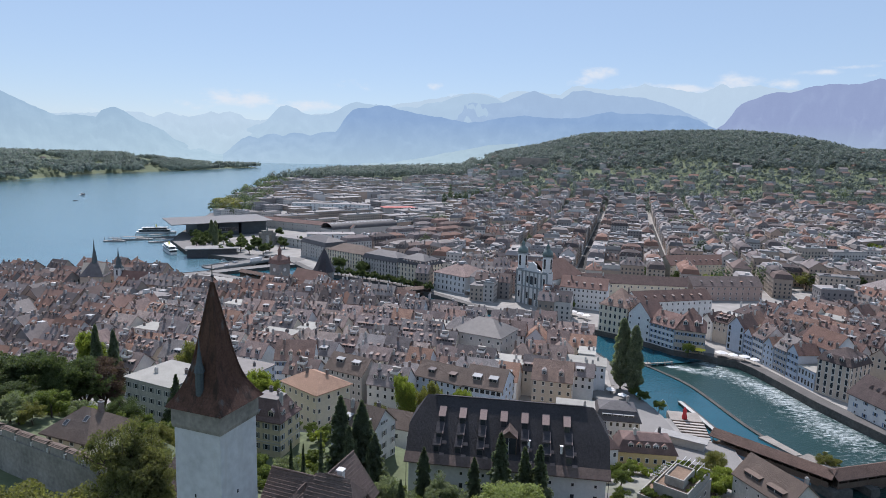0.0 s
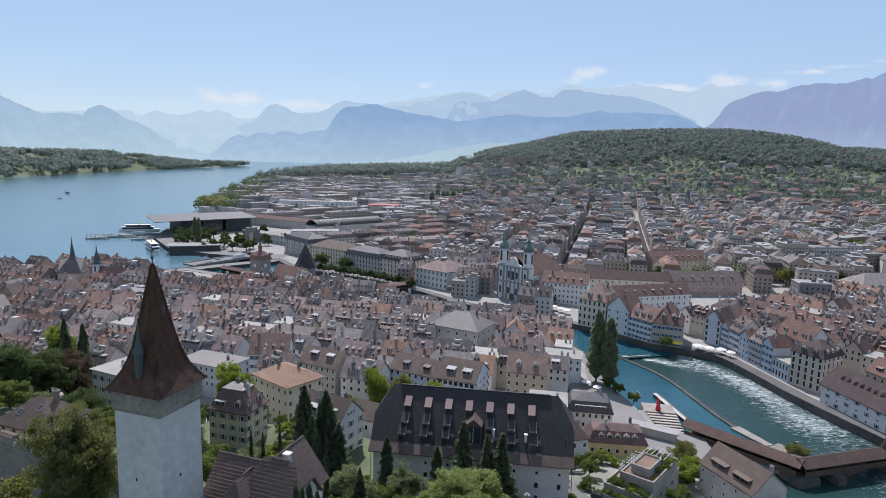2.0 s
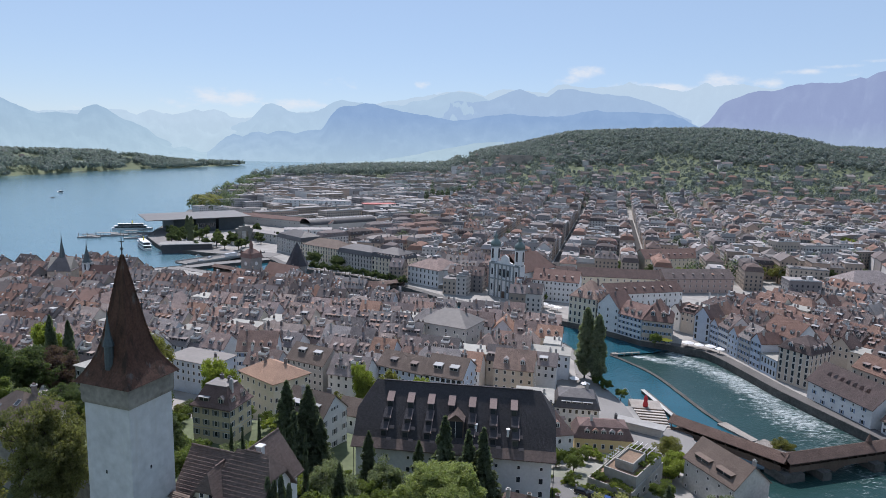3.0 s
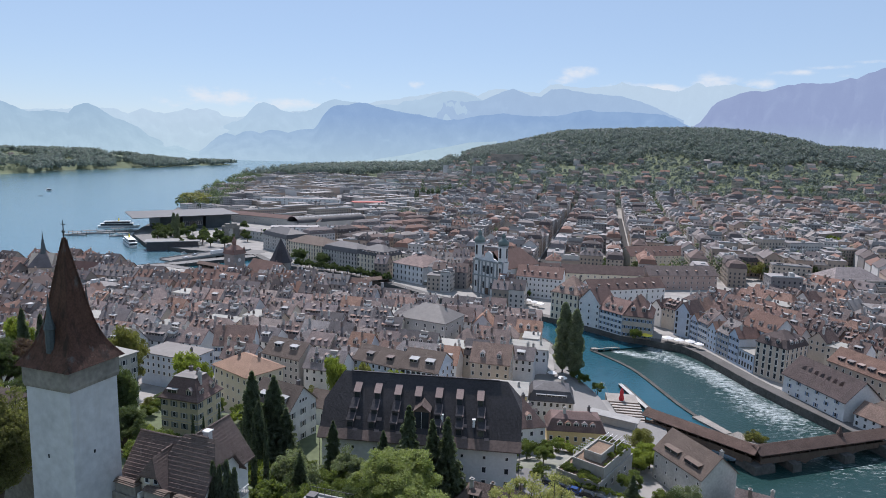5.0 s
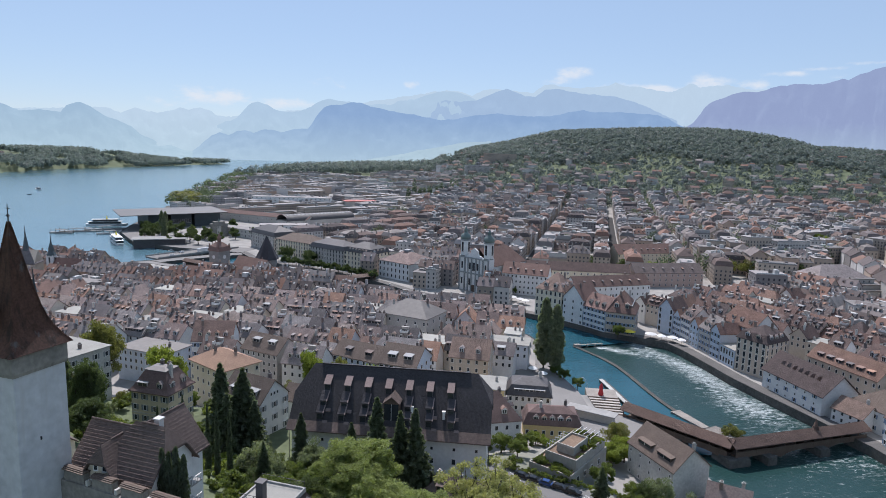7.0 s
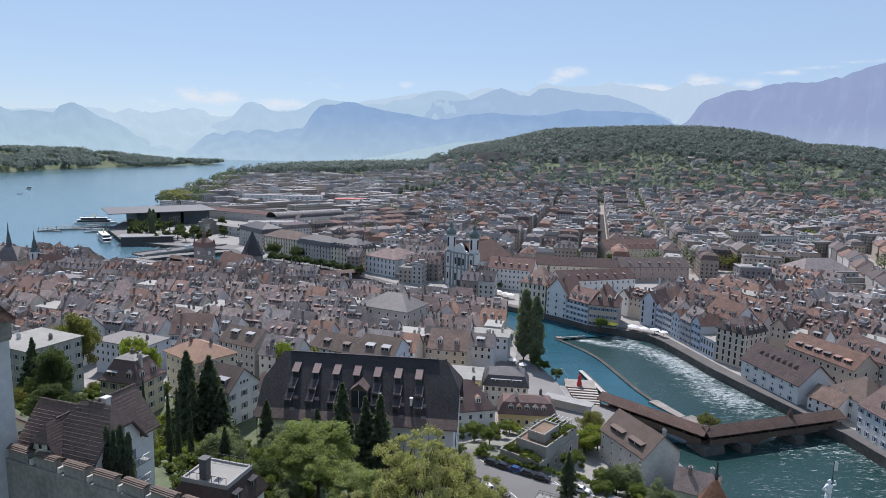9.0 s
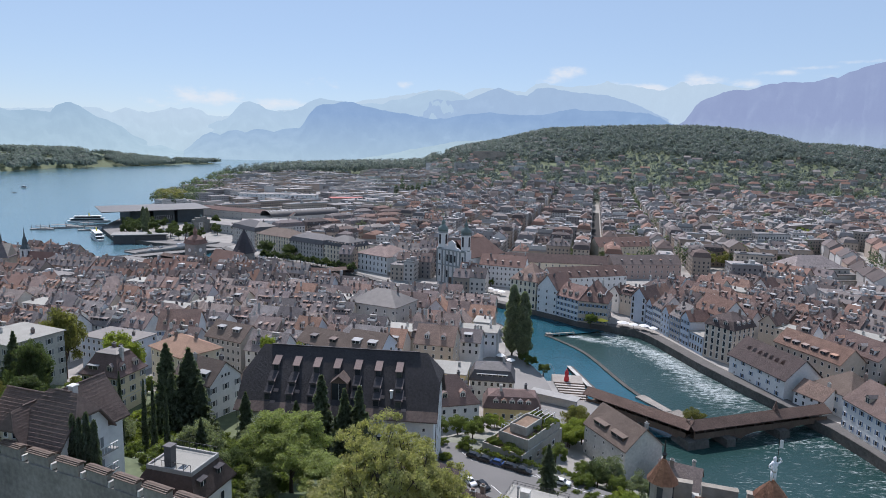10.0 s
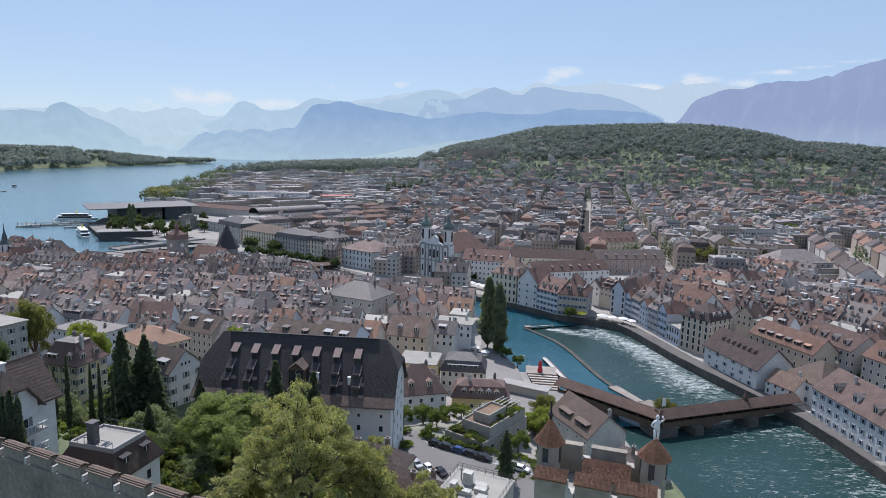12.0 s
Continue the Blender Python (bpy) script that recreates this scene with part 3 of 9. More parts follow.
def edge(ax, ay, bx, by, d):
    """The plan of a house from its front edge, left end to right end, and its depth: middle, turn and width."""
    a = math.atan2(by - ay, bx - ax)
    return (ax + bx) / 2 - math.sin(a) * d / 2, (ay + by) / 2 + math.cos(a) * d / 2, math.degrees(a), math.hypot(bx - ax, by - ay)


def front_house(ax, ay, bx, by, d, h, gable_front=False, **kw):
    """A house on a front edge; gable_front turns the ridge to run back from the front."""
    x, y, rot, w = edge(ax, ay, bx, by, d)
    TAKEN.append((x, y, math.hypot(w, d) / 2 * 0.86))
    if gable_front:
        return house(x, y, rot - 90, d, w, h, **kw)
    return house(x, y, rot, w, d, h, **kw)


TAKEN = []


def house(x, y, rot, w, d, h, kind="gable", pitch=42, z=None, wall=M_PLASTER, roof=M_TILE, label="plastered old town house with a tiled roof",
          win=((0, 4, 3),), wdata=None, dormers=(), chimneys=(0.25,), group="", o=0.45, name="house", category="house", lights=0):
    """One house: w along the ridge, d deep. win: (side, columns, storeys) each; dormers: (side, count, height up the slope 0..1, mesh)."""
    z = ground_height(x, y) if z is None else z
    root = thing(name, pose(x, y, z, 0, 0, rot), label, category, group)
    part("wall", wall_mesh(kind, w, d, h, pitch, wall), root)
    vs, fs, top = roof_sheet(kind, w, d, h, pitch, o)
    g = Geo()
    g.slab(vs, fs, 0.28)
    part("roof", g.mesh("roof", roof), root)
    for side, cols, rows in win:
        put_windows(root, w, d, h, side, cols, rows, wdata or W_PLAIN)
    tp = math.tan(radians(pitch))
    for side, count, up, data in dormers:
        steep = kind in ("mansard", "mansard_flat")
        span, run = (w, d / 2) if side in (0, 2) else (d, w / 2)
        base, _ = side_frame(side, w, d)
        for i in range(count):
            u = (i + 0.5) / count - 0.5
            dy, dz = (0.35, h + 0.5) if steep else (run * up, h + run * up * tp)
            part("dormer", data, root, base @ pose(u * span * (0.86 if kind == "gable" else 0.72), dy, dz - 0.15))
    for c in chimneys:
        cy = d * 0.12 * (1 if c > 0 else -1)
        cz = top - 0.6 if kind in ("flat", "mansard_flat") else top - abs(cy) * tp * (0.5 if kind == "mansard" else 1)
        part("chimney", CHIMNEY, root, pose(c * w, cy, cz + 0.2))
    for i in range(lights):
        up = 0.35 + 0.25 * (i % 2)
        part("skylight", SKYLIGHT, root, pose(((i + 0.5) / lights - 0.5) * w * 0.7, -d / 2 * (1 - up), h + d / 2 * up * tp + 0.05, pitch, 0, 0))
    return root


# ---- the lie of the land ----
ANCHORS = ((-300, 200, 20), (-150, 150, 36), (-100, 120, 42), (-75, 116, 41), (-33, 84, 38), (-20, 96, 36), (0, 78, 37), (6, 86, 34),
           (20, 66, 37), (64, 60, 33), (0, 125, 24), (15, 150, 14), (45, 156, 11), (60, 150, 9.5), (76, 142, 8.5), (62, 95, 18),
           (90, 165, 5), (98, 205, 4), (-50, 165, 19), (-97, 184, 21), (-30, 165, 20), (-70, 215, 11), (-130, 215, 13), (-10, 205, 6.5),
           (-200, 260, 9), (30, 190, 6), (105, 110, 4))
AX = np.array(ANCHORS, float)


def height_field(x, y):
    """Heights for arrays of places: the near hill, the flat town, the wooded hill far behind and the headland over the lake."""
    x, y = np.asarray(x, float), np.asarray(y, float)
    num, den = np.zeros_like(x), np.zeros_like(x)
    for ax, ay, az in AX:
        wt = 1 / (((x - ax) ** 2 + (y - ay) ** 2) / 400 + 0.05) ** 2
        num, den = num + wt * az, den + wt
    near = num / den
    # the hill's foot runs along the town's edge; the flat land lies beyond it
    foot = 232 + np.clip((-x - 40) * 0.18, 0, 60) - np.clip((x - 40) * 0.4, 0, 70)
    k = np.clip((foot - y) / 60, 0, 1)
    k = k * k * (3 - 2 * k)
    z = 3.0 + (near - 3.0) * k
    z = np.where(y < 60, np.minimum(z, 3 + (z - 3) * np.clip(1 - (60 - y) / 160, 0, 1)), z)
    ridge = np.interp(x, (-600, 0, 96, 260, 445, 750, 960, 1080, 1150, 1230, 1300, 1380, 1470, 1700, 3000, 5000), (0, 30, 86, 118, 164, 182, 186, 172, 140, 130, 132, 132, 112, 100, 150, 140))
    u = np.clip((y - 950 + np.clip(x - 900, 0, 900) * 0.25) / 1350, 0, 1)
    back = 1 - np.clip((y - 2500) / 1500, 0, 1) * 0.5
    z = z + ridge * u * u * (3 - 2 * u) * back
    # headland
    hx = np.clip((-1110 - x) / 260, 0, 1) * np.clip((x + 4800) / 1500, 0, 1) * np.clip((y - 1350) / 300, 0, 1) * np.clip((3150 - y) / 500, 0, 1)
    return z + hx * 44


def ground_height(x, y):
    return float(height_field(np.array([x]), np.array([y]))[0])


LAKE = ((-4828.7, 283.0), (-976.8, 359.0), (-399.2, 425.1), (-301.8, 451.6), (-240.3, 472.9), (-203.3, 501.8), (-181.5, 524.8), (-147.4, 553.0), (-214.4, 571.1), (-263.2, 597.2), (-305.6, 658.9),
        (-320.5, 710.2), (-344.2, 813.3), (-378.6, 947.9), (-446.6, 1230.4), (-505.5, 1527.6), (-563.7, 1850.8), (-546.1, 3118.2), (-365.3, 5353.4), (-4965.4, 4738.5), (-4968.4, 3415.2),
        (-1365.2, 3461.2), (-1029, 3141), (-1165, 2510), (-1235.3, 2049.5), (-1195.8, 1589.6), (-1355.0, 1280.7), (-4872.9, 826.0))
BANK_L = ((-205.4, 498.7), (-183.0, 487.2), (-129.4, 461.0), (-81.0, 429.7), (-42.2, 405.7), (-3.6, 379.6), (34.9, 353.4), (59.2, 340.8), (73.1, 319.2), (80.0, 294.7), (77, 273), (82, 254),
          (87, 238), (92, 222), (101, 214), (105, 200), (109, 180), (113, 155), (119, 115), (126, 60), (133, 0), (140, -200))
BANK_R = ((180, -200), (178.5, 100), (177.5, 166), (176.8, 183), (175, 199), (168.5, 222), (161.5, 246), (157, 263), (153, 285), (149.5, 303), (145, 315),
          (131.8, 323.0), (118.2, 329.9), (108.9, 341.8), (98.4, 353.2), (75.5, 372.0), (44, 387), (12, 413), (-20.4, 450.1), (-54.0, 478.2), (-90.0, 497.1), (-126.8, 522.1), (-147.4, 553.0))


def inside(px, py, polygon):
    px, py = np.asarray(px, float), np.asarray(py, float)
    hit = np.zeros(px.shape, bool)
    n = len(polygon)
    for i in range(n):
        (x0, y0), (x1, y1) = polygon[i], polygon[(i + 1) % n]
        if y0 == y1:
            continue
        cross = (y0 > py) != (y1 > py)
        hit ^= cross & (px < (x1 - x0) * (py - y0) / (y1 - y0) + x0)
    return hit


RIVER = tuple(BANK_L) + tuple(BANK_R)


def is_water(px, py):
    return inside(px, py, LAKE) | inside(px, py, RIVER)


from mathutils.geometry import tessellate_polygon

# ---- ground, water and distance ----
def axis(pieces):
    out = []
    for a, b, s in pieces:
        out += list(np.arange(a, b, s))
    return np.array(out + [pieces[-1][1]])


def build_ground():
    xs = axis(((-4900, -1500, 170), (-1500, -450, 35), (-450, -120, 9), (-120, 210, 3.5), (210, 500, 12), (500, 1800, 45), (1800, 4900, 200)))
    ys = axis(((-900, 0, 60), (0, 40, 8), (40, 390, 3.5), (390, 620, 7), (620, 1100, 20), (1100, 3300, 40), (3300, 4700, 140)))
    X, Y = np.meshgrid(xs, ys)
    Z = height_field(X, Y)
    wet = is_water(X, Y)
    Z = np.where(wet, -4.0, Z)
    nx, ny = len(xs), len(ys)
    verts = np.stack([X.ravel(), Y.ravel(), Z.ravel()], 1)
    i = (np.arange(ny - 1)[:, None] * nx + np.arange(nx - 1)[None, :]).ravel()
    faces = np.stack([i, i + 1, i + 1 + nx, i + nx], 1)
    me = bpy.data.meshes.new("ground")
    me.from_pydata(verts.tolist(), [], faces.tolist())
    me.materials.append(M_GROUND)
    me.polygons.foreach_set("use_smooth", [True] * len(faces))
    flat = np.clip(1 - (Z - 6) / 8, 0, 1) * (Y > 150) * (Y < 1500) * (X > -700)
    att = me.attributes.new("paved", "FLOAT", "POINT")
    att.data.foreach_set("value", flat.ravel().astype(np.float32))
    me.update()
    structure("ground", me, "grass and paved town ground sloping from the hill to the river")


build_ground()


def flat_sheet(name, pts, z, mat, label, m=None):
    me = bpy.data.meshes.new(name)
    bm = bmesh.new()
    vs = [bm.verts.new((x, y, z)) for x, y in pts]
    for tri in tessellate_polygon([[Vector((x, y, 0)) for x, y in pts]]):
        a, b, c = (pts[i] for i in tri)
        turn = (b[0] - a[0]) * (c[1] - a[1]) - (b[1] - a[1]) * (c[0] - a[0])
        bm.faces.new([vs[i] for i in (tri if turn > 0 else tri[::-1])])
    bm.to_mesh(me)
    bm.free()
    me.materials.append(mat)
    return structure(name, me, label)


flat_sheet("lake", ((-4900, -900), (-205, -900), (-205, 500), (-148, 556), (-148, 4700), (-4900, 4700)), 0.0, M_LAKE, "wide pale blue lake with light ripples")
WEIR = ((96.5, 311), (99.6, 306.2), (102.8, 300), (105.4, 295), (107.8, 289.5), (109.9, 283.5), (111.3, 277.5), (112.7, 269), (114, 259.5), (115.3, 250), (116.8, 240.5), (119.5, 229), (124, 217), (130, 205))
BASIN = ((-147, 552), (-205, 500), (-205, 470), (40, 320), (60, 250), (80, 200), (104, 195), (126, 196), (130, 205)) + WEIR[::-1][1:] + \
        ((112, 315.5), (156, 330), (125, 400))


def build_river():
    """The lower, broken reach below the weir."""
    xs, ys = np.arange(70, 205, 4.0), np.arange(-240, 345, 4.0)
    X, Y = np.meshgrid(xs, ys)
    nx, ny = len(xs), len(ys)
    # rough where it falls at the gate and along the far bank, easing downstream
    bank = np.interp(Y, (100, 166, 199, 246, 285, 318), (186, 180.5, 174, 161.5, 153, 138))
    off = bank - X
    along = 318 - Y
    fall = np.exp(-((off - 8 - along * 0.02) / (8 + along * 0.06)) ** 2) * np.clip(0.7 - along / 240, 0.2, 0.58)
    # the plume below the gate drifts over to the far bank
    plume = np.exp(-((Y - (312 - (X - 112) * 0.62)) / (4 + 0.12 * np.clip(X - 112, 0, 60))) ** 2) * np.clip(1 - (X - 112) / 46, 0, 1) * (X > 108) * 0.85
    patch = 0.5 + 0.5 * np.sin(X * 0.11 + Y * 0.07) * np.sin(Y * 0.09 - X * 0.05)
    broken = np.clip(np.maximum(fall, plume) + 0.2 + 0.26 * patch * np.clip(along / 80, 0, 1), 0, 1.1)
    verts = np.stack([X.ravel(), Y.ravel(), np.zeros(X.size)], 1)
    i = (np.arange(ny - 1)[:, None] * nx + np.arange(nx - 1)[None, :]).ravel()
    faces = np.stack([i, i + 1, i + 1 + nx, i + nx], 1)
    me = bpy.data.meshes.new("river")
    me.from_pydata(verts.tolist(), [], faces.tolist())
    me.materials.append(M_RIVER)
    att = me.attributes.new("broken", "FLOAT", "POINT")
    att.data.foreach_set("value", broken.ravel().astype(np.float32))
    structure("river", me, "fast teal river with white foam below the weir")


build_river()
flat_sheet("river_basin", BASIN, 0.55, M_BASIN, "calm blue-green river water held up behind the weir")


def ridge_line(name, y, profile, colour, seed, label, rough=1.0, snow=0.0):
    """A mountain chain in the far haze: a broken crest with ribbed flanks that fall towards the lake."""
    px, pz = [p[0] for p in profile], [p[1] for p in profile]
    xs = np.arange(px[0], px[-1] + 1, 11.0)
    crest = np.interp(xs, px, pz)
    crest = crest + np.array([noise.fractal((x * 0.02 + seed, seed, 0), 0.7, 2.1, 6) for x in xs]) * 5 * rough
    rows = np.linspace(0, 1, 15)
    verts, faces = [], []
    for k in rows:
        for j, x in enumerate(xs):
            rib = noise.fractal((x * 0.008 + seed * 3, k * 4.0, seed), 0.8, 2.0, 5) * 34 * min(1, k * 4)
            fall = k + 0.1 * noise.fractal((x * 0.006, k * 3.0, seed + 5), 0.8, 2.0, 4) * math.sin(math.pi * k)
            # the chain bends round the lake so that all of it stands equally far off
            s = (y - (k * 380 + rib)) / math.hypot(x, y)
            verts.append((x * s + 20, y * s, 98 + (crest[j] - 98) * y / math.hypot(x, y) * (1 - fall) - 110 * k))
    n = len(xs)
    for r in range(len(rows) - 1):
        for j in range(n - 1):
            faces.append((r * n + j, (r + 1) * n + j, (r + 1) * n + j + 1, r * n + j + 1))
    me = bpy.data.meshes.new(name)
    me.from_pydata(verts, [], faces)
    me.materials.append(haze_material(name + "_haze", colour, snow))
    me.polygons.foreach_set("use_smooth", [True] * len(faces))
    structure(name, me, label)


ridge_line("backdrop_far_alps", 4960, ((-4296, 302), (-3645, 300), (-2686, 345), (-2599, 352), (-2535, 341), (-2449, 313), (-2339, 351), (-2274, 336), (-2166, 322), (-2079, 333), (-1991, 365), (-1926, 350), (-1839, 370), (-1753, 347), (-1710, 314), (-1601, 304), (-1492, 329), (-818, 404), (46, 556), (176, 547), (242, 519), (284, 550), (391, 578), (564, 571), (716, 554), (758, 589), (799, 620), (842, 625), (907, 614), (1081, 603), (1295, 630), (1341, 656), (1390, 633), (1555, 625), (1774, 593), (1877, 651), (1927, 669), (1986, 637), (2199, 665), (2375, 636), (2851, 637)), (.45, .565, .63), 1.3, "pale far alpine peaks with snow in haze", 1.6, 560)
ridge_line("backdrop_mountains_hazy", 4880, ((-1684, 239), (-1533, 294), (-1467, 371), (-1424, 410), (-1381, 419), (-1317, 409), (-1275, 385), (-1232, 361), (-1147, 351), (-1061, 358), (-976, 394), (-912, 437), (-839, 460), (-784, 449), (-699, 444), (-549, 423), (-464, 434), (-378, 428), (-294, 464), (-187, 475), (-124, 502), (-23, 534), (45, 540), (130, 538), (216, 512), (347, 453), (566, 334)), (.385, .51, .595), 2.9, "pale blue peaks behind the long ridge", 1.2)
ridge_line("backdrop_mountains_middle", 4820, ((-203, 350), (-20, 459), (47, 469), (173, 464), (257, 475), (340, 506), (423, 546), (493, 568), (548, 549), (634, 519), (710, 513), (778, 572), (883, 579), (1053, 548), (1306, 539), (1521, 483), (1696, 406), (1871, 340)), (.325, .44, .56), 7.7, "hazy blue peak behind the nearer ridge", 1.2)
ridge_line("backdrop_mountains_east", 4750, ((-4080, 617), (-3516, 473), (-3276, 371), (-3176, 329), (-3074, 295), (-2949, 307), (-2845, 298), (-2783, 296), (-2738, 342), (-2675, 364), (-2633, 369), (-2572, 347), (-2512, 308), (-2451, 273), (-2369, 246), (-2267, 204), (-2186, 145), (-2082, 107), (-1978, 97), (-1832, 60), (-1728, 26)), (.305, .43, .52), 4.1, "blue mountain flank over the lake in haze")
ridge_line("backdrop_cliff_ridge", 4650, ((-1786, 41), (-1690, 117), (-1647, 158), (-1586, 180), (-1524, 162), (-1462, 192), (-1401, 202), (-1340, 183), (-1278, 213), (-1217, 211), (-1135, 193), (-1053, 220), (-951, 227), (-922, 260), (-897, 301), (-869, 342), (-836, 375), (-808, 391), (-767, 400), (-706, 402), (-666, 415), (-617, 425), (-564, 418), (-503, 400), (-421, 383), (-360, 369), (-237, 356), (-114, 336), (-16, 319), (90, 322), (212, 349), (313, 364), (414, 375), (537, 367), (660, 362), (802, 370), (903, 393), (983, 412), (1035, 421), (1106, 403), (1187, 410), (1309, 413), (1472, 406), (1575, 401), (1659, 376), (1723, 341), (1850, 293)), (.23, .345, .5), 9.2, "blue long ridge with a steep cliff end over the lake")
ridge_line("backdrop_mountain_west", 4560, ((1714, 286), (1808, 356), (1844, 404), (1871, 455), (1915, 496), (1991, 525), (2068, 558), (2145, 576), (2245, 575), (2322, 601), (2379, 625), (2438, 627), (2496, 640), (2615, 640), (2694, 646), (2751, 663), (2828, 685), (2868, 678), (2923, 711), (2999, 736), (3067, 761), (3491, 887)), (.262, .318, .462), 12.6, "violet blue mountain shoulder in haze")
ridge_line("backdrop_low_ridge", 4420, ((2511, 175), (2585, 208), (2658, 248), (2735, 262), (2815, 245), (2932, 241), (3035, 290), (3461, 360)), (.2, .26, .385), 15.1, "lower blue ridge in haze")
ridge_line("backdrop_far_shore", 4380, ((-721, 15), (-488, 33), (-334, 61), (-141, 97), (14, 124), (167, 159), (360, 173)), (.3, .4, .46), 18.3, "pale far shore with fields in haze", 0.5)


def quay(name, pts, width, top, mat, label, side=1):
    """A walled bank along a line: a vertical face to the water and a walk behind it with a kerb."""
    g = Geo()
    P = [Vector((x, y, 0)) for x, y in pts]
    nrm = []
    for i in range(len(P)):
        d = (P[min(i + 1, len(P) - 1)] - P[max(i - 1, 0)]).normalized()
        nrm.append(Vector((-d.y, d.x, 0)) * side)
    sec = ((-1.8, -3), (-1.8, top + 0.3), (-1.35, top + 0.3), (-1.35, top), (width, top), (width, -3))
    rings = [[(P[i] + nrm[i] * a + Vector((0, 0, b))) for a, b in sec] for i in range(len(P))]
    n = len(sec)
    vs = [p for r in rings for p in r]
    fs = [(i * n + j, i * n + (j + 1) % n, (i + 1) * n + (j + 1) % n, (i + 1) * n + j) for i in range(len(P) - 1) for j in range(n)]
    if side < 0:
        fs = [f[::-1] for f in fs]
    fs += [tuple(range(n)), tuple(range((len(P) - 1) * n, len(P) * n))]
    g.solid(vs, fs)
    g.m = [1 if 3 <= k % n < 4 and k < (len(P) - 1) * n else 0 for k in range(len(fs))]
    structure(name, g.mesh(name, M_QUAY, mat), label)


quay("quay_east_bank", [p for p in BANK_R if 60 < p[1] < 325 and p[0] > 125], 5.0, 3.3, M_WALK, "stone river wall with a paved walk on the far bank", -1)
quay("quay_upper_bank", [p for p in BANK_R if 320 <= p[1] and p[0] <= 135], 5.0, 3.15, M_WALK, "stone river wall beside the houses", -1)
quay("quay_old_town", [p for p in BANK_L if p[1] > 265], 6.0, 3.15, M_PAVING, "stone river wall below the old town", -1)
quay("quay_lake_front", [p for p in LAKE if p[0] > -480 and p[1] < 565][1:6], 10.0, 3.1, M_PAVING, "stone lake wall", -1)
quay("quay_station_side", [(-147.4, 553.0), (-214.4, 571.1), (-263.2, 597.2), (-305.6, 658.9), (-320.5, 710.2), (-344.2, 813.3), (-378.6, 947.9)], 25.0, 3.1, M_PAVING, "paved lake promenade", -1)
# ---- near things ----
def gate_tower():
    """The tall square tower of the old town wall, with a steep flared spire."""
    root = thing("wall_tower", pose(-33.3, 84.6, 37, 0, 0, -18.5) @ Matrix.Diagonal((0.95, 0.95, 1, 1)), "tall whitewashed square stone tower with a steep brown tiled spire", "tower")
    g = Geo()
    g.loft([[(-r, -r, z), (r, -r, z), (r, r, z), (-r, r, z)] for r, z in ((4.2, -6), (4.12, 29.0))])
    part("shaft", g.mesh("shaft", M_TOWER), root)
    g = Geo()
    g.loft([[(-r, -r, z), (r, -r, z), (r, r, z), (-r, r, z)] for r, z in ((4.3, 29.0), (4.42, 29.5), (4.42, 32.35))])
    part("top_stage", g.mesh("top_stage", M_STONE), root, None, "bare grey stone top stage")
    g = Geo()
    prof = ((4.95, 31.95), (4.05, 33.2), (3.25, 34.6), (2.7, 36.0), (2.25, 37.6), (1.85, 39.5), (1.28, 42.6), (0.68, 46.0), (0.2, 48.7), (0.08, 49.3))
    g.loft([[(-r, -r, z), (r, -r, z), (r, r, z), (-r, r, z)] for r, z in prof])
    part("spire", g.mesh("spire", M_SPIRE), root)
    # metal hips on the four edges of the spire
    for sx, sy in ((-1, -1), (1, -1), (1, 1), (-1, 1)):
        g = Geo()
        g.loft([[(sx * r + 0.1 * a, sy * r + 0.1 * b, z + 0.04) for a, b in ((-1, -1), (1, -1), (1, 1), (-1, 1))] for r, z in prof])
        part("hip_cap", g.mesh("hip_cap", M_SPIRE), root)
    g = Geo()
    g.tube((0, 0, 49), (0, 0, 51.6), 0.1, 0.05)
    g.lathe(((0.05, 49.9), (0.28, 50.15), (0.05, 50.4)), 8)
    g.box(-0.5, 0.5, -0.04, 0.04, 51.1, 51.2)
    g.box(-0.04, 0.04, -0.04, 0.04, 50.8, 51.7)
    part("finial", g.mesh("finial", M_METAL), root)
    for ang in (0, 180):
        g = Geo()
        g.lathe(((0.62, 33.9), (0.62, 37.1), (0.8, 37.2), (0.42, 38.6), (0.12, 40.8), (0.04, 42.3)), 8, 0, -3.2)
        part("bartizan", g.mesh("bartizan", M_SLATE_BLUE), root, pose(0, 0, 0, 0, 0, ang), "small dark metal-clad turret")
    for ang in (0, 90, 180, 270):
        for x, z in ((0.4, 8), (-0.6, 19)):
            put = Geo()
            put.box(-0.13, 0.13, -4.2, -4.0, 0, 0.5)
            part("slit_window", put.mesh("slit_window", M_PANE), root, pose(0, 0, z, 0, 0, ang) @ pose(x, 0, 0))


M_SPIRE = material("spire_tile", (.13, .068, .052), 0.75, grain=3.0, blotch=0.5, vary=0.45, bump=0.7, bands=6, shift=0.05)
weathered(M_SPIRE, (.17, .155, .15), 0.5, 0.58, 0.68, (1, 1, 0.5))
weathered(M_SPIRE, (.05, .032, .028), 0.8, 0.5, 0.66, (1, 1, 0.15))
M_SLATE_BLUE = material("blue_slate", (.055, .07, .078), 0.55, grain=3, vary=0.3, bump=0.4)
gate_tower()


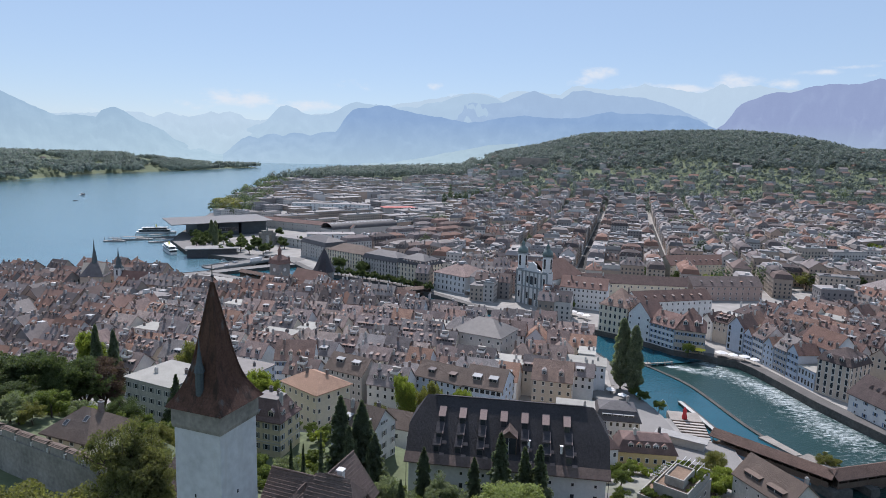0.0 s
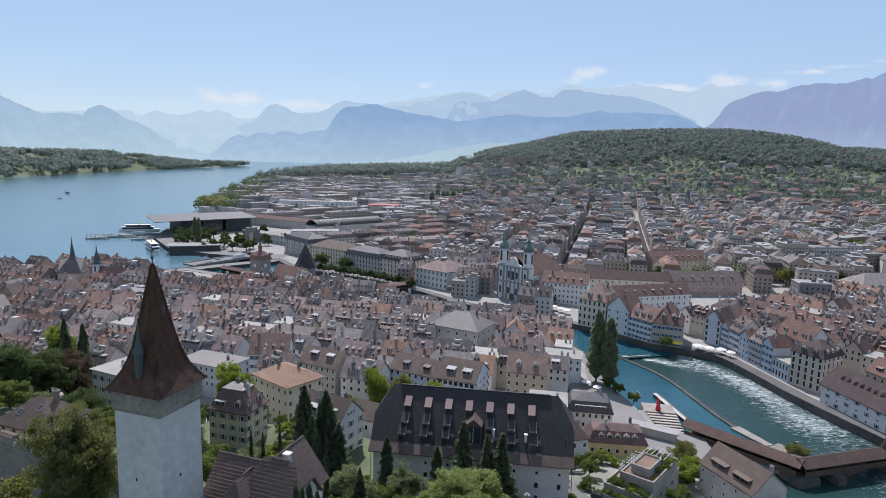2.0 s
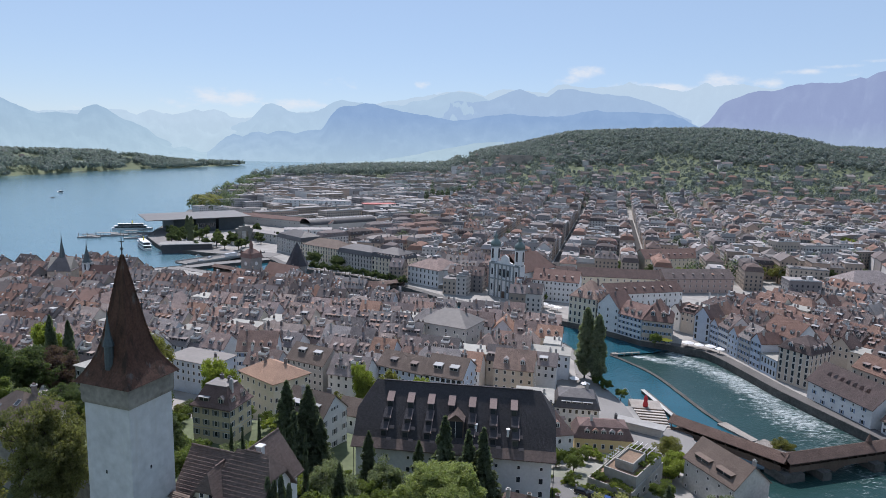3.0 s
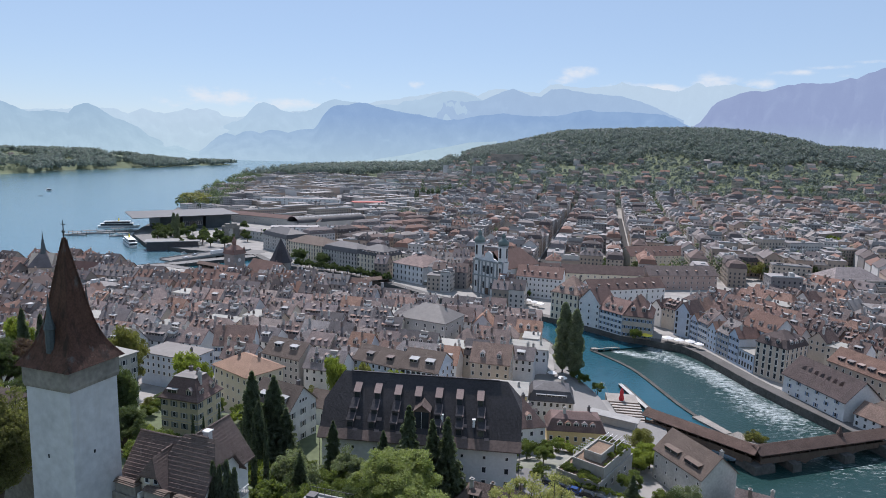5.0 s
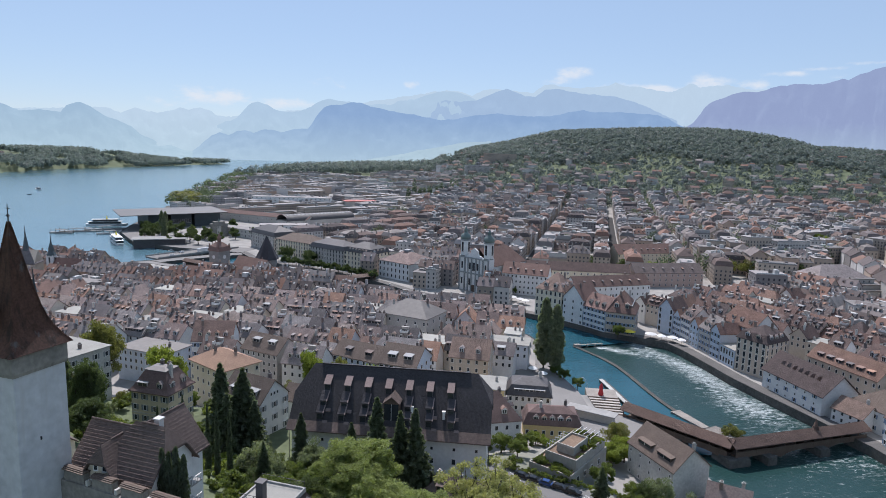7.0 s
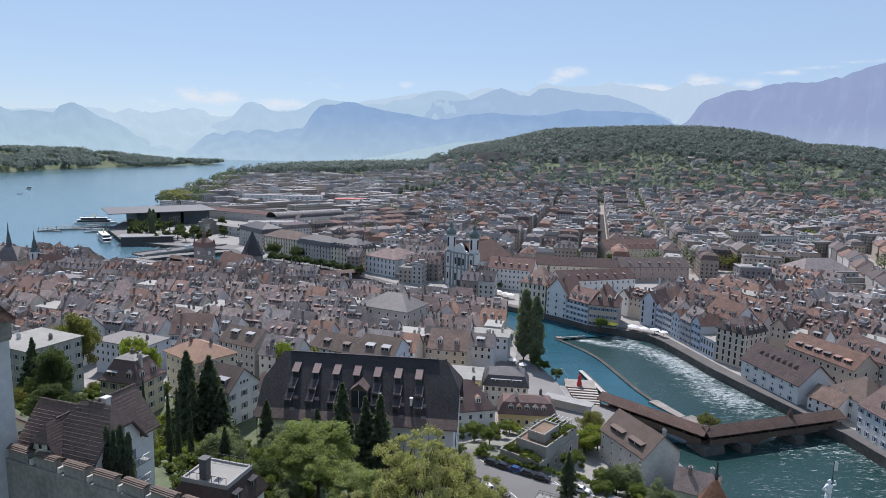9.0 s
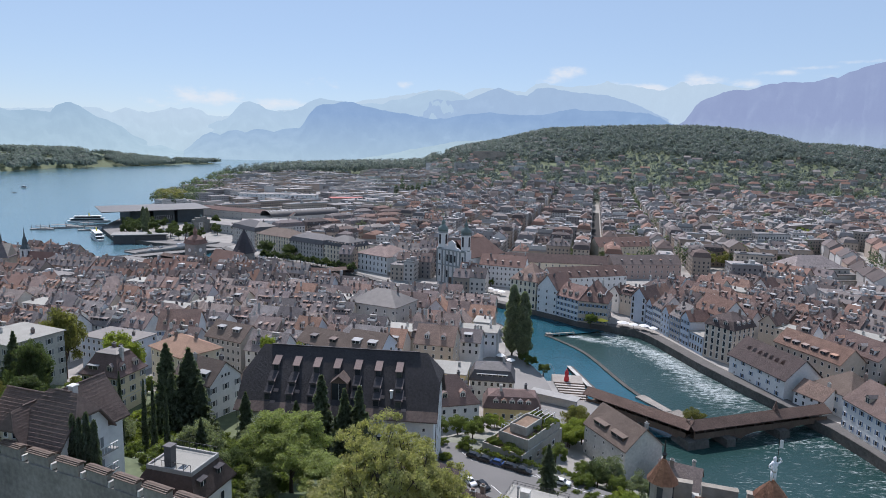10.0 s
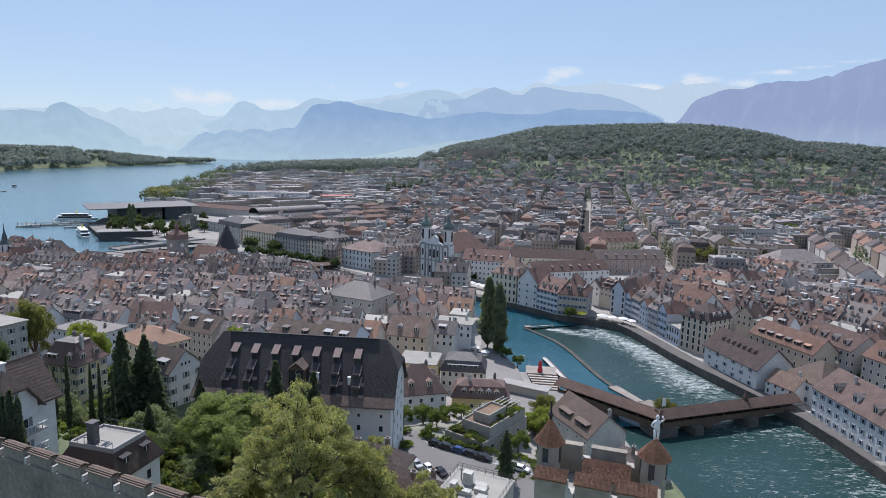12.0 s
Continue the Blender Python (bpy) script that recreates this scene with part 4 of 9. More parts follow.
def town_wall(points, height, thick):
    """The crenellated curtain wall; each merlon carries a small tiled coping."""
    root = thing("town_wall", pose(0, 0, 0), "grey medieval stone curtain wall with tile-capped merlons", "wall", kind="structure")
    for (xa, ya, za), (xb, yb, zb) in zip(points[:-1], points[1:]):
        a, b = Vector((xa, ya, za)), Vector((xb, yb, zb))
        run = Vector((b.x - a.x, b.y - a.y, 0))
        L = run.length
        ang = math.degrees(math.atan2(run.y, run.x))
        n = max(1, round(L / 5.0))
        g = Geo()
        for i in range(n):
            x0, x1 = L * i / n, L * (i + 1) / n
            top = za + (zb - za) * (i + 0.5) / n
            g.box(x0, x1, -thick / 2, thick / 2, min(za, zb) - height - 6, top - 1.6)
        part("curtain", g.mesh("curtain", M_STONE), root, pose(a.x, a.y, 0, 0, 0, ang))
        for i in range(n):
            top = za + (zb - za) * (i + 0.5) / n
            part("merlon", MERLON, root, pose(*(a + run * ((i + 0.5) / n)).xy, top, 0, 0, ang))
            part("coping", COPING, root, pose(*(a + run * ((i + 0.5) / n)).xy, top, 0, 0, ang))
            part("notch_stone", NOTCH, root, pose(*(a + run * ((i + 1) / n)).xy, top, 0, 0, ang))


def coping_meshes():
    g = Geo()
    g.box(-2.0, 2.0, -0.45, 0.45, -1.7, -0.05)
    merlon = g.mesh("merlon", M_STONE)
    g = Geo()
    for k in range(3):
        y0, z0 = -0.75 + 0.25 * k, 0.0 + 0.13 * k
        g.box(-2.1, 2.1, y0, y0 + 0.34, z0, z0 + 0.09)
        g.box(-2.1, 2.1, -y0 - 0.34, -y0, z0, z0 + 0.09)
    g.box(-2.1, 2.1, -0.3, 0.3, -0.02, 0.34)
    coping = g.mesh("coping", M_TILE_TAN)
    g = Geo()
    g.box(-0.2, 0.2, -0.68, 0.45, -1.5, -0.7)
    return merlon, coping, g.mesh("notch_stone", M_STONE_PALE)


MERLON, COPING, NOTCH = coping_meshes()
town_wall(((-130, 131, 51), (-86.6, 112.8, 50), (-64.6, 103.1, 49.8), (-39.5, 91, 48.5)), 9, 1.4)
town_wall(((-29, 86, 50.4), (-8.3, 77.3, 50.4), (1.2, 72.7, 50.7), (20.6, 63.6, 51), (55.5, 51.5, 49.8)), 9, 1.4)


def dormitory():
    """The long former barracks under a huge dark half-hipped roof with three rows of dormers."""
    w, d, h, pitch, z = 48.8, 20.0, 16.0, 51.5, 13.1
    root = thing("long_building", pose(15.1, 156.2, z, 0, 0, -6.6), "long white building under a huge dark half-hipped roof with dormers", "building")
    part("wall", wall_mesh("halfhip", w, d, h, pitch, M_WHITE, 6), root)
    vs, fs, top = roof_sheet("halfhip", w, d, h, pitch, 0.9)
    g = Geo()
    g.slab(vs, fs, 0.35)
    part("roof", g.mesh("roof", M_TILE_DARK), root)
    g = Geo()
    tp = math.tan(radians(pitch))
    for s in (-1, 1):
        g.slab([(-w / 2 - 1, s * (d / 2 + 1.5), h - 0.95), (w / 2 + 1, s * (d / 2 + 1.5), h - 0.95), (w / 2 + 1, s * (d / 2 - 0.55), h + 0.85), (-w / 2 - 1, s * (d / 2 - 0.55), h + 0.85)],
               [(0, 1, 2, 3) if s < 0 else (3, 2, 1, 0)], 0.25)
    part("eaves_skirt", g.mesh("eaves_skirt", M_TILE_VILLA), root, None, "lighter brown tiled eaves")
    g = Geo()
    g.box(-w / 2 + 5, w / 2 - 5, -0.22, 0.22, top - 0.1, top + 0.16)
    part("ridge_cap", g.mesh("ridge_cap", M_TILE_DARK), root)
    upper = Geo()
    upper.box(-0.7, 0.7, 0, 3.2, -0.6, 1.85, 1)
    upper.slab([(-0.9, -0.4, 1.85), (0.9, -0.4, 1.85), (0.9, 2.9, 3.6), (-0.9, 2.9, 3.6)], [(0, 1, 2, 3)], 0.14, 0)
    upper.poly([(-0.6, -0.02, 0.1), (0.6, -0.02, 0.1), (0.6, -0.02, 1.6), (-0.6, -0.02, 1.6)], 2)
    upper_me = upper.mesh("dormer", M_COPPER_BROWN, M_SLATE, M_PANE)
    lower = Geo()
    lower.box(-0.75, 0.75, 0, 3.0, -0.6, 2.0, 1)
    lower.slab([(-0.9, -0.3, 2.0), (0.9, -0.3, 2.0), (0.9, 2.9, 3.7), (-0.9, 2.9, 3.7)], [(0, 1, 2, 3)], 0.12, 3)
    lower.poly([(-0.6, -0.02, 0.2), (0.6, -0.02, 0.2), (0.6, -0.02, 1.45), (-0.6, -0.02, 1.45)], 2)
    lower.slab([(0.88, -0.35, 2.04), (1.12, -0.35, 1.9), (1.12, 2.6, 3.5), (0.88, 2.6, 3.64)], [(0, 1, 2, 3)], 0.16, 0)
    lower.slab([(0.85, -0.75, -0.5), (2.1, -0.75, -0.5), (2.1, -0.35, 0.1), (0.85, -0.35, 0.1)], [(0, 1, 2, 3)], 0.2, 0)
    lower_me = lower.mesh("dormer", M_COPPER_BROWN, M_SLATE, M_PANE, M_TILE_DARK)
    xs = [-17.6 + 5.5 * i for i in range(7)]
    for row, up in enumerate((0.1, 0.29, 0.57)):
        for side, ry in ((-1, 0), (1, 180)):
            for i, x in enumerate(xs):
                if row < 2 and i == 3 and side < 0:
                    continue
                yy = d / 2 * (1 - up)
                part("dormer", upper_me if row == 2 else lower_me, root, pose(x * (1 - 0.02 * row), side * yy, h + d / 2 * up * tp - 0.2, 0, 0, ry))
    part("dormer", dormer_mesh(4.0, 4.6, 6.5, True, M_TILE_VILLA, M_WOOD), root, pose(0.5, -d / 2 * 0.84, h + d / 2 * 0.16 * tp - 0.3))
    for x, up in ((5.5, 0.3), (13.5, 0.26)):
        g = Geo()
        g.box(-0.3, 0.3, -0.3, 0.3, -1.2, 1.5, 0)
        g.box(-0.42, 0.42, -0.42, 0.42, 1.5, 1.68, 0)
        part("vent_pipe", g.mesh("vent_pipe", M_FRAME), root, pose(x, -d / 2 * (1 - up), h + d / 2 * up * tp))
    for r, sill in enumerate((1.5, 5.0, 8.4, 11.9)):
        for c in range(9):
            part("window", W_SMALL if r == 3 else W_PLAIN, root, pose(-22 + 5.5 * c, -d / 2 - 0.01, sill))
    for r in range(5):
        for c in range(3):
            part("window", W_PLAIN, root, pose(w / 2 + 0.01, -5.2 + 5.2 * c, 1.6 + 3.5 * r, 0, 0, 90))
    for x in (-25, 6.6, 25):
        g = Geo()
        g.tube((x, -d / 2 - 0.12, -4), (x, -d / 2 - 0.12, h - 0.6), 0.08, 0.08)
        part("downpipe", g.mesh("downpipe", M_METAL), root)


M_COPPER_BROWN = material("brown_sheet_roof", (.235, .18, .165), 0.85, vary=0.2, bump=0.1, spec=0.1)
dormitory()


# ---- the river's works ----
def covered_bridge():
    """A roofed timber bridge in two stretches with a kink, on stone piers."""
    root = thing("covered_bridge", pose(0, 0, 0), "old roofed timber footbridge with a brown tiled roof on stone piers", "bridge")
    legs = (((97, 220.5), (122.5, 192.5)), ((122.5, 192.5), (176, 209)))
    for (ax, ay), (bx, by) in legs:
        L = math.hypot(bx - ax, by - ay)
        ang = math.degrees(math.atan2(by - ay, bx - ax))
        m = pose(ax, ay, 0, 0, 0, ang)
        g = Geo()
        g.slab([(-1.2, -3.6, 6.0), (L + 1.2, -3.6, 6.0), (L + 1.2, 0, 8.1), (-1.2, 0, 8.1), (L + 1.2, 3.6, 6.0), (-1.2, 3.6, 6.0)], [(0, 1, 2, 3), (3, 2, 4, 5)], 0.25)
        part("roof", g.mesh("roof", M_TILE_BRIDGE), root, m, "brown tiled bridge roof")
        g = Geo()
        g.box(0, L, -2.6, 2.6, 2.6, 3.0)
        part("deck", g.mesh("deck", M_WOOD), root, m)
        for s in (-1, 1):
            g = Geo()
            g.box(0, L, s * 2.6 - 0.08, s * 2.6 + 0.08, 2.4, 4.4)
            part("parapet", g.mesh("parapet", M_WOOD), root, m)
            for i in range(int(L / 4) + 1):
                g = Geo()
                g.box(-0.12, 0.12, -0.12, 0.12, 2.6, 6.6)
                part("post", g.mesh("post", M_WOOD), root, m @ pose(min(i * 4.0, L), s * 2.6, 0))
            # arched braces under each span
            for k in range(2 if L < 45 else 3):
                n = 2 if L < 45 else 3
                x0, x1 = L * k / n, L * (k + 1) / n
                g = Geo()
                ya, yb = s * 2.5 - 0.15, s * 2.5 + 0.15
                arc = [(x0 + (x1 - x0) * i / 8, 0.6 + 1.9 * math.sin(math.pi * i / 8) ** 0.6) for i in range(9)]
                g.loft([[(xa, ya, za), (xa, yb, za), (xa, yb, 2.7), (xa, ya, 2.7)] for xa, za in arc])
                part("arch_brace", g.mesh("arch_brace", M_WOOD), root, m)
    for x, y, r in ((123, 192.5, 4.6), (134.5, 194.5, 2.0), (156, 201.5, 2.4), (110, 206, 2.0)):
        g = Geo()
        g.loft([[(-r, -4.5, -3), (r, -4.5, -3), (r + 0.2, 0, -3), (r, 4.5, -3), (0, 7, -3), (-r, 4.5, -3)],
                [(-r * 0.85, -4, 2.6), (r * 0.85, -4, 2.6), (r * 0.9, 0, 2.6), (r * 0.85, 4, 2.6), (0, 5.6, 2.6), (-r * 0.85, 4, 2.6)]])
        part("pier", g.mesh("pier", M_QUAY), root, pose(x, y, 0, 0, 0, 17), "dark stone pier")
    g = Geo()
    g.lathe(((1.1, 7.6), (0.9, 8.6), (0.25, 10.6), (0.05, 11.4)), 8)
    part("ridge_turret", g.mesh("ridge_turret", M_TILE_BRIDGE), root, pose(156, 202.6, 0))


M_TILE_BRIDGE = material("bridge_tile", (.15, .098, .078), 0.8, grain=2, blotch=0.2, vary=0.3, bump=0.6, bands=5, shift=0.05)
covered_bridge()


def weir():
    """The long curved weir, a low masonry spine with a timber gate at its head."""
    g = Geo()
    P = [Vector((x, y, 0)) for x, y in WEIR]
    sec = ((-1.0, -2), (-1.0, 0.95), (0.2, 1.15), (1.2, 0.7), (2.6, -2))
    rings = []
    for i, p in enumerate(P):
        d = (P[min(i + 1, len(P) - 1)] - P[max(i - 1, 0)]).normalized()
        nrm = Vector((-d.y, d.x, 0))
        rings.append([p + nrm * a + Vector((0, 0, b)) for a, b in sec])
    n = len(sec)
    g.solid([q for r in rings for q in r], [(i * n + j, (i + 1) * n + j, (i + 1) * n + (j + 1) % n, i * n + (j + 1) % n) for i in range(len(P) - 1) for j in range(n)])
    root = thing("weir", pose(0, 0, 0), "long curved stone weir with a timber needle gate", "weir", kind="structure")
    part("spine", g.mesh("spine", M_QUAY), root)
    g = Geo()
    g.box(-1, 2.2, -1.2, 1.2, -2, 1.8)
    g.box(2.2, 15.5, -0.15, 0.75, 1.15, 1.5)
    for x in (6.5, 11, 15):
        g.box(x - 0.3, x + 0.3, -0.1, 0.7, -2, 1.15)
    part("gate_walk", g.mesh("gate_walk", M_DECK), root, pose(97.5, 311, 0, 0, 0, 16))
    for i in range(8):
        g = Geo()
        g.box(-0.1, 0.1, -0.1, 0.1, 1.9, 3.0)
        part("gate_post", g.mesh("gate_post", M_WOOD), root, pose(98 + 1.9 * i, 311.1 + 0.55 * i, 0, 0, 0, 16))
    g = Geo()
    g.slab([(-1.6, -8, 1.25), (1.6, -8, 1.25), (2.2, 8, 1.2), (-2.2, 8, 1.2)], [(0, 1, 2, 3)], 3)
    part("tail_apron", g.mesh("tail_apron", M_DECK), root, pose(121.6, 223, 0, 0, 0, 21), "pale stone apron")
    g = Geo()
    for i, x in enumerate(np.arange(-3, 3.5, 0.75)):
        g.box(x, x + 0.55, -7, 7, 1.5, 1.7)
    part("plank_deck", g.mesh("plank_deck", M_DECK), root, pose(128.6, 208.5, 0, 0, 0, 30), "weathered plank deck")


weir()


def terraces():
    """Broad steps down to the water with a long stone mole beside them and a red sculpture."""
    root = thing("water_steps", pose(92.5, 241, 0, 0, 0, -8), "pale stone steps going down to the river basin", "steps")
    for i in range(7):
        g = Geo()
        g.box(-5.0 + 0.55 * i, 6.6 + 0.1 * i, -5.2 - i * 1.75, -3.4 - i * 1.75, -2, 3.1 - (i + 1) * 0.36)
        part("step", g.mesh("step", M_STEP), root)
        # riser faces lie in shade, painted in with the dark timber colour
        g = Geo()
        g.box(-5.0 + 0.55 * i, 6.6 + 0.1 * i, -3.75 - i * 1.75, -3.38 - i * 1.75, 3.1 - (i + 1) * 0.36 + 0.01, 3.1 - i * 0.36 - 0.1)
        part("riser", g.mesh("riser", M_WOOD), root)
    g = Geo()
    g.box(-5.8, 6.2, -3.4, 5.6, -2, 3.1)
    part("landing", g.mesh("landing", M_STEP), root)
    mole = thing("mole", pose(98.2, 261, 0, 0, 0, -82), "narrow stone mole with a dark inner face", "mole", kind="structure")
    g = Geo()
    g.box(0, 34, -1.3, 1.3, -2, 1.7)
    part("wall", g.mesh("wall", M_QUAY), mole)
    g = Geo()
    g.box(-0.3, 34.3, -1.5, 0.2, 1.7, 1.95)
    part("coping", g.mesh("coping", M_STONE_PALE), mole)
    sc = thing("sculpture", pose(92.0, 239.5, 3.1), "tall red abstract sculpture on the river steps", "sculpture")
    g = Geo()
    g.lathe(((0.9, 0), (1.1, 0.8), (0.7, 2.2), (0.85, 3.4), (0.35, 4.6), (0.1, 5.0)), 10)
    part("body", g.mesh("body", M_RED, smooth=True), sc)
    ft = thing("fountain", pose(84.5, 252, 0.55), "water jet fountain standing in the basin", "fountain")
    g = Geo()
    pts = [(0.7 * i, 0, 5.2 - (i - 4) ** 2 * 0.32) for i in range(9)]
    for a, b in zip(pts[:-1], pts[1:]):
        g.tube(a, b, 0.12, 0.16, 5)
    part("jet", g.mesh("jet", M_SPRAY), ft)
    g = Geo()
    g.lathe(((0.5, -1), (0.5, 0.4), (0.25, 0.6)), 10)
    part("nozzle_base", g.mesh("nozzle_base", M_STONE), ft)


M_STEP = material("step_stone", (.36, .325, .29), 0.9, vary=0.25, grain=1.5, bump=0.3)
M_SPRAY = material("white_spray", (.75, .78, .8), 0.4, vary=0.05, bump=0.0)
terraces()

# plaza and the streets that show
flat_sheet("pavement_plaza", ((58, 262), (75, 274), (81, 254), (83.5, 240), (84, 221), (101, 215), (98, 200), (80, 183), (74, 196), (68, 230)), 3.75, M_PAVING, "pale paved river square")
g = Geo()
g.box(-9, 9, -2.6, 2.6, 0, 0.3)
kiosk = thing("pavilion", pose(82.5, 215.5, 3.6, 0, 0, -30), "low pavilion with a flat pale concrete roof", "pavilion")
part("roof", g.mesh("roof", M_CONCRETE), kiosk, pose(0, 0, 3.0))
g = Geo()
g.box(-8, 8, -1.8, 1.8, -1, 3.0)
part("wall", g.mesh("wall", M_GREYWALL), kiosk)


# ---- houses on the slope ----
def villa():
    """A brown-roofed villa: a half-hipped front house with a lower wing behind."""
    root = thing("villa", pose(-18.6, 88.4, 42, 0, 0, -19), "cream villa with steep half-hipped brown tile roofs and a white chimney", "house")
    TAKEN.append((-22, 92, 13))
    for kind, w, d, h, pitch, x, y, rot, foot in (("halfhip", 7.4, 8.2, 9.0, 53, 1.9, 0, 0, 6), ("gable", 7.2, 7.8, 8.6, 51, -5.1, 0.2, 0, 6),
                                                  ("halfhip", 8.4, 4.8, 8.6, 58, -2.85, -0.9, -86, 6), ("gable", 7.0, 8.0, 8.8, 52, 0.2, 4.7, 90, 6)):
        m = pose(x, y, 0, 0, 0, rot)
        part("wall", wall_mesh(kind, w, d, h, pitch, M_CREAM if rot == -86 else M_WHITE, foot), root, m)
        vs, fs, top = roof_sheet(kind, w, d, h, pitch, 0.8)
        g = Geo()
        g.slab(vs, fs, 0.3)
        part("roof", g.mesh("roof", M_TILE_VILLA), root, m)
        # courses of tiles, laid as raised rows
        tp = math.tan(radians(pitch))
        for s in (-1, 1):
            for k in range(14):
                y0 = (d / 2 + 0.8) * (1 - k / 14)
                cut = max(0, (0.45 - y0 / (d / 2 + 0.8))) * (d / 2 + 0.8) * 0.8 if kind == "halfhip" else 0
                g = Geo()
                g.box(-w / 2 - 0.8 + cut, w / 2 + 0.8 - cut, -0.05, 0.05, 0.0, 0.03)
                part("tile_course", g.mesh("tile_course", M_TILE_VILLA), root, m @ pose(0, s * y0, top - y0 * tp))
        g = Geo()
        g.tube((-w / 2 - 0.8 + (3 if kind == "halfhip" else 0), 0, top + 0.02), (w / 2 + 0.8 - (3 if kind == "halfhip" else 0), 0, top + 0.02), 0.16, 0.16)
        part("ridge_cap", g.mesh("ridge_cap", M_TILE_VILLA), root, m)
    put = Geo()
    put.box(-0.45, 0.45, -0.45, 0.45, -2, 1.5)
    put.box(-0.6, 0.6, -0.6, 0.6, 1.5, 1.7)
    part("chimney", put.mesh("chimney", M_FRAME), root, pose(2.2, 1.4, 13.2), "white rendered chimney")
    for x, zz in ((-2.2, 1.4), (1.9, 1.4), (-2.2, 5.0), (1.9, 5.0), (0, 9.3)):
        part("window", W_GREY, root, pose(5.61, x, zz, 0, 0, 90))
    for x in (0.9, 3.2):
        part("window", W_GREY, root, pose(x, -4.11, 5.4))
    for x in (-0.75, 0.75):
        part("window", W_SMALL, root, pose(-2.85, -0.9, 0, 0, 0, -86) @ pose(4.21, x, 8.6, 0, 0, 90))
    for zz in (1.6, 4.8):
        g = Geo()
        g.box(0, 1.9, -2.2, 2.2, -0.15, 0.1, 0)
        part("balcony", g.mesh("balcony", M_CONCRETE), root, pose(5.6, 1.8, zz))
        g = Geo()
        for a in np.arange(-2.1, 2.2, 0.58):
            g.box(1.78, 1.86, a - 0.03, a + 0.03, 0.1, 1.1)
        g.box(1.75, 1.89, -2.2, 2.2, 1.05, 1.15)
        part("railing", g.mesh("railing", M_FRAME), root, pose(5.6, 1.8, zz))


villa()


M_TILE_MANSARD = material("dark_brown_shingle", (.1, .072, .064), 0.8, grain=2.0, blotch=0.3, vary=0.3, bump=0.6, bands=4.0, shift=0.1)


def flat_villa():
    """A house with a dark mansard round a pale gravelled roof terrace."""
    root = thing("flat_roofed_house", pose(2.5, 82.3, 37.3, 0, 0, -17) @ Matrix.Diagonal((0.885, 0.885, 0.97, 1)), "white house with a dark mansard and a pale flat roof terrace", "house")
    TAKEN.append((2.5, 82.3, 9))
    part("wall", wall_mesh("flat", 10.8, 9.4, 8.6, 0, M_WHITE, 6), root)
    vs, fs, top = roof_sheet("mansard_flat", 10.8, 9.4, 8.6, 60, 0.6)
    g = Geo()
    g.slab(vs, fs[:4], 0.3)
    part("mansard", g.mesh("mansard", M_TILE_MANSARD), root, None, "dark brown mansard")
    g = Geo()
    g.box(-3.9, 3.9, -3.2, 3.2, top - 0.5, top + 0.06)
    part("roof_terrace", g.mesh("roof_terrace", M_GRAVEL), root, None, "pale gravel roof")
    for x0, x1, y0, y1 in ((-4.1, 4.1, -3.4, -3.1), (-4.1, 4.1, 3.1, 3.4), (-4.1, -3.8, -3.1, 3.1), (3.8, 4.1, -3.1, 3.1)):
        g = Geo()
        g.box(x0, x1, y0, y1, top - 0.3, top + 0.35)
        part("parapet", g.mesh("parapet", M_CONCRETE), root)
    for x in np.arange(-3.9, 4.0, 1.3):
        for y in (-3.25, 3.25):
            g = Geo()
            g.box(-0.03, 0.03, -0.03, 0.03, top + 0.35, top + 1.3)
            part("rail_post", g.mesh("rail_post", M_METAL), root, pose(float(x), y, 0))
    for y in (-3.25, 3.25):
        g = Geo()
        g.box(-3.95, 3.95, -0.03, 0.03, top + 1.26, top + 1.32)
        part("handrail", g.mesh("handrail", M_METAL), root, pose(0, y, 0))
    g = Geo()
    g.box(-0.6, 0.6, -0.6, 0.6, -1, 3.1)
    g.box(-0.75, 0.75, -0.75, 0.75, 3.1, 3.3)
    part("chimney", g.mesh("chimney", M_SLATE), root, pose(-0.6, -2.2, top))
    part("skylight", SKYLIGHT, root, pose(1.6, -2.2, top + 0.12))
    for side, xs in ((1, (-2, 2.2)),):
        base, _ = side_frame(side, 10.8, 9.4)
        for x in xs:
            part("dormer", dormer_mesh(1.5, 1.7, 2.0, False, M_TILE_DARK, M_SLATE), root, base @ pose(x, 0.3, 9.0))
            part("window", W_PLAIN, root, base @ pose(x, -0.01, 5.4))


flat_villa()

GROUP_SLOPE = "houses on the hillside"
front_house(-82.0, 118.2, -71.2, 114.5, 10.6, 6.2, kind="hip", pitch=35, z=41, wall=M_CREAM, roof=M_TILE_TAN, label="cream villa with a brown hipped tile roof behind the town wall",
            win=((0, 4, 2),), lights=2, chimneys=(0.2,), group=GROUP_SLOPE, o=0.9)
front_house(-51.5, 102.9, -42.8, 96.2, 9, 7.0, kind="gable", pitch=40, z=39, wall=M_CREAM, roof=M_TILE_VILLA, label="cream cottage with a dark tile roof beside the tower", win=((0, 2, 2), (1, 2, 2)), group=GROUP_SLOPE)
front_house(-98.8, 179.4, -81.9, 171.9, 17, 14.0, kind="flat", z=21, wall=M_STONE_PALE, roof=M_GRAVEL, label="grey-white four-storey block with a pale flat roof and parapet",
            win=((0, 6, 4), (1, 5, 4), (3, 5, 4)), wdata=W_GREY, chimneys=(-0.2, 0.25), group=GROUP_SLOPE, o=0.5)


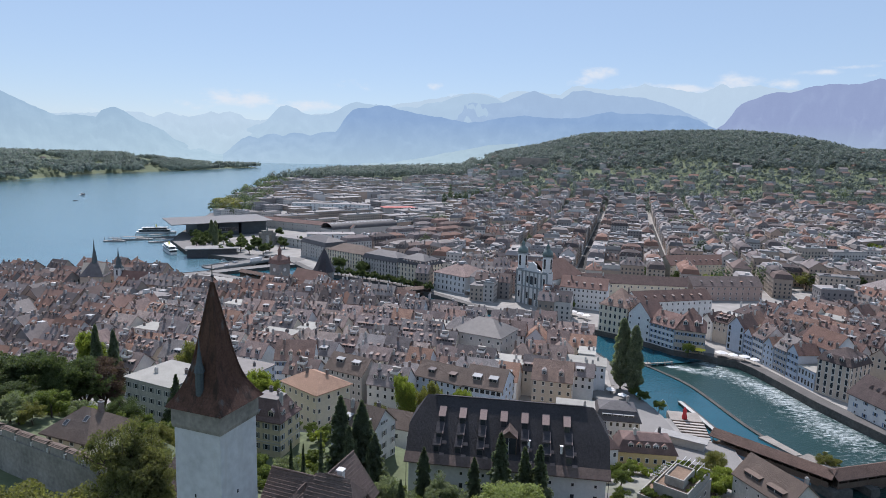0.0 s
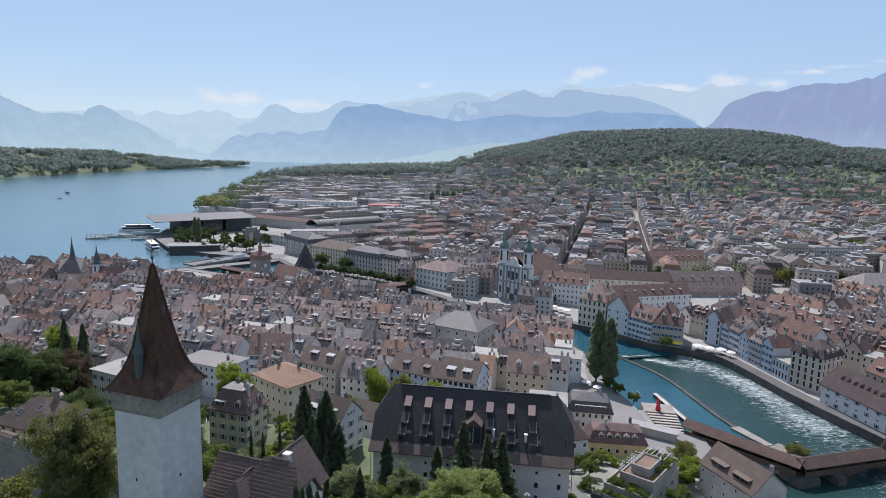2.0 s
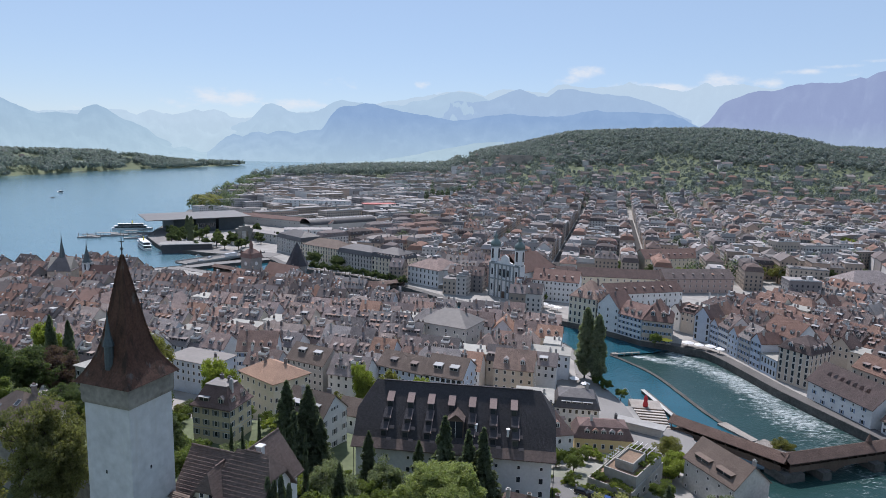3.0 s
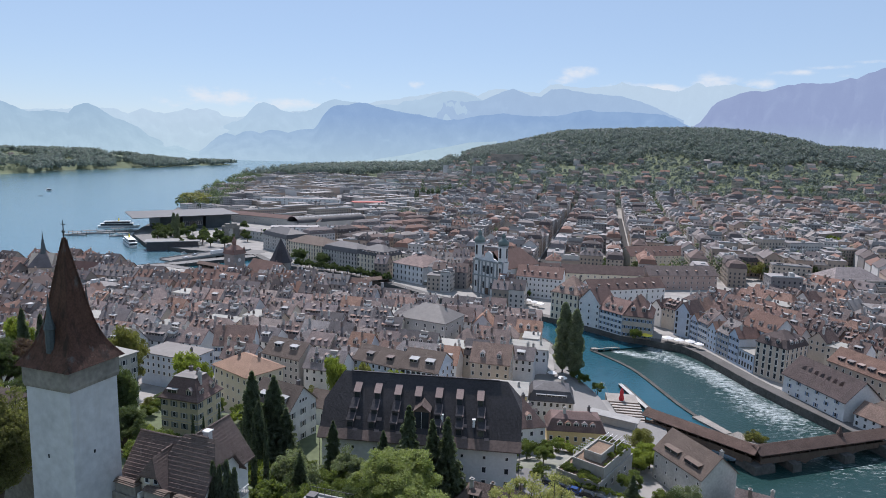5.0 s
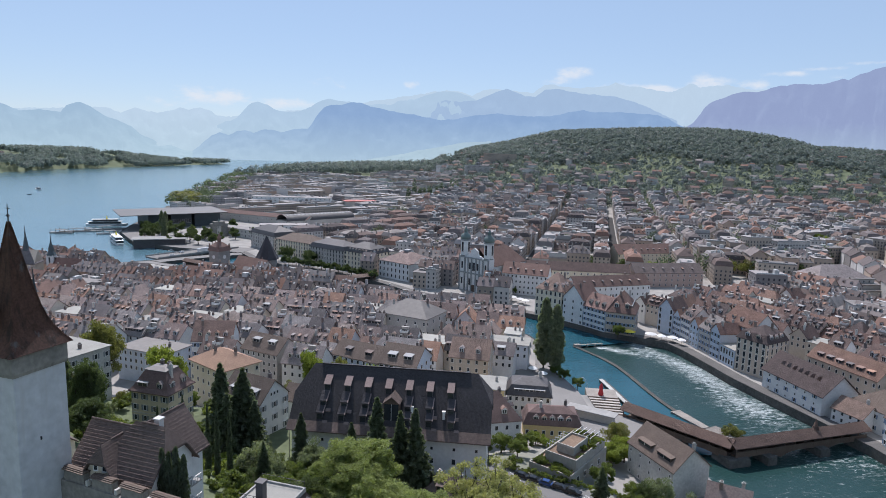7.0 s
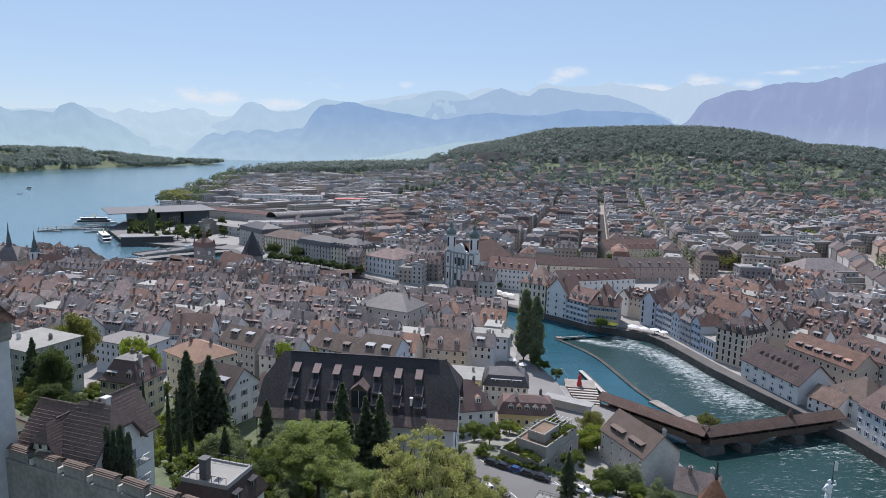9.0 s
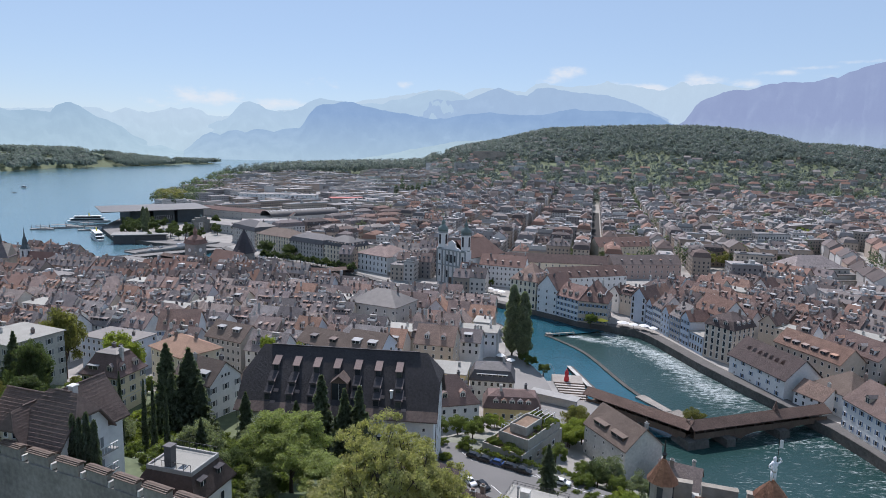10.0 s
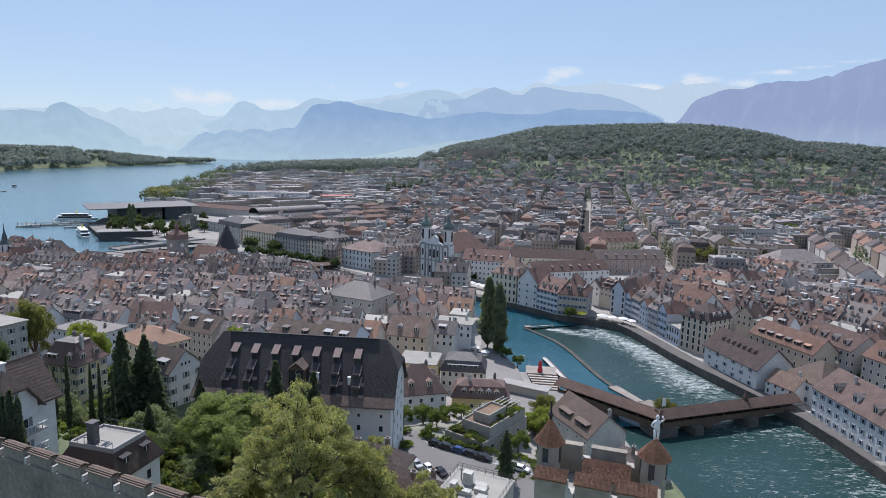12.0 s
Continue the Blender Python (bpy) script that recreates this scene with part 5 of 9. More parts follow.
def mansard_villa():
    """A tall cream villa whose steep red-brown tile roof ends in a small flat grey cap."""
    x, y, rot, w = edge(-58.8, 166.9, -47.3, 163.6, 10.4)
    d, h = 10.4, 9.6
    root = thing("villa", pose(x, y, 20, 0, 0, rot), "cream villa with a steep brown mansard and flat grey cap", "house", GROUP_SLOPE)
    TAKEN.append((x, y, 8))
    part("wall", wall_mesh("flat", w, d, h, 0, M_VILLA_CREAM, 5), root)
    ring = lambda i, z: [(-w / 2 + i, -d / 2 + i, z), (w / 2 - i, -d / 2 + i, z), (w / 2 - i, d / 2 - i, z), (-w / 2 + i, d / 2 - i, z)]
    g = Geo()
    g.loft([ring(-0.6, h - 0.3), ring(-0.6, h), ring(0.3, h + 0.9), ring(2.6, h + 5.2)])
    part("mansard", g.mesh("mansard", M_TILE_RED), root, None, "red-brown tiled mansard")
    g = Geo()
    g.loft([ring(2.45, h + 5.2), ring(2.45, h + 5.4), ring(4.4, h + 5.9)])
    part("roof_cap", g.mesh("roof_cap", M_TILE_GREY), root, None, "flat grey sheet roof cap")
    for side, xs in ((0, (-2.6, 2.9)), (1, (-2.4, 2.4)), (3, (0,))):
        base, _ = side_frame(side, w, d)
        for i, u in enumerate(xs):
            part("dormer", D_SHED_ZINC if side == 0 and i == 0 else D_GABLE_WALL, root, base @ pose(u, 0.5, h + 0.9))
    for u, v in ((2.2, 0.6), (-1.0, 1.6), (4.0, -1.2)):
        part("chimney", CHIMNEY, root, pose(u, v, h + 5.2))
    for side, cols in ((0, 4), (1, 3)):
        put_windows(root, w, d, h, side, cols, 3, W_GREY)
    g = Geo()
    g.box(-w / 2 - 0.08, w / 2 + 0.08, -d / 2 - 0.08, d / 2 + 0.08, 3.1, 3.35)
    part("string_course", g.mesh("string_course", M_STONE_PALE), root)


M_VILLA_CREAM = material("yellow_cream_render", (.55, .48, .33), 0.9, grain=1.2, blotch=0.15, vary=0.14, bump=0.12, shift=0.05)
M_TILE_RED = material("red_brown_mansard_tile", (.2, .135, .12), 0.8, grain=2.5, blotch=0.3, vary=0.3, bump=0.6, bands=5.0, shift=0.1)
mansard_villa()
IVY_HOUSE = house(-24.5, 166.8, -28, 14, 11, 11, kind="gable", pitch=42, z=19, wall=M_WHITE, roof=M_TILE_TAN, label="white gabled house with a grey-brown tile roof and ivy",
                  win=((0, 4, 3), (1, 3, 3)), wdata=W_GREY, dormers=((0, 2, 0.2, D_SHED_ZINC),), chimneys=(-0.2, 0.3), group=GROUP_SLOPE)
for u, zz in ((-1.2, 11.6), (0, 11.6), (1.2, 11.6)):
    part("window", W_SMALL, IVY_HOUSE, pose(7.01, u, zz, 0, 0, 90))
TAKEN.append((-24.5, 166.8, 9))
front_house(-21.6, 184.4, -4.1, 177.9, 10, 9, kind="gable", pitch=35, z=12, wall=M_WHITE, roof=M_TILE_TAN, label="long white house with a low grey-brown roof", win=((0, 5, 2),), group=GROUP_SLOPE)
M_TILE_ORP = material("pale_orange_tile", (.37, .235, .165), 0.85, grain=2.5, blotch=0.3, vary=0.25, bump=0.4, bands=5.0, shift=0.1)
front_house(-61.2, 215, -46.2, 202.9, 15, 12.5, kind="hip", pitch=27, z=10, wall=M_CREAM, roof=M_TILE_ORP, label="cream block with a low orange-brown hipped tile roof",
            win=((0, 6, 3), (1, 4, 3)), chimneys=(-0.15, 0.2), o=0.8)
GROUP_TOWN = "old town houses"
front_house(-15.1, 239.5, 4, 229.1, 13, 12.5, z=5, kind="gable", pitch=35, wall=M_BLUEWHITE, roof=M_TILE_TAN, label="long pale blue-white house with a grey-brown roof",
            win=((0, 8, 4),), dormers=((0, 2, 0.3, D_SHED),), chimneys=(0.1,), group=GROUP_TOWN)
front_house(4, 229.1, 18.2, 223.8, 17, 13, z=5, kind="gable", pitch=33, wall=M_BLUEWHITE, roof=M_TILE_TAN, label="white block with a broad brown roof and a rooftop terrace",
            win=((0, 7, 4), (1, 4, 4)), wdata=W_WIDE, dormers=((0, 2, 0.3, D_SHED_ZINC),), chimneys=(0.25, 0.35), group=GROUP_TOWN)
front_house(-1.6, 293, 21, 281, 20, 17, z=4, kind="hip", pitch=30, wall=M_GREYWALL, roof=M_TILE_GREY, label="large house with a pale grey hipped roof", win=((0, 6, 4), (1, 4, 4)), group=GROUP_TOWN)
front_house(-51.8, 242.2, -35.7, 234.1, 13, 12.5, z=5.5, kind="gable", pitch=38, wall=M_GREYWALL, roof=M_TILE_TAN, label="grey house with a brown roof and large metal skylights",
            win=((0, 7, 4),), wdata=W_PLAIN, dormers=((0, 2, 0.45, D_SHED_ZINC),), group=GROUP_TOWN)
front_house(-75, 251.5, -59, 252.5, 12, 11.5, z=6, kind="gable", pitch=48, wall=M_WHITE, roof=M_TILE, label="white row house with a steep brown roof and tall dormers",
            win=((0, 7, 3),), wdata=W_BLUE, dormers=((0, 4, 0.2, D_GABLE),), chimneys=(-0.3, 0.3), group=GROUP_TOWN)
front_house(-101.4, 243.5, -79.0, 234.9, 14, 9, z=7, kind="flat", wall=M_BLUEWHITE, roof=M_TILE_GREY, label="pale blue flat-roofed block with bands of windows", win=((0, 9, 3), (1, 3, 3)), group=GROUP_TOWN)
front_house(31, 238.5, 46, 235, 15, 13, z=5, kind="gable", pitch=38, wall=M_TAN, roof=M_TILE_OR, label="tan house with a bright orange tile roof", win=((0, 5, 4), (1, 3, 4)),
            dormers=((0, 2, 0.25, D_GABLE_WALL),), chimneys=(0.2,), group=GROUP_TOWN)
front_house(36.8, 211.5, 49.7, 209.3, 13, 10.5, z=5, kind="flat", wall=M_YELLOW, roof=M_GRAVEL, label="yellow house with a planted roof terrace", win=((0, 6, 3), (1, 3, 3)), group=GROUP_TOWN)
front_house(51.9, 217.8, 67.6, 215.7, 12, 7, z=4.5, kind="mansard", wall=M_WHITE, roof=M_SLATE, label="white house with a dark mansard and roof terrace", win=((0, 7, 2), (1, 3, 2)),
            dormers=((0, 3, 0, D_SHED_ZINC),), group=GROUP_TOWN)
front_house(37.3, 185, 53.1, 188.9, 13, 8.5, z=6, kind="hip", pitch=48, wall=M_WHITE, roof=M_TILE_RED, label="white house with a steep brown hipped roof and dormers", win=((0, 5, 2), (1, 4, 2)),
            dormers=((0, 2, 0.2, D_GABLE_WALL), (1, 2, 0.2, D_GABLE)), chimneys=(0.2,), group=GROUP_TOWN)
front_house(55.2, 196.4, 73.7, 194.8, 10, 5, z=5, kind="mansard", wall=M_YELLOW, roof=M_TILE_RED, label="low cream row house with a brown mansard and dormers", win=((0, 7, 1), (1, 2, 1)),
            dormers=((0, 5, 0, D_GABLE_WALL),), chimneys=(-0.2, 0.25), group=GROUP_TOWN)
HOUSE_NEAR = house(92.9, 169.4, -69, 19, 12.5, 10, pitch=41, z=4, wall=M_STONE_PALE, roof=M_TILE_TAN, label="grey-white gabled house with a brown roof beside the covered bridge",
                   win=((0, 5, 3),), wdata=W_SMALL, dormers=((0, 2, 0.18, dormer_mesh(5.5, 1.3, 4.0, False, M_TILE_TAN, M_WOOD)),), chimneys=(0.42,), category="house")
TAKEN.append((93, 169, 11))
front_house(97, 152, 106, 147, 9, 5, z=4, wall=M_STONE_PALE, roof=M_TILE, label="small house with a brown tile roof on the bank", win=((0, 2, 1),), chimneys=(-0.2, 0.3))
for x, y, rot, w, d, h, kind, pitch, z, ch in ((45.5, 119.5, -35, 13, 11, 6.2, "gable", 35, 14, (0.2,)), (33, 134, -21, 20, 10, 8, "hip", 38, 12, (-0.3, -0.05, 0.25))):
    house(x, y, rot, w, d, h, kind=kind, pitch=pitch, z=z, wall=M_CREAM, roof=M_TILE_VILLA, label="low house with a dark brown ribbed tile roof", win=((0, 4, 2),),
          dormers=((0, 3, 0.3, D_SHED_DARK),) if kind == "hip" else (), chimneys=ch, group=GROUP_SLOPE)
    TAKEN.append((x, y, 9))
front_house(34, 96, 45, 92.5, 10, 6, z=24, wall=M_CREAM, roof=M_TILE_OR, label="low house with an orange tile roof", win=((0, 2, 1),), chimneys=(0.3,))


BLOCK = pose(64.2, 168.4, 8.5, 0, 0, -38.6) @ Matrix.Diagonal((0.84, 0.88, 1, 1))


def terraced_block():
    """A modern stepped block with planted roofs."""
    root = thing("terraced_block", BLOCK, "modern white stepped block with planted flat roofs", "building")
    TAKEN.append((66, 169, 15))
    for x0, x1, y0, y1, z1 in ((-7.6, 7.6, -13, 13, 4.2), (-4, 7.2, -9, 12, 7.2), (-1.6, 4.6, -6, 4, 9.2)):
        g = Geo()
        g.box(x0, x1, y0, y1, -3, z1)
        part("storey", g.mesh("storey", M_BEIGE), root)
        g = Geo()
        g.box(x0 + 0.4, x1 - 0.4, y0 + 0.4, y1 - 0.4, z1, z1 + 0.1)
        part("planted_roof", g.mesh("planted_roof", M_BROWNROOF), root, None, "brown planted roof")
        for a, b, c, e in ((x0, x1, y0, y0 + 0.35), (x0, x1, y1 - 0.35, y1), (x0, x0 + 0.35, y0 + 0.35, y1 - 0.35), (x1 - 0.35, x1, y0 + 0.35, y1 - 0.35)):
            g = Geo()
            g.box(a, b, c, e, z1, z1 + 0.6)
            part("parapet", g.mesh("parapet", M_BEIGE), root)
    for k in range(7):
        g = Geo()
        g.box(-7.2, -1.0, -0.06, 0.06, 6.9, 7.05)
        g.box(-7.2, -7.05, -0.06, 0.06, 4.2, 6.9)
        part("pergola_bar", g.mesh("pergola_bar", M_FRAME), root, pose(0, -2.5 + 1.9 * k, 0))
    for k in range(5):
        g = Geo()
        g.box(-0.06, 0.06, 4, 11.8, 9.3, 9.45)
        part("pergola_bar", g.mesh("pergola_bar", M_FRAME), root, pose(-1.2 + 1.6 * k, 0, 0))
    for x in (-1.2, 5.2):
        for y in (4.4, 11.6):
            g = Geo()
            g.box(-0.07, 0.07, -0.07, 0.07, 7.2, 9.3)
            part("pergola_post", g.mesh("pergola_post", M_FRAME), root, pose(x, y, 0))
    for y in (-8, -3, 2, 7):
        part("window", W_WIDE, root, pose(7.61, y, 1.4, 0, 0, 90))
    for x in (-4, 1, 5):
        part("window", W_WIDE, root, pose(x, -13.01, 1.4))


M_BEIGE = material("beige_render", (.34, .325, .29), 0.9, vary=0.2, grain=0.8, bump=0.2, shift=0.15)
M_BROWNROOF = material("brown_roof_bed", (.2, .14, .1), 0.95, vary=0.35, grain=2, bump=0.5)
terraced_block()


def service_roof():
    """A flat gravel roof with machines on it."""
    w, d = 10.6, 12.8
    root = thing("flat_roof_building", pose(54.8, 99.2, 20, 0, 0, -25.6), "building with a grey gravel roof, railings and ventilation boxes", "building")
    TAKEN.append((54.8, 99.2, 10))
    part("wall", wall_mesh("flat", w, d, 11.6, 0, M_GREYWALL, 7), root)
    g = Geo()
    g.box(-w / 2 - 0.2, w / 2 + 0.2, -d / 2 - 0.2, d / 2 + 0.2, 11.6, 12.0)
    part("roof", g.mesh("roof", M_GRAVEL), root)
    for x, y, a, b, c in ((-1.6, 1.8, 1.5, 1.2, 2.1), (0.9, 1.7, 2.2, 1.2, 0.6), (1.4, 0.1, 2.0, 1.2, 0.7), (-1.0, -1.6, 2.4, 1.0, 0.7), (-2.6, 3.6, 0.8, 0.8, 1.2), (-3.6, 0.2, 1.0, 1.5, 0.6), (2.6, -2.6, 1.6, 1.6, 0.8)):
        g = Geo()
        g.box(-a / 2, a / 2, -b / 2, b / 2, 0, c)
        g.box(-a / 2 - 0.08, a / 2 + 0.08, -b / 2 - 0.08, b / 2 + 0.08, c, c + 0.08)
        part("ventilation_box", g.mesh("ventilation_box", M_STONE_PALE), root, pose(x, y, 12.0))
    g = Geo()
    g.tube((-3.2, 2.6, 12), (-3.2, 2.6, 13.9), 0.16, 0.16, 8)
    g.lathe(((0.3, 13.8), (0.3, 14.1), (0.05, 14.3)), 8, -3.2, 2.6)
    part("flue", g.mesh("flue", M_ZINC), root)
    for side in range(4):
        base, L = side_frame(side, w, d)
        n = int(L / 1.5)
        for k in range(n):
            g = Geo()
            g.box(-0.03, 0.03, -0.03, 0.03, 12, 13)
            part("rail_post", g.mesh("rail_post", M_METAL), root, base @ pose(-L / 2 + (k + 0.5) * L / n, 0.1, 0))
        for zz in (12.5, 12.96):
            g = Geo()
            g.box(-L / 2, L / 2, 0.08, 0.12, zz, zz + 0.05)
            part("handrail", g.mesh("handrail", M_METAL), root, base)


service_roof()


def statue_tower():
    """The end tower of the wall: an open crenellated top with two tile-capped turrets, a lead statue on one."""
    root = thing("wall_tower_with_statue", pose(60.7, 47.1, 30, 0, 0, -19.5), "square stone wall tower with tiled merlons and two small turrets", "tower")
    a, b, top = 4.75, 3.4, 34.1
    g = Geo()
    g.box(-a, a, -b, b, -8, top - 2.6)
    part("shaft", g.mesh("shaft", M_STONE_WARM), root)
    g = Geo()
    g.box(-a + 0.7, a - 0.7, -b + 0.7, b - 0.7, top - 2.6, top - 2.5)
    part("floor_slab", g.mesh("floor_slab", M_CONCRETE), root)
    for x0, x1, y0, y1, h in ((-a, a, -b, -b + 0.8, 1.5), (-a, a, b - 0.6, b, 1.1), (-a, -a + 0.7, -b + 0.8, b - 0.6, 0.5), (a - 0.7, a, -b + 0.8, b - 0.6, 0.5)):
        g = Geo()
        g.box(x0, x1, y0, y1, top - 2.6, top - h)
        part("parapet", g.mesh("parapet", M_STONE_WARM), root)
    for x0, x1 in ((-4.75, -2.3), (-1.6, 1.0), (1.6, 4.4)):
        m = part("merlon", None, root)
        g = Geo()
        g.box(x0, x1, -b, -b + 0.8, top - 1.5, top - 0.1)
        part("merlon_wall", g.mesh("merlon_wall", M_STONE_WARM), m)
        g = Geo()
        g.box(x1, x1 + 0.6, -b + 0.02, -b + 1.0, top - 1.5, top - 1.05)
        g.box(x1 + 0.001, x1 + 0.1, -b + 0.05, -b + 0.95, top - 1.05, top - 0.4)
        part("embrasure", g.mesh("embrasure", M_STONE_PALE), m, None, "pale plastered embrasure")
        # rows of round tiles on the coping
        n = 9
        for r in range(2):
            for k in range(n):
                g = Geo()
                xa = x0 - 0.1 + (x1 - x0 + 0.2) * k / n
                xb = x0 - 0.1 + (x1 - x0 + 0.2) * (k + 0.94) / n
                y0, z0 = -b - 0.2 + 0.52 * r, top - 0.12 + 0.26 * r
                g.slab([(xa, y0, z0), (xb, y0, z0), (xb, y0 + 0.56, z0 + 0.3), (xa, y0 + 0.56, z0 + 0.3)], [(0, 1, 2, 3)], 0.09)
                part("tile", g.mesh("tile", M_TILE_OR2), m)
        g = Geo()
        g.solid([(x0, -b - 0.12, top - 0.2), (x1, -b - 0.12, top - 0.2), (x1, -b + 0.95, top - 0.2), (x0, -b + 0.95, top - 0.2), (x0, -b + 0.88, top + 0.32), (x1, -b + 0.88, top + 0.32)],
                [(0, 3, 2, 1), (0, 1, 5, 4), (3, 4, 5, 2), (0, 4, 3), (1, 2, 5)])
        part("coping", g.mesh("coping", M_TILE_OR2), m)
    for x0, x1 in ((-3.6, -1.7), (-0.9, 2.0), (2.75, 4.5)):
        g = Geo()
        g.box(x0, x1, b - 0.6, b, top - 1.1, top + 0.05)
        g.box(x0 - 0.06, x1 + 0.06, b - 0.66, b + 0.06, top + 0.05, top + 0.14)
        part("merlon", g.mesh("merlon", M_STONE_WARM), root)
        g = Geo()
        g.box(x1 + 0.05, x1 + 0.65, b - 0.75, b + 0.05, top - 1.1, top - 0.98)
        part("sill", g.mesh("sill", M_STONE_PALE), root)
    # tiled roof over the stair head
    g = Geo()
    g.box(-1.3, 2.3, 0.4, 1.5, top - 2.6, top - 1.3)
    part("stair_head", g.mesh("stair_head", M_STONE_WARM), root)
    for r in range(4):
        for k in range(12):
            g = Geo()
            xa, xb = -1.5 + 4.0 * k / 12, -1.5 + 4.0 * (k + 0.94) / 12
            y0, z0 = 0.1 + 0.42 * r, top - 1.35 + 0.22 * r
            g.slab([(xa, y0, z0), (xb, y0, z0), (xb, y0 + 0.5, z0 + 0.25), (xa, y0 + 0.5, z0 + 0.25)], [(0, 1, 2, 3)], 0.08)
            part("tile", g.mesh("tile", M_TILE_OR2), root)
    for x, y, r, spire in ((-4.3, 0.9, 1.0, 1.95), (4.2, 1.2, 1.05, 1.5)):
        t = part("turret", None, root, pose(x, y, 0))
        eave = top + 1.05
        g = Geo()
        g.lathe(((r * 0.4, top - 6.5), (r, top - 4.5), (r, eave + 0.1)), 10, turn=0.3)
        part("turret_wall", g.mesh("turret_wall", M_STONE_WARM), t)
        g = Geo()
        prof = ((r + 0.36, eave - 0.06), (r + 0.05, eave + 0.36), (r * 0.72, eave + 0.3 + spire * 0.32), (r * 0.4, eave + 0.1 + spire * 0.7), (0.1, eave + spire))
        g.lathe(prof, 10, turn=0.3)
        part("turret_roof", g.mesh("turret_roof", M_TILE_OR2), t)
        for ang in (-100, -10, 170):
            g = Geo()
            g.box(-0.24, 0.24, -r - 0.01, -r + 0.3, eave - 1.7, eave - 0.35)
            part("opening", g.mesh("opening", M_PANE), t, pose(0, 0, 0, 0, 0, ang + 90))
    g = Geo()
    g.tube((-4.3, 0.9, top + 2.8), (-4.3, 0.9, top + 4.6), 0.14, 0.05)
    g.lathe(((0.08, top + 3.1), (0.24, top + 3.35), (0.08, top + 3.6)), 8, -4.3, 0.9)
    part("finial", g.mesh("finial", M_METAL), root)
    # the plain standing figure, with a pennon on a pole
    g = Geo()
    for s in (-1, 1):
        g.tube((s * 0.24, 0, 0), (s * 0.2, 0, 1.45), 0.15, 0.2, 8)
    g.lathe(((0.36, 1.35), (0.42, 1.75), (0.34, 2.1), (0.46, 2.55), (0.2, 2.75), (0.13, 2.85), (0.23, 3.0), (0.25, 3.2), (0.1, 3.42)), 10)
    g.tube((0.4, 0, 2.5), (0.85, -0.1, 2.75), 0.14, 0.11, 7)
    g.tube((0.85, -0.1, 2.75), (0.6, -0.1, 3.3), 0.11, 0.09, 7)
    g.tube((-0.4, 0, 2.5), (-0.8, -0.1, 2.05), 0.14, 0.11, 7)
    g.tube((-0.8, -0.1, 2.05), (-0.35, -0.2, 1.7), 0.11, 0.09, 7)
    thing("statue", Matrix.Translation((65.06, 46.83, 30 + top + 2.45)) @ Matrix.Diagonal((0.62, 0.62, 0.62, 1)), "pale lead statue standing on a turret roof", "statue", data=g.mesh("statue", M_LEAD, smooth=True))
    f = thing("pennon", pose(65.3, 46.9, 30 + top + 1.9), "small pale metal pennon on a thin pole", "pennon")
    g = Geo()
    g.tube((0, 0, 0), (0, 0, 4.2), 0.035, 0.025)
    part("pole", g.mesh("pole", M_METAL), f)
    g = Geo()
    g.box(0.03, 0.34, -0.02, 0.02, 3.4, 4.1)
    part("flag", g.mesh("flag", M_LEAD), f)


M_LEAD = material("pale_lead", (.6, .61, .63), 0.5, vary=0.15, bump=0.1)
M_STONE_WARM = material("warm_wall_stone", (.3, .27, .23), 0.95, grain=1.3, blotch=0.3, vary=0.3, bump=0.7, shift=0.1)
M_TILE_OR2 = material("weathered_orange_tile", (.32, .16, .1), 0.85, grain=4, blotch=0.8, vary=0.5, bump=0.7, bands=8.0, shift=0.1)
statue_tower()


# ---- car park ----
flat_sheet("road_car_park", ((38, 168), (47, 166), (52, 160), (66, 152), (84, 140), (92, 120), (70, 118), (50, 128), (40, 140)), 11.3, M_ASPHALT, "grey asphalt car park")


def car(x, y, rot, paint, label):
    root = thing("car", pose(x, y, 11.32, 0, 0, rot), label, "car", "cars in the car park")
    g = Geo()
    prof = ((-2.15, 0.3), (2.15, 0.3), (2.2, 0.62), (2.0, 0.82), (1.05, 0.95), (0.45, 1.42), (-1.25, 1.45), (-1.95, 0.98), (-2.18, 0.85))
    n = len(prof)
    vs = [(a, -0.86, b) for a, b in prof] + [(a, 0.86, b) for a, b in prof]
    vs = [(a, y0 * (0.8 if b > 1.2 else 1.0), b) for a, y0, b in vs]
    g.solid(vs, [tuple(range(n)), tuple(range(2 * n - 1, n - 1, -1))] + [(i, n + i, n + (i + 1) % n, (i + 1) % n) for i in range(n)])
    part("body", g.mesh("body", paint), root)
    g = Geo()
    g.poly([(1.02, -0.7, 0.99), (1.02, 0.7, 0.99), (0.5, 0.62, 1.4), (0.5, -0.62, 1.4)])
    part("windscreen", g.mesh("windscreen", M_PANE), root, pose(0.03, 0, 0.02))
    g = Geo()
    g.poly([(-1.9, 0.7, 1.03), (-1.9, -0.7, 1.03), (-1.32, -0.62, 1.42), (-1.32, 0.62, 1.42)])
    part("rear_window", g.mesh("rear_window", M_PANE), root, pose(-0.03, 0, 0.02))
    for s in (-1, 1):
        g = Geo()
        g.poly([(0.85, s * 0.86, 1.0), (0.4, s * 0.75, 1.36), (-1.2, s * 0.75, 1.38), (-1.6, s * 0.87, 1.0)])
        part("side_window", g.mesh("side_window", M_PANE), root)
        for xx in (-1.35, 1.35):
            g = Geo()
            g.tube((xx, s * 0.7, 0.32), (xx, s * 0.9, 0.32), 0.32, 0.32, 12)
            part("wheel", g.mesh("wheel", M_METAL), root)


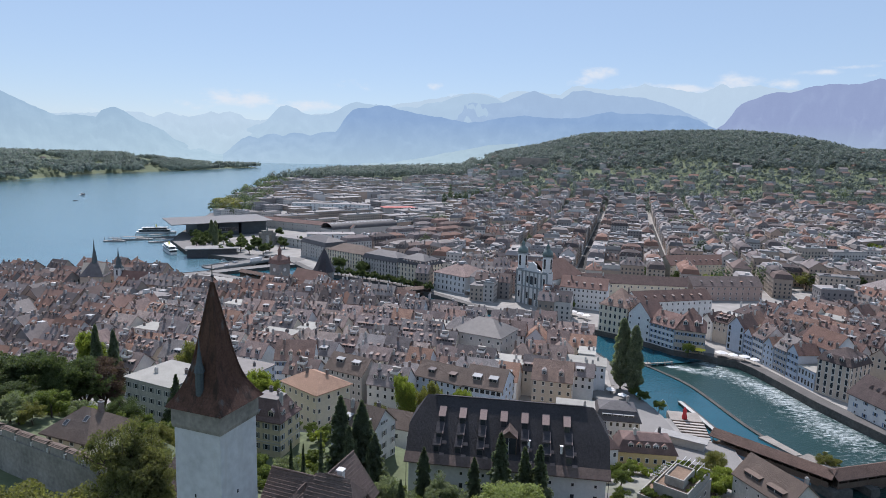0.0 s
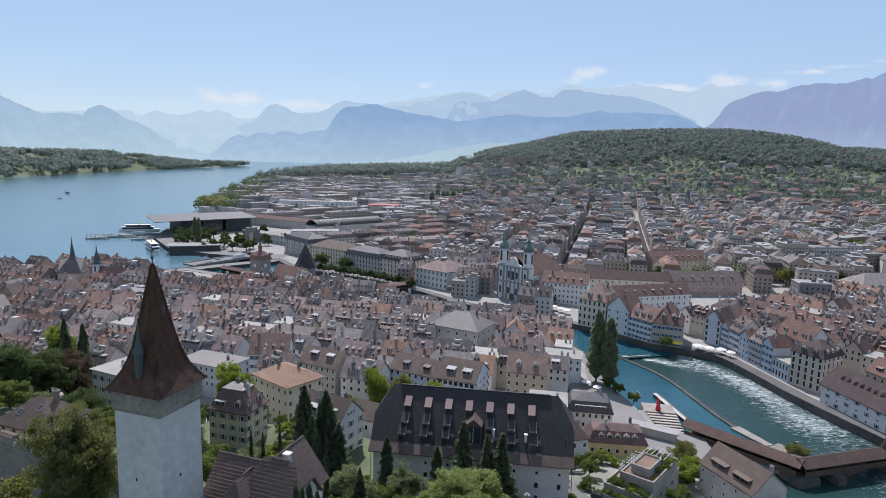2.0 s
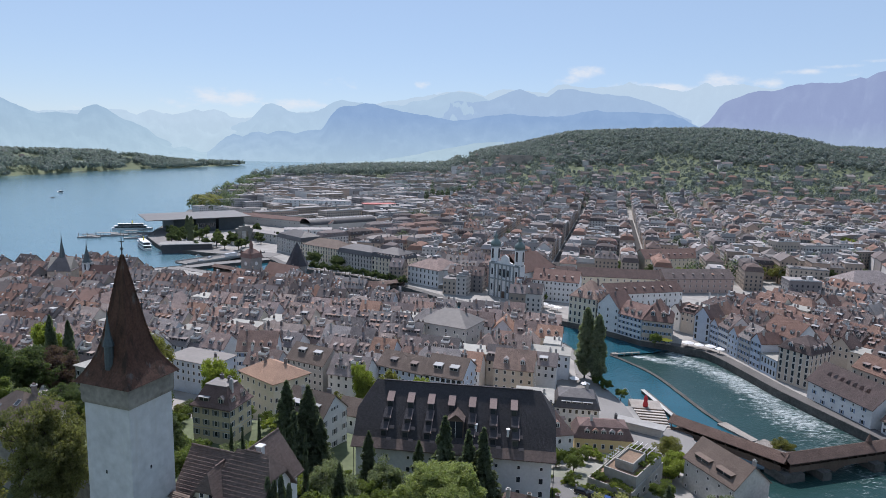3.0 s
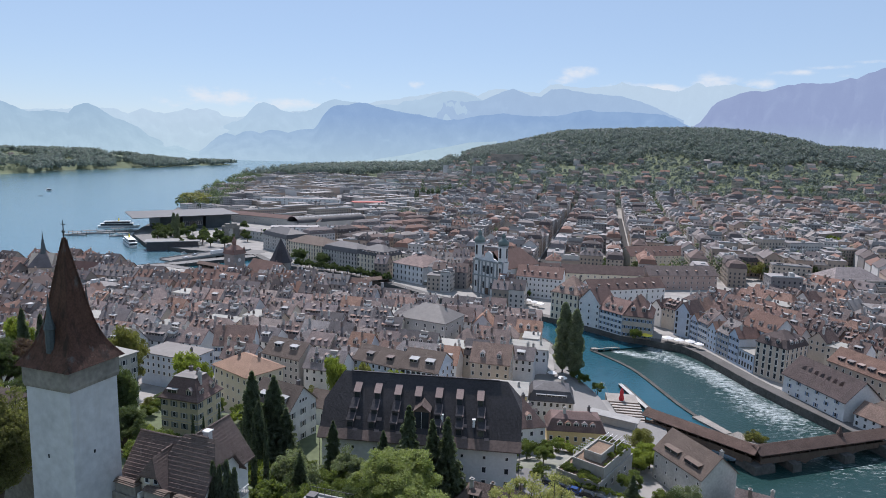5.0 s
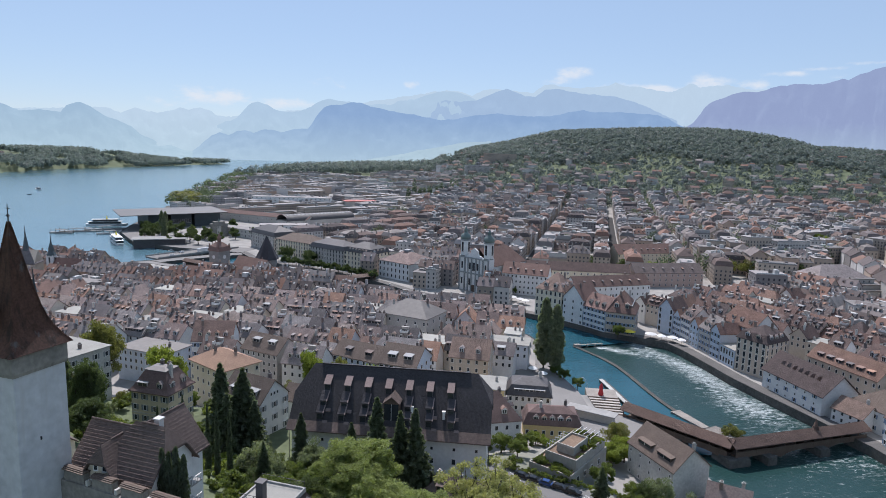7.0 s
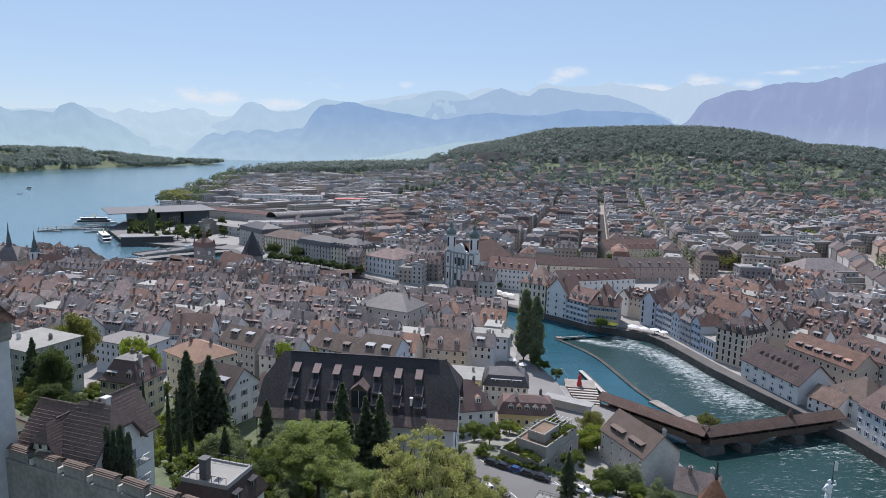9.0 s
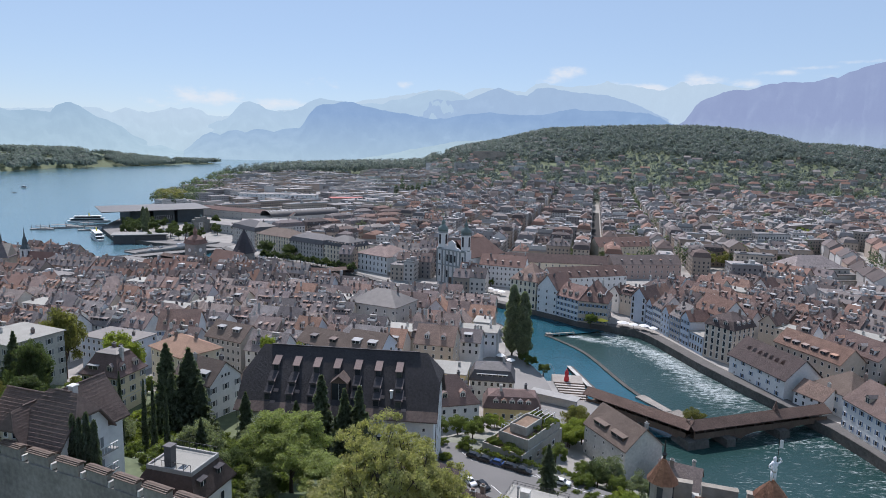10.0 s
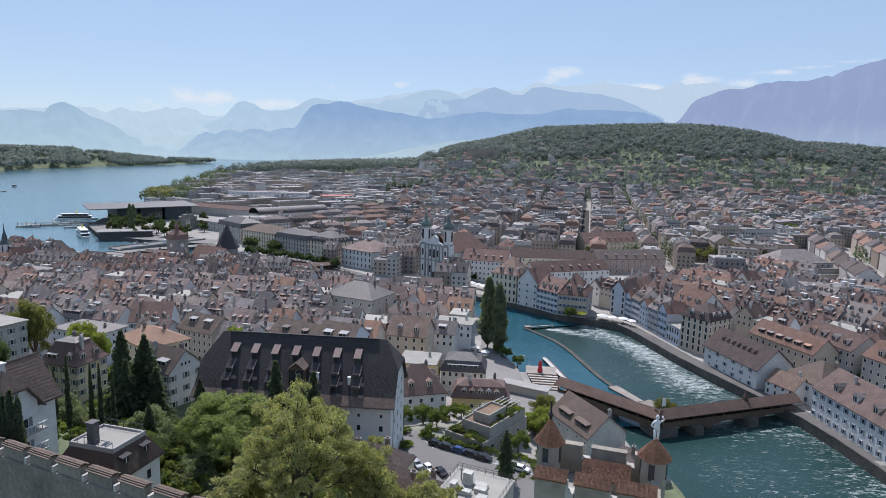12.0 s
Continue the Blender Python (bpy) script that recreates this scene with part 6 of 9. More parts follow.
M_CAR_BLACK = material("black_car_paint", (.012, .012, .014), 0.2, vary=0.05, bump=0, spec=0.6)
M_CAR_BLUE = material("blue_car_paint", (.02, .05, .16), 0.2, vary=0.05, bump=0, spec=0.6)
M_CAR_WHITE = material("white_car_paint", (.7, .7, .7), 0.25, vary=0.05, bump=0, spec=0.6)
M_CAR_SILVER = material("silver_car_paint", (.45, .46, .47), 0.25, metal=0.4, vary=0.05, bump=0, spec=0.6)
for i, (px, py, paint, what) in enumerate(((51.5, 158.0, M_CAR_BLACK, "black"), (54.5, 156.0, M_CAR_BLACK, "black"), (57.6, 154.2, M_CAR_BLUE, "dark blue"), (60.6, 152.4, M_CAR_BLACK, "black"),
                                          (63.6, 150.4, M_CAR_BLACK, "black"), (46.5, 146.6, M_CAR_SILVER, "silver"), (49.5, 144.6, M_CAR_WHITE, "white"), (52.6, 142.8, M_CAR_BLACK, "black"),
                                          (72.5, 145.0, M_CAR_WHITE, "white"))):
    car(px - 1.9, py, -28 if i < 5 or i == 8 else -62, paint, f"{what} parked car on the asphalt car park")
for i in range(7):
    g = Geo()
    g.box(-2.6, 2.6, -0.07, 0.07, 0, 0.015)
    structure("bay_line", g.mesh("bay_line", M_PAINT), "white parking bay line", pose(47.7 + 3.05 * i, 158.6 - 1.85 * i, 11.31, 0, 0, -62 if i in (0, 6) else -28))
for i in range(4):
    g = Geo()
    g.box(-2.4, 2.4, -0.07, 0.07, 0, 0.015)
    structure("bay_line", g.mesh("bay_line", M_PAINT), "white parking bay line", pose(44.8 + 3.05 * i, 147.6 - 1.9 * i, 11.31, 0, 0, -62))
for i in range(3):
    g = Geo()
    g.box(-2.4, 2.4, -0.07, 0.07, 0, 0.015)
    structure("bay_line", g.mesh("bay_line", M_PAINT), "white parking bay line", pose(73 + 3 * i, 143.5 - 1.6 * i, 11.31, 0, 0, 25 if i == 1 else -30))


# ---- the far bank: houses along the quay ----
GROUP_QUAY = "houses along the river quay"
D_BIG = dormer_mesh(2.0, 2.0, 3.6, True, M_TILE, M_PLASTER)
front_house(84, 363.2, 97.4, 353.2, 21, 17, kind="hip", pitch=40, z=3, wall=M_CREAM, roof=M_TILE_OR, label="cream corner palace with an orange hipped roof and dome lantern", win=((0, 6, 4), (1, 6, 4), (3, 5, 4)),
            wdata=W_TALL, dormers=((0, 2, 0.15, D_BIG), (1, 3, 0.15, D_BIG)), chimneys=(0.2,), group=GROUP_QUAY)
front_house(98.2, 352, 107.4, 342.3, 16, 15, True, pitch=48, z=3, wall=M_WHITE, roof=M_TILE_EAST, label="narrow white house with a stepped gable to the river", win=((1, 3, 4),), group=GROUP_QUAY)
front_house(107.6, 342, 116.6, 329.5, 15, 12.5, pitch=40, z=3, wall=M_WHITE, roof=M_TILE_EAST, label="white house with rows of blue shutters over the river", win=((0, 6, 4),), wdata=W_BLUE,
            dormers=((0, 3, 0.2, D_GABLE_WALL),), chimneys=(0.3, -0.3), group=GROUP_QUAY)
front_house(117, 329.3, 131, 323.7, 22, 12.5, kind="hip", pitch=42, z=3, wall=M_TAN, roof=M_TILE_EAST, label="large tan house with a brown hipped roof and shed dormers", win=((0, 7, 3), (1, 8, 4)), wdata=W_BLUE,
            dormers=((0, 2, 0.2, D_BIG), (1, 4, 0.3, D_SHED_ZINC)), chimneys=(0.2, -0.1), group=GROUP_QUAY)
front_house(147.5, 336, 153, 329, 14, 14, True, pitch=50, z=3, wall=M_BLUEWHITE, roof=M_TILE_EAST, label="narrow pale teal house with a curved gable", win=((1, 2, 4),), wdata=W_TALL, group=GROUP_QUAY)
for ax, ay, bx, by, h, gable_on, wall, data, roof, what in (
        (153.0, 328.0, 154.2, 321.2, 12.0, True, M_BLUEWHITE, W_BLUE, M_TILE_EAST, "narrow pale blue quay house with a gable to the river"),
        (154.4, 321.0, 155.6, 312.4, 13.0, False, M_WHITE, W_BLUE, M_TILE_EAST, "white quay house with blue shutters and dormers"),
        (155.8, 312.2, 157.0, 304.4, 11.5, True, M_BLUEWHITE, W_PLAIN, M_TILE_EAST, "blue-grey quay house with a brown gabled roof"),
        (157.2, 304.2, 158.6, 295.0, 12.5, False, M_GREYWALL, W_BLUE, M_TILE, "grey quay house with a weathered brown roof"),
        (158.8, 294.8, 160.0, 287.2, 13.5, True, M_BLUEWHITE, W_BLUE, M_TILE_EAST, "pale blue quay house with a steep gable")):
    front_house(ax, ay, bx, by, 13, h, gable_on, pitch=46 if gable_on else 43, z=3, wall=wall, roof=roof, label=what, win=((1, 3, 4),) if gable_on else ((0, 4, 4),), wdata=data,
                dormers=() if gable_on else ((0, 2, 0.18, D_GABLE_WALL), (0, 1, 0.55, D_SMALL)), chimneys=(0.3, -0.2), group=GROUP_QUAY)
front_house(160.2, 286.8, 162, 276, 14, 8.5, kind="flat", z=3, wall=M_BLUEWHITE, roof=M_GRAVEL, label="low blue-grey house with a roof terrace on the quay", win=((0, 5, 2), (1, 3, 2)), wdata=W_TALL, group=GROUP_QUAY)
front_house(168, 302, 173, 283, 14, 17, pitch=44, z=3, wall=M_WHITE, roof=M_TILE_EAST, label="tall white house standing behind the quay", win=((0, 6, 5), (1, 3, 5)), wdata=W_BLUE, dormers=((0, 3, 0.2, D_GABLE),), group=GROUP_QUAY)
front_house(162.2, 275.5, 169.5, 263.5, 16, 16, kind="mansard", pitch=35, z=3, wall=M_TAN, roof=M_TILE_EAST, label="tan five-storey corner house with bay windows", win=((0, 5, 5), (1, 5, 5)), wdata=W_TALL,
            dormers=((0, 2, 0, D_BIG), (1, 3, 0, D_BIG)), chimneys=(0.2, -0.2), group=GROUP_QUAY)


def granary():
    """The old white granary with a steep plain roof and a line of tiny dormers."""
    x, y, rot, w = edge(164.4, 254.5, 171, 224, 16)
    TAKEN.append((x, y, 15))
    root = thing("granary", pose(x, y, 2.8, 0, 0, rot), "white granary with a broad brown tile roof and small pointed dormers", "building")
    part("wall", wall_mesh("gable", w, 16, 8.8, 41, M_WHITE, 4), root)
    vs, fs, top = roof_sheet("gable", w, 16, 8.8, 41, 0.9)
    g = Geo()
    g.slab(vs, fs, 0.3)
    part("roof", g.mesh("roof", M_TILE_EAST), root)
    g = Geo()
    g.solid([(-1.0, 0, 0), (1.0, 0, 0), (0, 0, 1.5), (0, 2.4, 1.5), (-1.0, 0.9, 0.75), (1.0, 0.9, 0.75)], [(0, 1, 2), (0, 2, 3, 4), (1, 5, 3, 2)])
    slot = g.mesh("dormer", M_TILE_EAST)
    for i in range(7):
        part("dormer", slot, root, pose(-9.5 + 3.1 * i, -8 * 0.55, 8.8 + 8 * 0.45 * math.tan(radians(41))))
    for r in range(3):
        for c in range(6):
            part("window", W_BLUE if (r + c) % 2 else W_SMALL, root, pose(-12 + 4.8 * c, -8.01, 0.9 + 2.6 * r))
    for r in range(3):
        part("window", W_SMALL, root, pose(w / 2 + 0.01, -2 + 3 * r, 4.2, 0, 0, 90))


granary()
front_house(173, 221, 177, 210, 10, 5.5, pitch=38, z=3, wall=M_WHITE, roof=M_TILE_OR, label="low half-timbered house with an orange-brown roof", win=((0, 4, 2),), group=GROUP_QUAY)
front_house(180, 222, 184, 206, 17, 8.5, kind="hip", pitch=36, z=3, wall=M_WHITE, roof=M_TILE_TAN, label="white house with a broad tan pyramid roof at the bridge head", win=((0, 4, 2), (1, 4, 2)), wdata=W_BLUE, group=GROUP_QUAY)
front_house(178.3, 201, 180.4, 150, 17, 10.5, kind="gable", pitch=38, z=3, wall=M_WHITE, roof=M_TILE_EAST, label="long white river house with blue shutters and a brown roof", win=((0, 14, 3),), wdata=W_BLUE,
            dormers=((0, 5, 0.22, D_BIG),), chimneys=(-0.3, 0.0, 0.3), group=GROUP_QUAY)
front_house(187, 262, 196, 231, 13, 12, pitch=40, z=3.2, wall=M_TAN, roof=M_TILE_EAST, label="long house behind the granary with a row of dormers", win=((0, 10, 3), (1, 3, 3)), dormers=((0, 6, 0.2, D_SHED),), group=GROUP_QUAY)
front_house(205, 256, 210, 230, 15, 14, pitch=36, z=3.2, wall=M_GREYWALL, roof=M_TILE_EAST, label="grey apartment house with brick dormers", win=((0, 9, 4), (1, 3, 4)), dormers=((0, 4, 0.2, D_BIG),), group=GROUP_QUAY)
front_house(212, 226, 219, 190, 15, 14, pitch=36, z=3.2, wall=M_GREYWALL, roof=M_TILE_EAST, label="long grey apartment house with rows of windows", win=((0, 12, 4), (1, 3, 4)), dormers=((0, 5, 0.2, D_BIG),), group=GROUP_QUAY)


# ---- landmarks ----
def big_church():
    """A baroque church: a white front with stone pilasters between two onion-domed towers, and a tall nave behind."""
    x, y, rot, w = edge(40.2, 432, 60.6, 413, 44)
    TAKEN.append((x, y, 26))
    TAKEN.append((48, 424, 14))
    root = thing("church", pose(x, y, 3, 0, 0, rot), "white baroque church with two green onion-domed towers and a red-brown roof", "church")
    F = -22.0
    g = Geo()
    g.box(-7.2, 7.2, F, F + 6, -3, 23)
    prof = [(-7.2, 23), (7.2, 23), (6.4, 24.6), (3.6, 25.4), (2.8, 28.2), (0, 30), (-2.8, 28.2), (-3.6, 25.4), (-6.4, 24.6)]
    n = len(prof)
    g.solid([(a, F, b) for a, b in prof] + [(a, F + 1.4, b) for a, b in prof], [tuple(range(n)), tuple(range(2 * n - 1, n - 1, -1))] + [(i, n + i, n + (i + 1) % n, (i + 1) % n) for i in range(n)])
    part("front", g.mesh("front", M_WHITE), root)
    for zc in (12.0, 22.6):
        g = Geo()
        g.box(-13.1, 13.1, F - 0.7, F + 0.2, zc, zc + 0.9)
        part("cornice", g.mesh("cornice", M_PILASTER), root, None, "grey-green stone cornice")
    for px in (-12.6, -8.0, -5.0, -1.9, 1.9, 5.0, 8.0, 12.6):
        for z0, z1 in ((0, 12), (12.9, 22.6)):
            g = Geo()
            g.box(px - 0.5, px + 0.5, F - 0.45, F + 0.1, z0, z1)
            part("pilaster", g.mesh("pilaster", M_PILASTER), root)
    for px in (-10.3, -3.4, 3.4, 10.3):
        for z0 in (4, 15):
            part("window", W_CHURCH, root, pose(px, F - 0.05, z0))
    part("window", W_CHURCH_BIG, root, pose(0, F - 0.05, 14.2))
    g = Geo()
    g.box(-1.6, 1.6, F - 0.25, F + 0.1, 0, 4.6)
    part("door", g.mesh("door", M_WOOD), root)
    for s in (-1, 1):
        t = part("tower", None, root, pose(s * 10.3, F + 2.8, 0))
        g = Geo()
        g.box(-2.8, 2.8, -2.8, 2.8, -3, 24)
        part("tower_base", g.mesh("tower_base", M_WHITE), t)
        g = Geo()
        g.lathe(((3.3, 24), (3.3, 34.5)), 8, turn=0.39)
        part("belfry", g.mesh("belfry", M_WHITE), t)
        for zc, r in ((23.5, 3.3), (34.2, 3.75)):
            g = Geo()
            g.lathe(((r, zc), (r + 0.3, zc + 0.4), (r, zc + 0.8)), 8, turn=0.39)
            part("tower_cornice", g.mesh("tower_cornice", M_PILASTER), t)
        for k in range(4):
            g = Geo()
            g.box(-0.8, 0.8, -3.12, -2.9, 26.5, 32.5)
            g.tube((0, -3.12, 32.5), (0, -2.9, 32.5), 0.8, 0.8, 12)
            part("belfry_opening", g.mesh("belfry_opening", M_PANE), t, pose(0, 0, 0, 0, 0, 90 * k))
        g = Geo()
        g.lathe(((3.3, 34.9), (3.7, 36.2), (3.3, 37.7), (2.0, 38.9), (1.25, 39.6), (1.25, 40.8), (1.5, 41.0), (1.1, 42.0), (0.3, 43.2), (0.08, 45.0)), 16)
        part("onion_dome", g.mesh("onion_dome", M_COPPER, smooth=True), t, None, "green copper onion dome")
    g = Geo()
    g.box(-11, 11, F + 6, 22, -3, 19)
    part("nave_wall", g.mesh("nave_wall", M_WHITE), root)
    g = Geo()
    g.slab([(-12, F + 5, 18.4), (12, F + 5, 18.4), (12, 23, 18.4), (-12, 23, 18.4), (0, F + 5, 29.5), (0, 14, 29.5)], [(3, 0, 4, 5), (1, 2, 5, 4), (2, 3, 5)], 0.4)
    part("nave_roof", g.mesh("nave_roof", M_TILE_CHURCH), root, None, "red-brown nave roof")
    for k in range(5):
        part("window", W_CHURCH_BIG, root, pose(11.02, -10 + 7 * k, 7, 0, 0, 90))


M_PILASTER = material("grey_green_stone", (.24, .26, .26), 0.85, vary=0.2, bump=0.2)
M_TILE_CHURCH = material("church_tile", (.185, .115, .095), 0.85, vary=0.25, bump=0.4, bands=5)
W_CHURCH, W_CHURCH_BIG = window_mesh(1.7, 4.8), window_mesh(2.6, 6)
big_church()
front_house(70, 421, 99, 411, 16, 14.5, pitch=38, z=3, wall=M_WHITE, roof=M_TILE_CHURCH, label="long white college wing with rows of windows beside the church", win=((0, 11, 4),), dormers=((0, 5, 0.3, D_SMALL),), chimneys=(-0.3, 0.2))
front_house(114.0, 390.6, 166.5, 407.0, 15, 12, pitch=36, z=3, wall=M_WHITE, roof=M_TILE_EAST, label="long monastery wing with a brown roof and dormers", win=((0, 14, 3),), dormers=((0, 7, 0.3, D_SMALL),))
front_house(91.0, 451.3, 164.3, 445.0, 15, 12, pitch=34, z=3, wall=M_CREAM, roof=M_TILE_EAST, label="long monastery wing with a brown roof", win=((0, 16, 3),), chimneys=(-0.3, 0.1))
front_house(170.7, 453.1, 223.7, 459.5, 16, 11, pitch=36, z=3, wall=M_PINK, roof=M_TILE_EAST, label="long brown-roofed school wing", win=((0, 12, 3),), dormers=((0, 6, 0.3, D_SMALL),))
front_house(182.9, 540.6, 237.5, 556.5, 18, 11, pitch=38, z=3, wall=M_CREAM, roof=M_TILE_CHURCH, label="long red-roofed school with dormers", win=((0, 14, 3),), dormers=((0, 8, 0.3, D_SMALL),))


def theatre():
    x, y, rot, w = edge(-17.8, 465.3, 5.3, 447.1, 30)
    TAKEN.append((x, y, 22))
    root = thing("theatre", pose(x, y, 3.2, 0, 0, rot), "pale neoclassical theatre with a hipped brown roof and pediment", "building")
    part("wall", wall_mesh("flat", w, 30, 13, 0, M_WHITE), root)
    vs, fs, top = roof_sheet("hip", w, 30, 13, 24, 0.6)
    g = Geo()
    g.slab(vs, fs, 0.4)
    part("roof", g.mesh("roof", M_TILE), root)
    g = Geo()
    g.box(-2, 2, -2.5, 2.5, 0, 1.2)
    part("roof_lantern", g.mesh("roof_lantern", M_ZINC), root, pose(0, 0, top - 0.4))
    m = pose(w / 2 + 3, 0, 0)
    part("portico_wall", wall_mesh("gable", 6, 18, 13, 20, M_WHITE), root, m)
    vs, fs, _ = roof_sheet("gable", 6, 18, 13, 20, 0.5)
    g = Geo()
    g.slab(vs, fs, 0.4)
    part("portico_roof", g.mesh("portico_roof", M_TILE), root, m)
    for side, cols in ((0, 8), (1, 6)):
        put_windows(root, w if side == 0 else w + 12, 30 if side == 0 else 17, 13, side, cols, 3, W_TALL)


theatre()
front_house(-79.3, 514.3, -48.5, 491.3, 20, 14, kind="mansard", pitch=35, z=3.2, wall=M_GREYWALL, roof=M_SLATE, label="grey government block with a dark mansard on the quay", win=((0, 12, 4), (1, 5, 4)), wdata=W_TALL)
front_house(-47.5, 490.3, -25.3, 474.1, 22, 15, kind="mansard", pitch=35, z=3.2, wall=M_CREAM, roof=M_SLATE, label="cream hotel with balconies and a dark mansard", win=((0, 8, 4), (1, 6, 4)), wdata=W_TALL, dormers=((0, 6, 0, D_GABLE_WALL), (1, 4, 0, D_GABLE_WALL)))
front_house(-116.4, 549.5, -80.9, 524.5, 22, 14, kind="hip", pitch=26, z=3.2, wall=M_CREAM, roof=M_TILE_TAN, label="long cream government palace with a tan roof", win=((0, 14, 4), (1, 5, 4)), wdata=W_TALL)
front_house(-150.7, 591.9, -121.1, 560.8, 24, 14, kind="mansard", pitch=35, z=3.2, wall=M_GREYWALL, roof=M_SLATE, label="grey post palace with a dark mansard", win=((0, 10, 4), (1, 6, 4)), wdata=W_TALL)
front_house(34.8, 462.5, 53.1, 447.9, 18, 14, kind="mansard", pitch=35, z=3.2, wall=M_PINK, roof=M_TILE_EAST, label="pink-brown corner block with a mansard and dormers", win=((0, 8, 4), (1, 6, 4)), wdata=W_TALL, dormers=((0, 5, 0, D_GABLE_WALL),))


def water_tower():
    """The eight-sided stone tower standing in the river, and the roofed bridge that passes it."""
    root = thing("water_tower", pose(-97.1, 448.3, 0), "eight-sided stone tower with a pointed dark roof in the river", "tower")
    g = Geo()
    g.lathe(((7.4, -4), (7.0, 17.5)), 8, turn=0.39)
    part("shaft", g.mesh("shaft", M_STONE_WATER), root)
    g = Geo()
    g.lathe(((8.6, 17.0), (6.6, 20.5), (4.0, 26.0), (0.3, 33.6)), 8, turn=0.39)
    part("roof", g.mesh("roof", M_TILE_DARK), root)
    for k in range(8):
        g = Geo()
        g.box(-0.5, 0.5, -6.75, -6.4, 11, 12.6)
        part("window", g.mesh("window", M_PANE), root, pose(0, 0, 0, 0, 0, 45 * k))
    br = thing("chapel_bridge", pose(0, 0, 0), "long low roofed timber bridge with a brown tiled roof", "bridge")
    for (ax, ay), (bx, by) in (((-173.8, 494.2), (-104.8, 453.5)), ((-90.1, 448.2), (-38.5, 445.3)), ((-38.5, 445.3), (-20.2, 456.2))):
        L = math.hypot(bx - ax, by - ay)
        m = pose(ax, ay, 0, 0, 0, math.degrees(math.atan2(by - ay, bx - ax)))
        g = Geo()
        g.slab([(-0.8, -2.8, 5.4), (L + 0.8, -2.8, 5.4), (L + 0.8, 0, 7.4), (-0.8, 0, 7.4), (L + 0.8, 2.8, 5.4), (-0.8, 2.8, 5.4)], [(0, 1, 2, 3), (3, 2, 4, 5)], 0.2)
        part("roof", g.mesh("roof", M_TILE_OR if bx > -30 else M_TILE_BRIDGE), br, m)
        g = Geo()
        g.box(0, L, -2, 2, 2.2, 2.5)
        for s in (-2, 1.9):
            g.box(0, L, s, s + 0.1, 2.5, 3.6)
        part("deck", g.mesh("deck", M_WOOD), br, m)
        for i in range(int(L / 7) + 1):
            g = Geo()
            g.box(-0.2, 0.2, -1.9, 1.9, -3, 5.6)
            part("trestle", g.mesh("trestle", M_WOOD), br, m @ pose(min(i * 7.0, L), 0, 0))


M_STONE_WATER = material("tower_stone", (.27, .255, .24), 0.95, grain=0.8, blotch=0.15, vary=0.3, bump=0.5, shift=0.05)
water_tower()


def town_hall_tower():
    root = thing("town_hall_tower", pose(-122.0, 422.3, 3, 0, 0, -32), "square stone clock tower with a red-brown hipped roof and lantern", "tower")
    TAKEN.append((-122.0, 422.3, 7))
    g = Geo()
    g.box(-4.8, 4.8, -4.8, 4.8, -3, 24)
    part("shaft", g.mesh("shaft", M_STONE_WATER), root)
    g = Geo()
    g.loft([[(-r, -r, z), (r, -r, z), (r, r, z), (-r, r, z)] for r, z in ((5.6, 23.6), (4.4, 26.4), (1.5, 29.2))])
    part("roof", g.mesh("roof", M_TILE_CHURCH), root)
    g = Geo()
    g.lathe(((1.2, 29), (1.2, 31.5), (1.7, 31.7), (0.9, 33.2), (0.15, 35.2)), 8)
    part("lantern", g.mesh("lantern", M_TILE_CHURCH), root)
    for k in range(4):
        g = Geo()
        g.lathe(((0.6, 23.8), (0.6, 26), (0.8, 26.1), (0.05, 28.6)), 6, 4.4 if k % 2 else -4.4, 4.4 if k > 1 else -4.4)
        part("corner_turret", g.mesh("corner_turret", M_TILE_CHURCH), root)
        g = Geo()
        g.tube((0, -4.82, 19.5), (0, -4.95, 19.5), 1.3, 1.3, 16)
        part("clock_face", g.mesh("clock_face", M_FRAME), root, pose(0, 0, 0, 0, 0, 90 * k))
    front_house(-117.6, 433.4, -93.4, 416.7, 13, 11, pitch=46, z=3, wall=M_STONE_PALE, roof=M_TILE_CHURCH, label="town hall with a steep red-brown roof", win=((0, 8, 3),))


town_hall_tower()


def chapel(x, y, z, rot, tip, label, green):
    root = thing("chapel", pose(x, y, z, 0, 0, rot), label, "church")
    TAKEN.append((x, y, 12))
    g = Geo()
    g.box(-2.2, 2.2, -2.2, 2.2, -4, tip * 0.55)
    part("tower", g.mesh("tower", M_WHITE), root)
    g = Geo()
    g.lathe(((3.2, tip * 0.54), (1.8, tip * 0.62), (1.5, tip * 0.7), (0.5, tip * 0.82), (0.05, tip)), 8, turn=0.39)
    part("spire", g.mesh("spire", M_COPPER_DARK), root)
    for k in range(4):
        g = Geo()
        g.box(-0.5, 0.5, -2.25, -2.1, tip * 0.38, tip * 0.5)
        part("belfry_opening", g.mesh("belfry_opening", M_PANE), root, pose(0, 0, 0, 0, 0, 90 * k))
    part("nave_wall", wall_mesh("gable", 20, 10, 9, 48, M_WHITE), root, pose(12.5, 1, 0))
    vs, fs, _ = roof_sheet("gable", 20, 10, 9, 48, 0.5)
    g = Geo()
    g.slab(vs, fs, 0.3)
    part("nave_roof", g.mesh("nave_roof", M_TILE_DARKRED), root, pose(12.5, 1, 0))


M_COPPER_DARK = material("dark_copper", (.075, .095, .1), 0.5, vary=0.2, bump=0.2)
M_TILE_DARKRED = material("dark_red_tile", (.12, .07, .06), 0.8, vary=0.25, bump=0.4, bands=5)
chapel(-224.1, 403.9, 7, -6, 30, "white chapel with a dark pointed spire and dark red roof", True)


